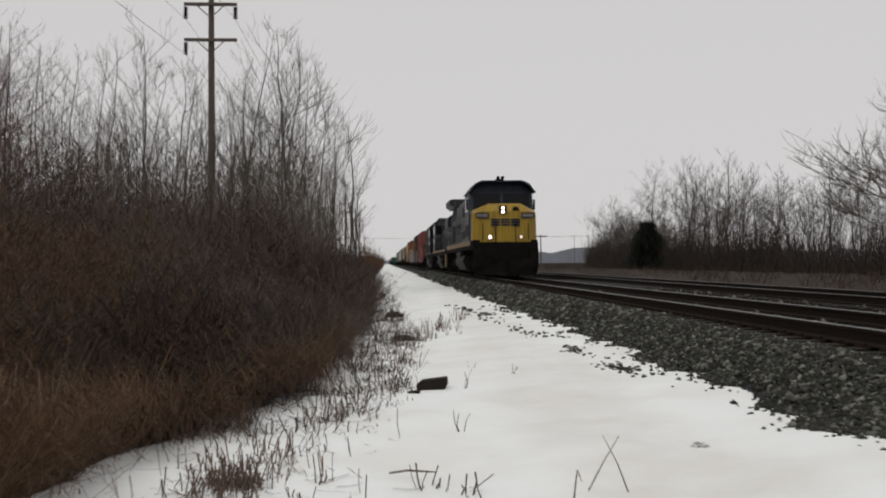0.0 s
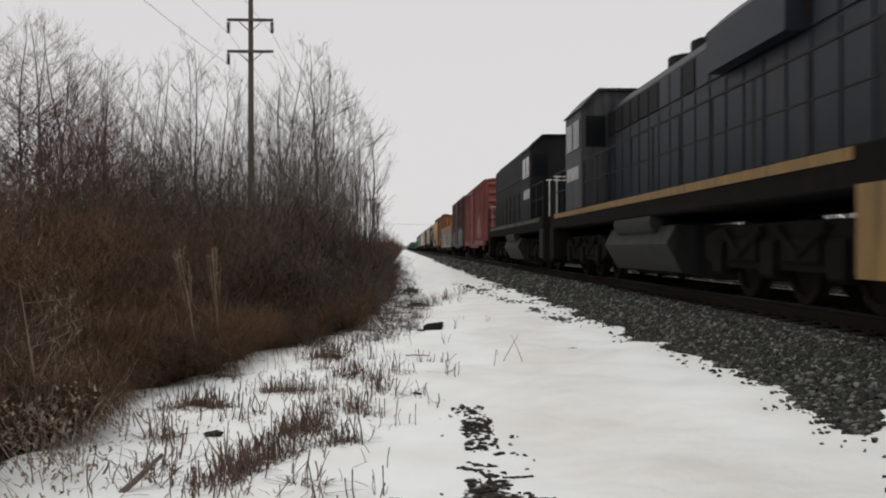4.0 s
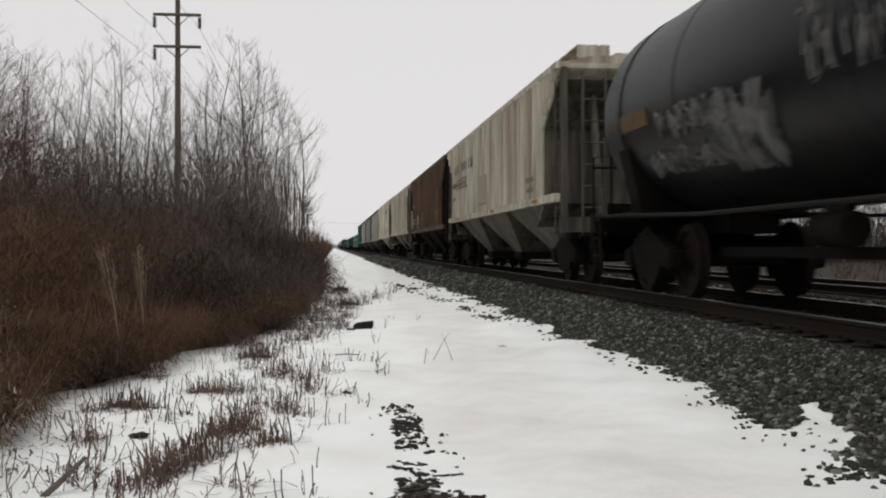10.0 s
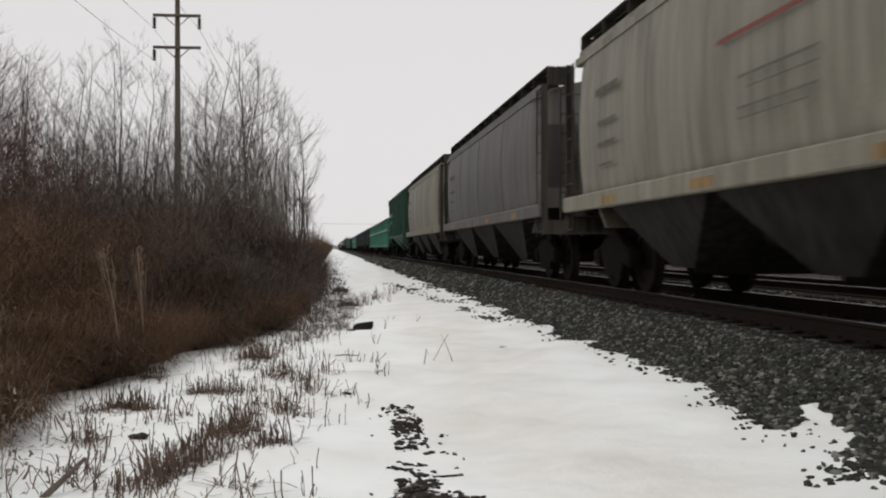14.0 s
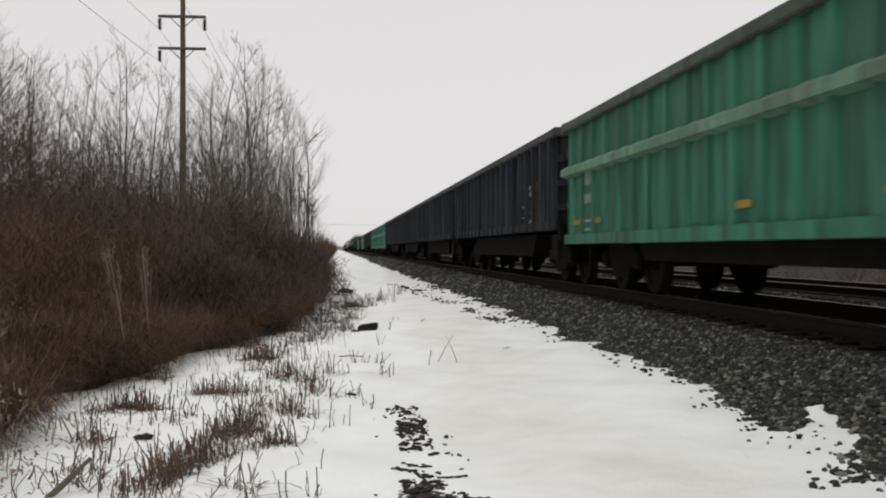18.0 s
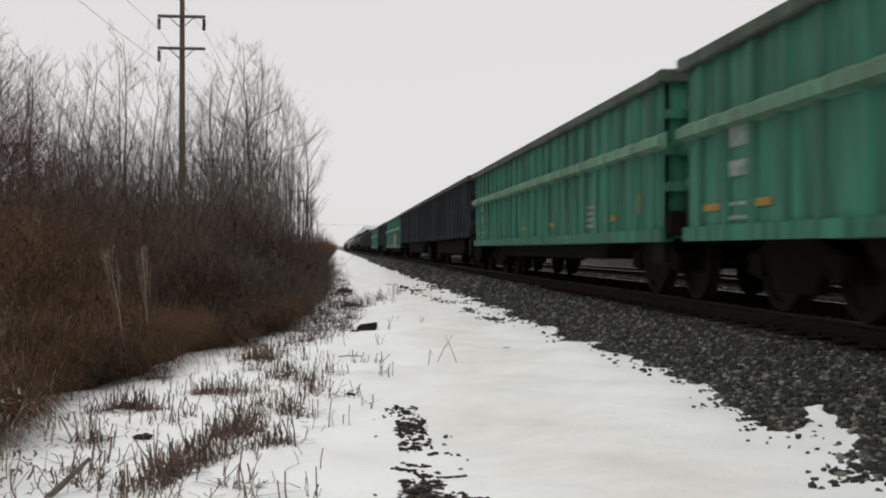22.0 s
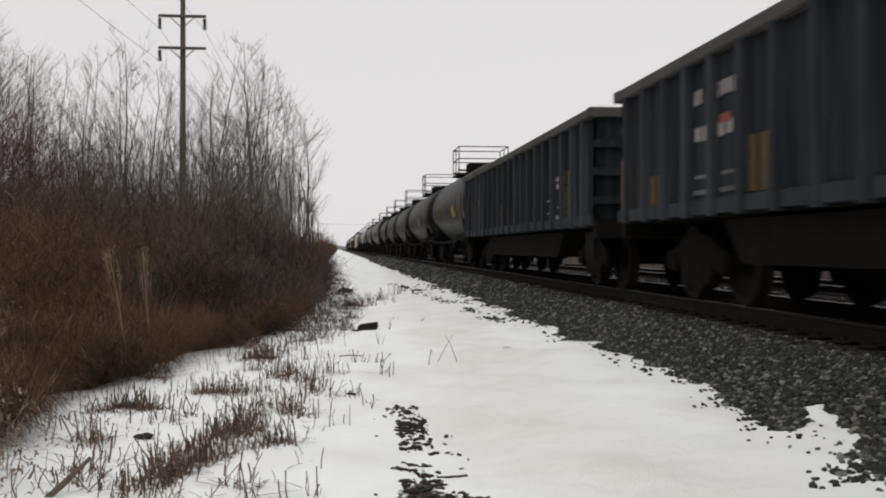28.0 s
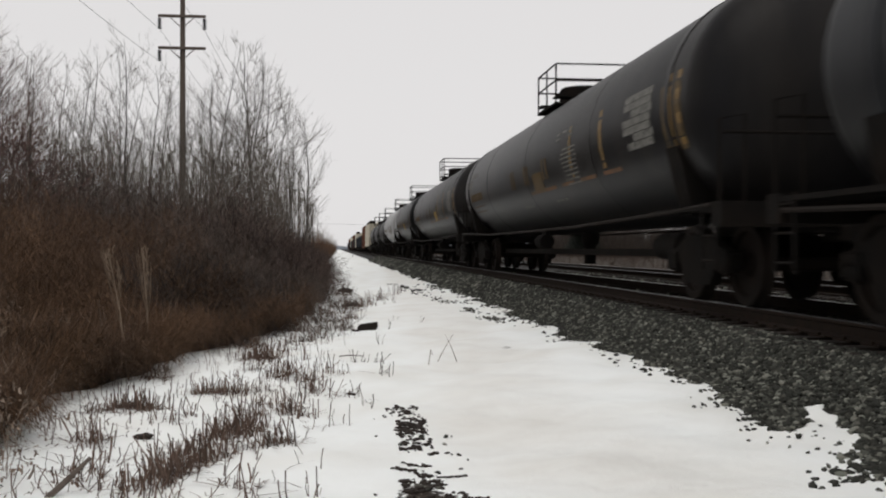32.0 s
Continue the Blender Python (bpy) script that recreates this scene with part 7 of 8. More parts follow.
    for s in (-1, 1):
        for y, w, a, b, m in ((c1 + 0.15, 0.7, 3.0, 3.6, M_SOOT), (c1 + 1.0, 0.7, 3.0, 3.6, M_SOOT), (c1 + 2.2, 0.6, 3.05, 3.55, M_SOOT), (c1 + 0.15, 1.3, 1.9, 2.35, M_SOOT), (c1 + 1.7, 0.55, 1.9, 2.3, M_SOOT), (c1 + 2.4, 0.55, 1.9, 2.3, M_SOOT),
                              (c1 + 0.1, 1.5, 2.45, 2.95, M_LOCOGREY), (c1 + 1.7, 0.6, 2.4, 2.95, M_LOCOGREY), (c1 + 2.4, 0.65, 2.4, 2.95, M_LOCOGREY)):
            part("access_panel", Geo().box(min(s * 1.44, s * 1.465), max(s * 1.44, s * 1.465), y, y + w, a, b), m, car)
    part("blue_skirt", Geo().box(-1.447, 1.447, c1, c1 + 3.2, deck + 0.03, 2.36), M_LOCOBLUE, car, "blue lower band")
    hood = part("hood", Geo().prism([(-1.12, deck), (1.12, deck), (1.12, 4.0), (0.85, 4.3), (-0.85, 4.3), (-1.12, 4.0)], c1, L / 2 - 1.0), M_LOCOGREY, car, "grey hood with rows of doors")
    part("hood_band", Geo().box(-1.127, 1.127, c1 + 0.2, L / 2 - 1.05, deck + 0.02, 2.3), M_LOCOBLUE, hood, "broad blue band")
    r = random.Random(2)
    y = c1 + 3.3
    while y < L / 2 - 5.2:
        w = r.choice((0.55, 0.7, 0.9))
        for s in (-1, 1):
            d = part("hood_door", Geo().box(min(s * 1.12, s * 1.14), max(s * 1.12, s * 1.14), y, y + w - 0.05, 2.34, 3.5), M_LOCOBLUE if r.random() < 0.25 else M_LOCOGREY, hood)
            part("door_seam", Geo().box(min(s * 1.12, s * 1.146), max(s * 1.12, s * 1.146), y + w - 0.05, y + w, 2.34, 3.5), M_SOOT, hood)
            part("door_latch", Geo().box(min(s * 1.14, s * 1.16), max(s * 1.14, s * 1.16), y + w - 0.16, y + w - 0.1, 2.75, 2.95), M_SOOT, d)
            if r.random() < 0.35:
                for k in range(6):
                    part("louvre", Geo().prism([(s * 1.14, 2.5 + 0.1 * k), (s * 1.165, 2.51 + 0.1 * k), (s * 1.14, 2.57 + 0.1 * k)], y + 0.08, y + w - 0.13), M_SOOT, d)
        y += w
    for s in (-1, 1):
        for k in range(5):
            yy = L / 2 - 3.6 + 0.5 * k
            part("intake_screen", Geo().box(min(s * 1.13, s * 1.16), max(s * 1.13, s * 1.16), yy, yy + 0.34, 1.95, 3.0), M_SOOT, hood)
        part("hood_vent", Geo().box(min(s * 1.12, s * 1.15), max(s * 1.12, s * 1.15), L / 2 - 4.4, L / 2 - 1.2, 3.3, 3.95), M_SOOT, hood)
    part("radiator", Geo().prism([(-1.3, 4.05), (-1.56, 4.25), (-1.56, 4.55), (1.56, 4.55), (1.56, 4.25), (1.3, 4.05)], L / 2 - 4.8, L / 2 - 0.9), M_LOCOGREY, hood, "overhanging radiator wings")
    part("radiator_grille", Geo().box(-1.4, 1.4, L / 2 - 4.6, L / 2 - 1.1, 4.55, 4.6), M_SOOT, hood)
    part("exhaust_stack", Geo().box(-0.4, 0.4, -1.5, -0.6, 4.28, 4.6, 0.04), M_SOOT, hood)
    part("bell", Geo(smooth=True).turn([(0.02, 4.42), (0.08, 4.4), (0.1, 4.32), (0.14, 4.28)], 12, "z"), M_STEEL, hood, at=(0, c1 + 4.5, 0))
    part("dynamic_brake_vent", Geo().box(-1.16, 1.16, c1 + 4.6, c1 + 6.6, 3.6, 4.1), M_SOOT, hood)
    part("rear_wall", Geo().box(-1.1, 1.1, L / 2 - 1.0, L / 2 - 0.96, deck, 4.0), M_LOCOYELLOW, hood)
    fuel_tank(car, -2.6, 3.0, M_TANKFUEL)
    loco_gear(car, L, 3, 1.9, 4.05, LOCO3)
    return car


def hood_locomotive(L, name, label, hood_mat, cab_mat, stripe, end_mat, axles, cab_rear, top=4.1, w=0.9):
    """A road switcher; its cab stands near the front or, running backwards, near the rear."""
    car = thing(name, label, "locomotive")
    deck = 1.62
    m = -1 if cab_rear else 1
    part("frame", Geo().box(-1.48, 1.48, -L / 2 + 0.5, L / 2 - 0.5, 1.22, deck, 0.02), M_STEEL, car)
    for s in (-1, 1):
        part("sill_stripe", Geo().box(min(s * 1.48, s * 1.495), max(s * 1.48, s * 1.495), -L / 2 + 1.2, L / 2 - 1.2, 1.48, deck - 0.02), stripe, car, "pale stripe along the sill")
        handrail(car, L, s * 1.45, deck, -L / 2 + 0.7, L / 2 - 0.7, M_TANKFUEL)
        for e in (-1, 1):
            part("corner_steps", Geo().box(min(s * 1.05, s * 1.5), max(s * 1.05, s * 1.5), min(e * (L / 2 - 0.4), e * (L / 2 - 1.1)), max(e * (L / 2 - 0.4), e * (L / 2 - 1.1)), 0.4, 1.25), end_mat if e < 0 else M_STEEL, car)
    # long hood, cab and short hood along the run; m turns the engine round
    a, b = sorted((m * (-L / 2 + 5.4), m * (L / 2 - 1.1)))
    hood = part("long_hood", Geo().prism([(-w, deck), (w, deck), (w, top - 0.35), (w - 0.2, top - 0.12), (0.2 - w, top - 0.12), (-w, top - 0.35)], a, b), hood_mat, car, "long narrow hood with doors and grilles")
    n = int((b - a) / 0.75)
    r = random.Random(axles)
    for k in range(n):
        y = a + 0.1 + k * (b - a - 0.2) / n
        for s in (-1, 1):
            part("hood_door", Geo().box(min(s * w, s * (w + 0.02)), max(s * w, s * (w + 0.02)), y + 0.03, y + 0.68, deck + 0.12, 3.15), hood_mat, hood)
            part("upper_grille" if k % 3 == 0 else "upper_panel", Geo().box(min(s * w, s * (w + 0.03)), max(s * w, s * (w + 0.03)), y + 0.03, y + 0.68, 3.2, top - 0.4), M_SOOT if k % 3 == 0 or k > n * 0.7 else hood_mat, hood)
    for k in range(3):
        y = (a + b) / 2 + (k - 0.2) * 1.5
        f = Geo(smooth=True).turn([(0.62, top - 0.15), (0.62, top + 0.12), (0.05, top + 0.13)], 18, "z")
        f.v = [(u, v + y, w) for u, v, w in f.v]
        part("roof_fan", f, M_SOOT, hood)
    part("blister", Geo().prism([(-1.15, 3.2), (1.15, 3.2), (1.15, top - 0.3), (0.8, top), (-0.8, top), (-1.15, top - 0.3)], a + 2.6, a + 5.6), hood_mat, hood)
    part("end_wall", Geo().box(0.02 - w, w - 0.02, *sorted((m * (L / 2 - 1.1), m * (L / 2 - 1.06))), deck, top - 0.3), end_mat, hood, "bright end wall" if end_mat is M_LOCOYELLOW else "")
    g = Geo()
    y = m * (L / 2 - 1.06)
    for x in (-0.62, 0.62):
        g.box(x - 0.24, x + 0.24, min(y, y + m * 0.03), max(y, y + m * 0.03), 3.38, 3.58)
    part("number_board", g, M_WHITE, hood, "white number board with dark bars")
    g = Geo()
    for x in (-0.62, 0.62):
        for k in range(4):
            g.box(x - 0.2 + 0.11 * k, x - 0.13 + 0.11 * k, min(y + m * 0.03, y + m * 0.034), max(y + m * 0.03, y + m * 0.034), 3.42, 3.54)
    part("number_bars", g, M_BLACK, hood)
    a, b = sorted((m * (-L / 2 + 3.2), m * (-L / 2 + 5.4)))
    cab = part("cab", Geo().prism([(-1.5, deck), (1.5, deck), (1.5, 3.9), (1.1, 4.25), (-1.1, 4.25), (-1.5, 3.9)], a, b), cab_mat, car)
    part("cab_roof", Geo().prism([(-1.56, 3.86), (-1.12, 4.32), (1.12, 4.32), (1.56, 3.86), (1.5, 3.86), (1.08, 4.26), (-1.08, 4.26), (-1.5, 3.86)], a - 0.08, b + 0.08), hood_mat, cab)
    for s in (-1, 1):
        for u in (a + 0.2, a + 1.15):
            part("side_window", Geo().box(min(s * 1.49, s * 1.52), max(s * 1.49, s * 1.52), u, u + 0.8, 3.0, 3.65), M_GLASS, cab)
        for y in (a, b):
            part("end_window", Geo().box(min(s * 0.95, s * 1.4), max(s * 0.95, s * 1.4), y - 0.015, y + 0.015, 3.0, 3.7), M_GLASS, cab)
    a, b = sorted((m * (-L / 2 + 1.3), m * (-L / 2 + 3.2)))
    part("short_hood", Geo().box(-0.9, 0.9, a, b, deck, 3.0, 0.08), hood_mat, car)
    bars(cab, -1.504, [(sorted((m * (-L / 2 + 3.4), m * (-L / 2 + 5.0)))[0], sorted((m * (-L / 2 + 3.4), m * (-L / 2 + 5.0)))[1], 2.3, 2.6)], M_WHITE, "road_number", "pale number bars")
    for e in (-1, 1):
        part("pilot", Geo().box(-1.45, 1.45, min(e * (L / 2 - 0.35), e * (L / 2 - 0.6)), max(e * (L / 2 - 0.35), e * (L / 2 - 0.6)), 0.3, 1.3), M_STEEL, car)
        g = Geo()
        for x in (-1.3, -0.5, 0.5, 1.3):
            g.tube([(x, e * (L / 2 - 0.4), deck), (x, e * (L / 2 - 0.4), deck + 1.05)], 0.018, 5)
        g.tube([(-1.4, e * (L / 2 - 0.4), deck + 1.05), (1.4, e * (L / 2 - 0.4), deck + 1.05)], 0.02, 5)
        part("end_rail", g, M_LOCOSTRIPE if e < 0 and end_mat is M_LOCOYELLOW else M_WHITE, car)
    fuel_tank(car, -2.4, 2.4, M_TANKFUEL)
    if axles == 3:
        loco_gear(car, L, 3, 1.9, 4.0, LOCO3)
    else:
        loco_gear(car, L, 2, 2.7, 3.3, LOCO2)
    return car


# ---- the make-up of the train: each car's rear wall, metres behind the camera's line at the start ----
CARS = []


def couple(car, L, rear):
    car.location = (TRACK, rear - L / 2, RAIL)
    CARS.append((car, rear - L / 2, L))
    return car


couple(lead_locomotive(21.3), 21.3, 99.3)
couple(hood_locomotive(20.4, "second_locomotive", "dark blue and grey six-axle diesel running hood first with yellow end", M_NAVY, M_LOCOGREY, M_LOCOSTRIPE, M_LOCOSTRIPE, 3, True), 20.4, 120.0)
couple(hood_locomotive(19.4, "third_locomotive", "sooty black diesel locomotive with a pale sill stripe", M_SOOT, M_SOOT, M_CAGE, M_SOOT, 3, False, 4.5, 1.2), 19.4, 140.0)

car = couple(boxcar(15.7, M_RED, "boxcar", "faded red ribbed boxcar with a plain sliding door", "boxcars", door_y=0.9, door_w=3.1), 15.7, 157.4)
spray_mass(car, -1.523, -5.3, -2.6, 1.25, 2.6, [M_FADEWHITE, M_FADEWHITE], 41, 150, True)
spray_mass(car, -1.523, -4.9, -3.6, 1.5, 2.5, [M_FADEWHITE, M_FADERED], 42, 60, True)
bars(car, -1.577, [(-0.4 + 0.24 * k, -0.4 + 0.24 * k + 0.10, 1.95 + 0.05 * (k % 3), 2.2 + 0.04 * (k % 2)) for k in range(9)], M_FADERED, "graffiti", "faint pale scrawl")
car = couple(boxcar(15.9, M_MAROON, "boxcar", "dark maroon ribbed boxcar covered in spray paint", "boxcars", top=4.2, door_y=0.5, door_w=2.6, door_mat=M_DUSTY, bands=13), 15.9, 174.8)
panel(car, -1.523, -7.4, -1.1, 1.02, 2.0, M_GREENP, "painted_panel", "mint-green spray-painted panel")
scrawl(car, -1.541, -6.8, -1.6, 1.2, 2.2, [M_GREENP, M_SPRAYTEAL], 4, 8)
spray_mass(car, -1.531, -7.3, -1.5, 1.05, 2.05, [M_SPRAYBLUE, M_GREENP, M_SPRAYTEAL], 14, 420)
panel(car, -1.523, 2.0, 7.3, 1.0, 1.5, M_SPRAYBLUE, "painted_panel", "blotted blue spray-painted ground")
spray_mass(car, -1.531, 1.9, 7.4, 1.05, 2.25, [M_SPRAYBLUE, M_SPRAYTEAL, M_SPRAYTEAL, M_SPRAYPINK, M_SPRAYPINK], 15, 1300)
spray_mass(car, -1.561, 1.2, 2.6, 1.0, 1.5, [M_DUSTY, M_SPRAYPINK, M_REDMARK], 16, 120)
bars(car, -1.53, [(2.0, 3.0, z, z + 0.09) for z in (2.3, 2.55, 2.8, 3.05, 3.3, 3.55)] + [(6.0, 6.8, 2.4, 2.55), (6.0, 6.8, 2.75, 2.9)], M_DUSTY)
panel(car, -1.53, 4.6, 5.4, 2.9, 3.6, M_DUSTY, "marking", "brown repaint patch")
panel(car, -1.531, -7.5, 7.3, 0.88, 1.0, M_SPRAYBLUE, "painted_sill", "blue-grey painted sill")
panel(car, -1.536, -7.2, -6.4, 1.25, 1.6, M_RUSTY, "marking", "orange patch")
car = couple(gondola(20.9, M_PUTTY, M_PUTTY, "long_gondola", "long dirty putty-grey gondola with a tan top rail", "gondolas", top=2.58, low=0.86, ribs=34, chord=M_TAN, feet=0.0), 20.9, 197.1)
bars(car, -1.535, [(-7.5, -6.9, 1.5, 1.6), (7.2, 8.2, 1.55, 1.7), (7.2, 7.7, 1.15, 1.22)], M_DUSTY)
for y in (-6.4, -5.75, -5.1, -4.5, 3.9):
    panel(car, -1.522, y, y + 0.42, 1.72, 2.32, M_PALETAN, "marking", "faded tan repaint patch")
for y0, y1, z0, z1 in ((7.45, 8.05, 1.62, 2.15), (5.35, 6.3, 1.55, 1.88), (5.95, 6.6, 2.1, 2.3), (6.75, 7.2, 2.12, 2.32), (6.5, 6.85, 1.2, 1.66), (4.3, 4.8, 1.75, 2.2), (1.2, 1.9, 1.4, 1.9)):
    panel(car, -1.522, y0, y1, z0, z1, M_PALETAN, "marking", "faded tan repaint patch")
panel(car, -1.522, 8.9, 9.25, 1.75, 1.95, M_DUSTY, "marking", "small red-brown patch")
panel(car, -1.522, 9.5, 9.8, 1.1, 1.35, M_STENCIL, "notice_board", "pale data panel")
bars(car, -1.529, [(5.4, 6.2, 1.46, 1.50), (5.4, 6.2, 1.36, 1.39)], M_GREYINK)
panel(car, -1.522, -3.4, -2.4, 1.3, 2.1, M_PALETAN, "marking", "tan repaint patch")
panel(car, -1.535, -9.9, -9.2, 1.8, 2.2, M_TAN, "marking", "tan repaint patch")
car = couple(round_hopper(13.4, M_OXIDE, "covered_hopper", "rust-brown covered hopper with orange rusty ends", "hoppers", top=4.0, bulge=0.04, walk_up=0.14, bay_mat=M_BAYDARK, walk_mat=M_OLIVE), 13.4, 211.6)
for s in (-1, 1):
    part("rusty_end", Geo().box(-1.38, 1.38, min(s * 5.96, s * 6.0), max(s * 5.96, s * 6.0), 1.5, 4.05), M_RUSTY, car, "orange rusted end wall")
panel(car, -1.44, -5.9, -4.6, 1.45, 3.95, M_OLIVE, "corner_sheet", "olive-brown rusted corner sheet")
panel(car, -1.44, 5.4, 5.9, 1.45, 3.95, M_OLIVE, "corner_sheet", "olive-brown rusted corner sheet")
spray_mass(car, -1.442, -5.8, -3.9, 1.5, 4.2, [M_OLIVE, M_OCHRE, M_OLIVE], 51, 130, True)
spray_mass(car, -1.455, -3.7, -2.7, 1.55, 2.3, [M_GREYPINK, M_OXIDE, M_GREYPINK], 52, 90, True)
spray_mass(car, -1.455, -1.5, 0.2, 1.55, 2.35, [M_GREYPINK, M_DUSTY, M_GREYPINK], 53, 120, True)
spray_mass(car, -1.455, 0.4, 3.8, 1.55, 2.3, [M_DUSTY, M_OLIVE, M_MAROON], 54, 220, True)
for y in (-1.85, -1.62, 0.25, 0.5):
    spray_mass(car, -1.458, y - 0.05, y + 0.05, 1.6, 2.3, [M_OCHRE], 55 + int(9 * y), 16, True)
bars(car, -1.452, [(-1.2, 1.6, 2.75, 3.0)], M_DUSTY)
panel(car, -1.456, -2.6, -2.0, 1.75, 2.1, M_BLACK, "notice_board", "small dark notice panel")
bars(car, -1.462, [(-2.6, -2.0, 1.75, 1.8), (-2.6, -2.0, 2.05, 2.1)], M_WHITE)
car = couple(round_hopper(15.6, M_YELLOW, "covered_hopper", "faded yellow round-sided covered hopper with graffiti", "hoppers", top=3.88, bulge=0.12, bay_mat=M_BAYDARK, round_end=0.08), 15.6, 228.3)
scrawl(car, -1.545, -5.2, -2.6, 1.3, 2.05, [M_BLUEP, M_WHITEP, M_BLUEP], 7, 22)
for k, (y, w) in enumerate(((-2.6, 0.07), (-3.0, 0.07), (-3.35, 0.13), (-3.75, 0.13), (-4.2, 0.12), (-4.55, 0.13), (-5.0, 0.12))):
    panel(car, -1.55, y - w, y, 2.08, 2.75 + 0.02 * k, M_BLACK, "graffiti", "tall black spray-paint stroke")
for z in (2.09, 2.68):
    panel(car, -1.551, -3.07, -2.6, z, z + 0.07, M_BLACK, "graffiti", "short black spray-paint stroke")
scrawl(car, -1.54, -1.8, 1.5, 1.32, 1.8, [M_DUSTY, M_BLACK], 8, 22)
panel(car, -1.538, 3.2, 5.6, 1.38, 1.95, M_DGREY, "marking", "dark grey repaint patch")
panel(car, -1.541, 3.3, 4.4, 1.9, 2.15, M_BLACK, "marking", "black repaint patch")
panel(car, -1.545, 3.6, 4.0, 2.85, 3.3, M_LOCOBLUE, "emblem", "blue emblem block")
bars(car, -1.545, [(3.6, 4.3, 2.35, 2.6)], M_BLACK)
scrawl(car, -1.525, -6.5, 2.0, 1.1, 1.36, [M_DUSTY, M_WHITEP, M_BLUEP, M_BLACK], 31, 18)
car = couple(tank_car(16.0, M_TANKBLACK, "tank_car", "black tank car with pale spray-paint marks", "tank cars"), 16.0, 245.4)
tank_scrawl(car, 1.5, 2.62, 2.7, 5.4, 1.62, 1.95, M_SMEAR, 9, 130)
tank_scrawl(car, 1.5, 2.62, 2.2, 4.6, 2.0, 2.4, M_SMEAR, 12, 110)
tank_scrawl(car, 1.5, 2.62, 1.5, 2.9, 1.5, 2.35, M_SMEAR, 13, 120)
tank_scrawl(car, 1.5, 2.62, -3.5, 0.6, 2.1, 3.0, M_SMEAR, 10, 90)
tank_patch(car, 1.5, 2.62, 5.0, 6.4, -13, -4, M_GOLD, "placard", "yellow lettered panel")


def hopper_marks(car, L, seed, ink):
    r = random.Random(seed)
    x = -1.485
    bars(car, x - 0.101, ([(-L / 2 + 1.9, -L / 2 + 4.6, 3.2, 3.4)] if seed == 4 else []) + ([(-L / 2 + 2.2, -L / 2 + 3.4, 2.75, 2.9)] if seed == 4 else []) + [(-L / 2 + 2.2, -L / 2 + 3.0, 2.0, 2.1), (-L / 2 + 2.2, -L / 2 + 2.9, 1.8, 1.88)], ink)
    bars(car, x - 0.101, [(L / 2 - 3.2, L / 2 - 2.2, 2.6, 2.75), (L / 2 - 3.0, L / 2 - 2.2, 2.2, 2.3)], ink)
    bars(car, x - 0.101, [(0.0, 0.8, 1.9, 2.0), (0.0, 0.8, 2.1, 2.2)], ink)


for mat, name, label, rear, ink, k in (
        (M_SAGE, "covered_hopper", "weathered cream ribbed covered hopper with three funnels", 265.1, M_INK, 1),
        (M_BROWN, "covered_hopper", "rusty dark brown ribbed covered hopper", 282.2, M_OLIVE, 2),
        (M_SAGE, "covered_hopper", "rust-streaked cream ribbed covered hopper", 301.0, M_INK, 3),
        (M_CREAM, "covered_hopper", "pale cream ribbed covered hopper with dark patches", 320.4, M_INK, 4)):
    L = (17.9, 16.4, 16.9, 17.9)[k - 1]
    low = (1.64, 1.5, 1.56, 1.53)[k - 1]
    car = couple(ribbed_hopper(L, mat, name, label, "hoppers", top=4.02 if k != 4 else 4.1, low=low, bay_mat=M_STEEL if k == 2 else M_BAYLIGHT if k == 4 else None, cage=M_STEEL if k == 2 else None, post_mat=M_BROWNRIB if k == 2 else None), L, rear)
    hopper_marks(car, L, k, ink)
    for y in (-L / 2 + 2.0, -1.5, L / 2 - 3.4):
        panel(car, -1.542, y, y + 0.5 + 0.1 * k, low - 0.08, low - 0.01, M_RUSTY, "reflector", "rusty orange patch on the sill")
    if k == 1:
        y = L / 2 - 2.6
        bars(car, -1.586, [(y - 0.55 * n - 0.26, y - 0.55 * n, 3.02, 3.3) for n in range(8)], M_INK)
        bars(car, -1.587, [(y - 3.2, y - 0.4, 2.78, 2.81), (y - 3.2, y - 0.4, 2.52, 2.55)], M_INK)
        bars(car, -1.587, [(y - 0.42 * n - 0.75, y - 0.42 * n - 0.5, 2.6, 2.73) for n in range(6)], M_INK)
        panel(car, -1.586, -0.6, 0.9, 1.85, 2.6, M_PATCH, "marking", "pinkish tan repaint patch")
    if k == 2:
        for y0, y1, z0, z1 in ((6.0, 7.0, 1.72, 2.5), (5.35, 5.85, 1.72, 2.1), (2.5, 3.45, 1.76, 2.2)):
            panel(car, -1.584, y0, y1, z0, z1, M_FADEPATCH, "marking", "faded grey stencilled panel")
            panel(car, -1.586, y0 + 0.1, y1 - 0.1, 1.58, 1.69, M_OCHRE, "reflector", "worn yellow patch")
        bars(car, -1.586, [(4.0, 5.1, 1.78, 1.86), (4.0, 5.1, 1.95, 2.05)], M_FADEPATCH)
    if k == 4:
        panel(car, -1.586, -4.95, -4.4, 1.65, 2.02, M_INK, "marking", "dark brown repaint patch")
        panel(car, -1.586, -3.6, -3.2, 1.75, 2.2, M_GREY, "marking", "grey repaint patch")
        panel(car, -1.586, 5.4, 5.9, 1.75, 3.9, M_GREY, "marking", "grey upright panel")
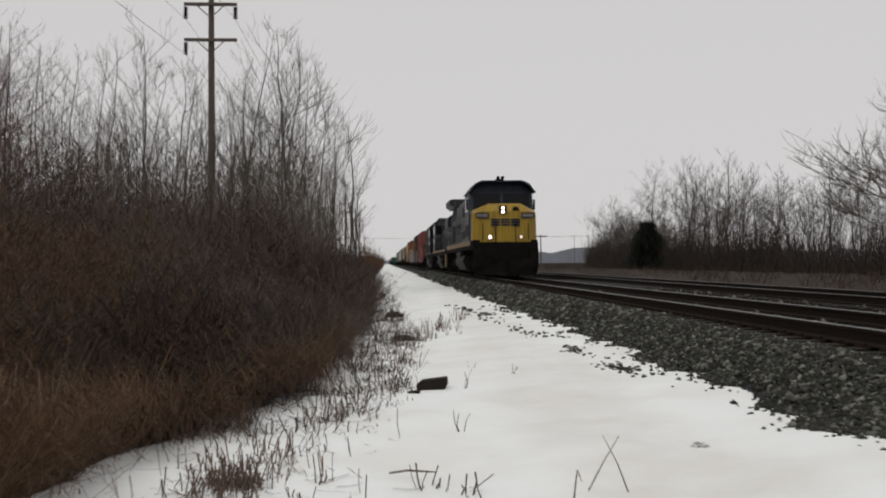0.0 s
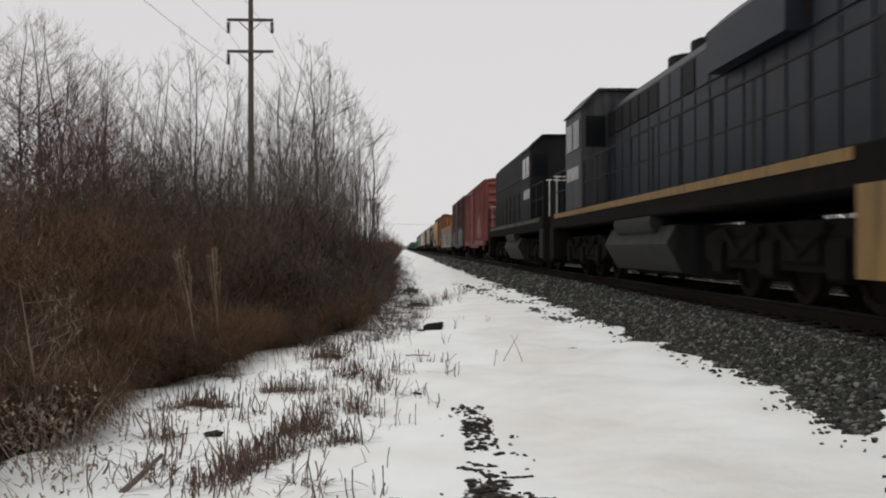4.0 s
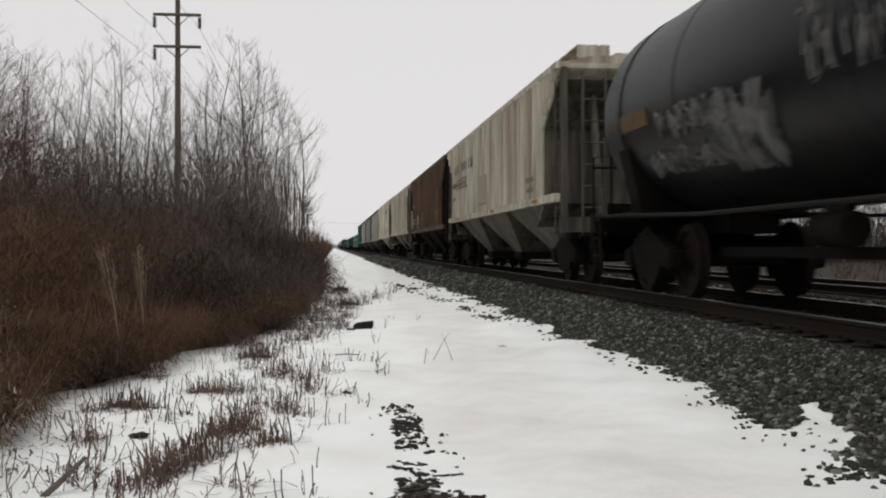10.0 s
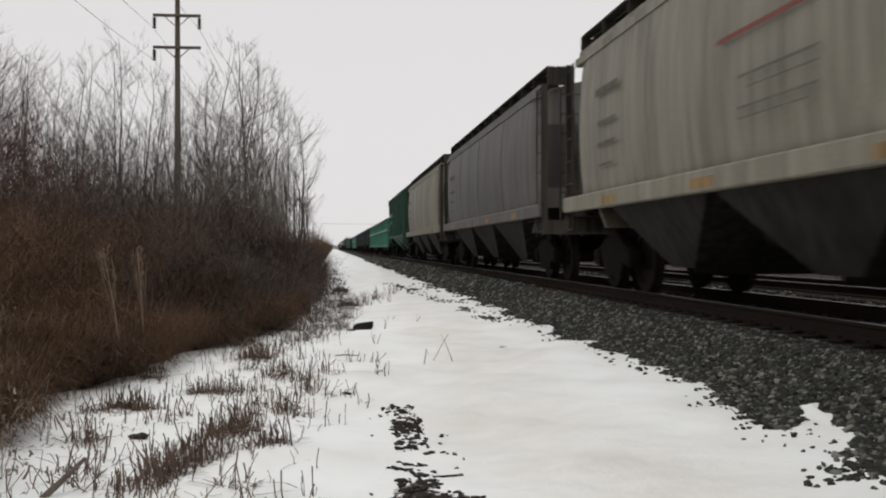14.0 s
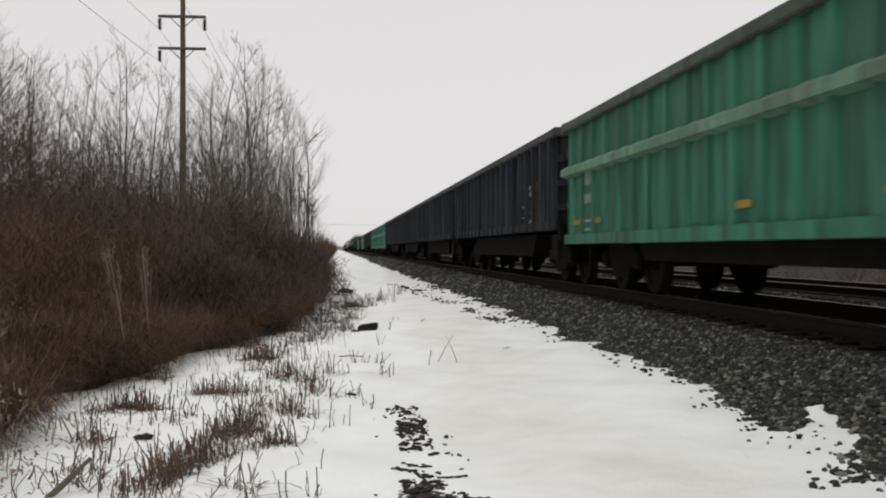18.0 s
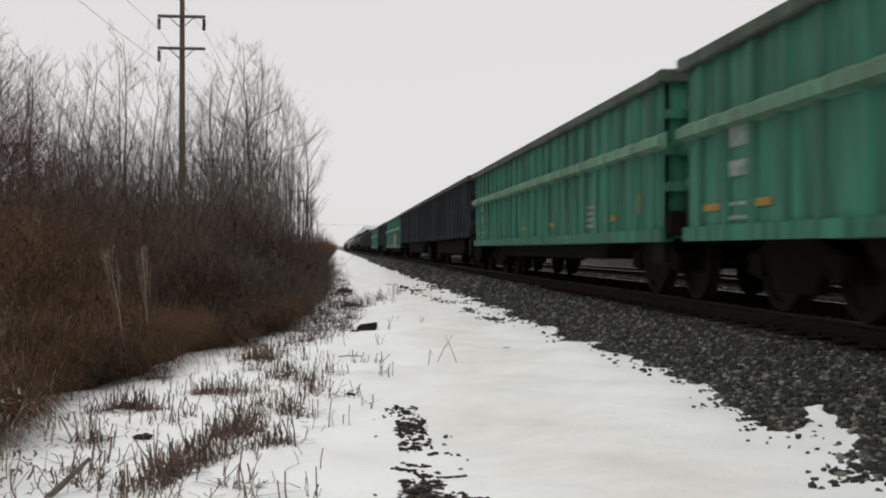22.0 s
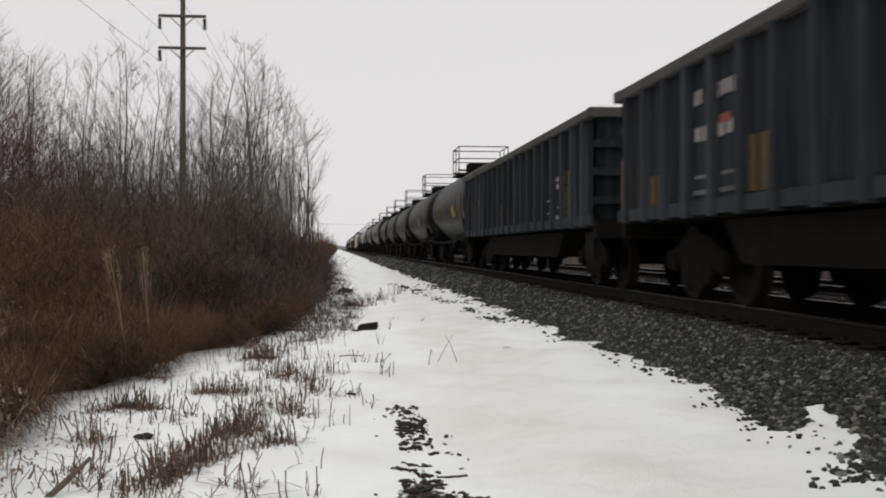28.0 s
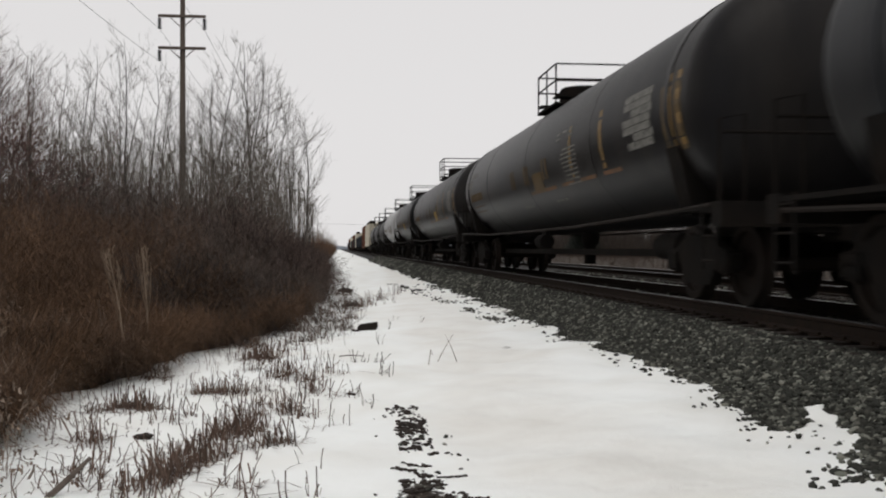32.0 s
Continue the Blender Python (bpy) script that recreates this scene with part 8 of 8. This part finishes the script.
for mat, label, rear in ((M_GREY, "grey round-sided covered hopper with a red mark", 339.0), (M_DGREY, "dark grey round-sided covered hopper", 358.4), (M_GREY, "grey round-sided covered hopper", 377.3)):
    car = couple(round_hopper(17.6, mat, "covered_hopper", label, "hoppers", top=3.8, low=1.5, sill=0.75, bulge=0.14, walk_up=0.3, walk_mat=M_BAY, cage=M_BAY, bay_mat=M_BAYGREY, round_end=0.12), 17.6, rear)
    bars(car, -1.54, [(5.2, 6.4, 2.98, 3.1), (5.3, 6.3, 2.52, 2.6), (5.3, 6.3, 2.2, 2.27), (5.4, 6.2, 1.9, 1.95)], M_GREYINK)
    for y in (-6.2, -2.3, 1.6, 5.4):
        panel(car, -1.522, y, y + 0.7, 1.34, 1.46, M_TAN, "reflector", "worn yellow patch on the sill")
    if rear < 350:
        panel(car, -1.552, -0.6, 1.4, 2.79, 2.84, M_REDMARK, "marking", "faded red painted dash")
        bars(car, -1.545, [(-0.8, 0.9, 2.36, 2.39), (-0.8, 0.7, 2.24, 2.26), (-0.8, 0.9, 2.05, 2.08), (-0.6, 0.9, 1.95, 1.97)], M_GREYINK)
car = couple(ribbed_hopper(15.6, M_GREEN, "covered_hopper", "dark green ribbed covered hopper with white spray paint", "hoppers", top=4.05, low=1.45, ribs=22, end_cut=1.3, bay_mat=M_GREEN, cage=M_GREEN), 15.6, 394.6)
bars(car, -1.585, [(2.6, 4.6, 2.72, 3.0), (2.8, 4.4, 2.3, 2.5)], M_GREENP)
bars(car, -1.585, [(5.0, 6.2, 2.75, 3.0), (5.2, 6.2, 2.2, 2.3), (5.2, 6.2, 1.9, 2.0)], M_GREENP)

green = gondola(17.1, M_TEAL, M_TEAL, "green_gondola", "sea-green high-sided gondola with a worn side ledge", "gondolas", top=2.81, low=0.81, ribs=24, ledge=True, chord=M_CHORD)
dark = gondola(15.9, M_COAL, M_COALRIB, "coal_gondola", "dirty blue-black coal gondola with yellow reflectors", "gondolas", top=2.84, low=1.1, ribs=20, chord=M_COALTOP)
MAKEUP = [("g", 412.3), ("g", 430.7), ("d", 447.4), ("d", 464.4), ("d", 480.9), ("d", 497.6), ("g", 516.4), ("g", 534.3), ("d", 551.3), ("d", 568.2),
          ("g", 587.0), ("d", 604.3), ("g", 623.0), ("d", 640.5), ("d", 656.9), ("d", 674.4)]
fresh = []
for kind, rear in MAKEUP:
    src = green if kind == "g" else dark
    first = src not in [f[0] for f in fresh]
    fresh.append((src if first else copy_thing(src, Matrix.Identity(4)), kind, rear))
for i, (car, kind, rear) in enumerate(fresh):
    L = 17.1 if kind == "g" else 15.9
    couple(car, L, rear)
    (green_marks if kind == "g" else dark_marks)(car, L, i)

# tank cars: kind of paint, length, rear wall
for i, (mat, L, rear, label) in enumerate((
        (M_TANKGREY, 12.9, 688.3, "dull blue-black short tank car with a railed platform"), (M_TANKBROWN, 14.1, 703.6, "brown-black short tank car with a red mark"),
        (M_TANKBROWN, 12.4, 717.1, "brown-black short tank car with a white painted flower"), (M_TANKBROWN, 12.6, 730.8, "brown-black short tank car with a yellow panel"),
        (M_TANKGREY, 12.1, 744.0, "dull black short tank car with spray-paint marks"), (M_TANKBLACK, 22.6, 767.8, "long glossy black tank car with yellow strips"),
        (M_TANKBLACK, 21.0, 790.0, "long glossy black tank car with a railed platform"), (M_TANKBLACK, 15.2, 806.5, "black tank car with a square platform"),
        (M_SILVER, 17.0, 825.0, "dirty silver tank car among black ones"), (M_TANKBROWN, 12.4, 838.8, "plain brown-black short tank car"), (M_TANKGREY, 12.4, 852.6, "plain grey-black short tank car"), (M_TANKBLACK, 12.4, 866.4, "plain dull black short tank car"))):
    radius = 1.47 if L > 14.9 else 1.38
    mid = 2.5 if L > 14.9 else 2.29
    car = couple(tank_car(L, mat, "tank_car", label, "tank cars", radius, mid, shift=0.2 if L < 14.9 else 0.6, reach=0.85 if L > 14.9 else 0.95, high=0.72 if L > 14.9 else 0.92), L, rear)
    if i < 9:
        tank_marks(car, L, radius, mid, i + 1, 3 if L > 20 else 2)
    if i in (1, 4):
        part("marker", Geo(smooth=True).turn([(0.13, 0.0), (0.13, -0.03), (0.02, -0.04)], 12), M_REDMARK, car, "round red mark on the tank's end", at=(-0.9, -L / 2 + 0.62, mid - 0.15))
rear = 866.4
tail = []
for i, kind in enumerate("hbdddhdbddhddbdd"):
    L = {"h": 17.9, "b": 15.7, "d": 15.9}[kind]
    if kind == "d":
        car = copy_thing(dark, Matrix.Identity(4))
    elif kind == "h":
        src = [t for t in tail if t[1] == "h"]
        car = copy_thing(src[0][0], Matrix.Identity(4)) if src else round_hopper(17.9, M_CREAM, "covered_hopper", "weathered cream covered hopper far back", "hoppers")
    else:
        src = [t for t in tail if t[1] == "b"]
        car = copy_thing(src[0][0], Matrix.Identity(4)) if src else boxcar(15.7, M_OXIDE, "boxcar", "rust-brown ribbed boxcar far back", "boxcars")
    tail.append((car, kind))
    rear += L + 1.3
    couple(car, L, rear)


# seconds, metres by which the train is ahead of its even speed: it gathers way at first
APPROACH = ((0.0, 26.3), (0.5, 15.5), (1.0, 4.4), (1.5, 0.0), (2.0, 0.0)) + tuple((2.0 + 0.5 * k, 0.0) for k in range(1, 61))


def motions():
    """The train runs past at an even speed; wheels turn while their car is near."""
    step = 1.0 / FPS
    for car, mid, L in CARS:
        walk(car, [(t, pose(TRACK, mid - SPEED * t - lead, RAIL)) for t, lead in APPROACH])
        t0, t1 = max(0.0, (mid - 42) / SPEED), min(32.0, (mid + 2) / SPEED)
        if t1 <= t0:
            continue
        f0, f1 = int(t0 * FPS), int(t1 * FPS)
        for truck in car.children:
            if not truck.name.startswith("truck"):
                continue
            for axle in truck.children:
                if not axle.name.startswith("wheelset"):
                    continue
                x, y, z = axle.location
                turn = math.degrees(SPEED * step / z)
                rows = [(k * step, pose(x, y, z, turn * (k - f0))) for k in range(f0, f1 + 1)]
                if f0 > 0:
                    rows.insert(0, (0.0, pose(x, y, z)))
                if f1 < 32 * FPS:
                    rows.append((32.0, pose(x, y, z, turn * (f1 - f0))))
                walk(axle, rows)


motions()
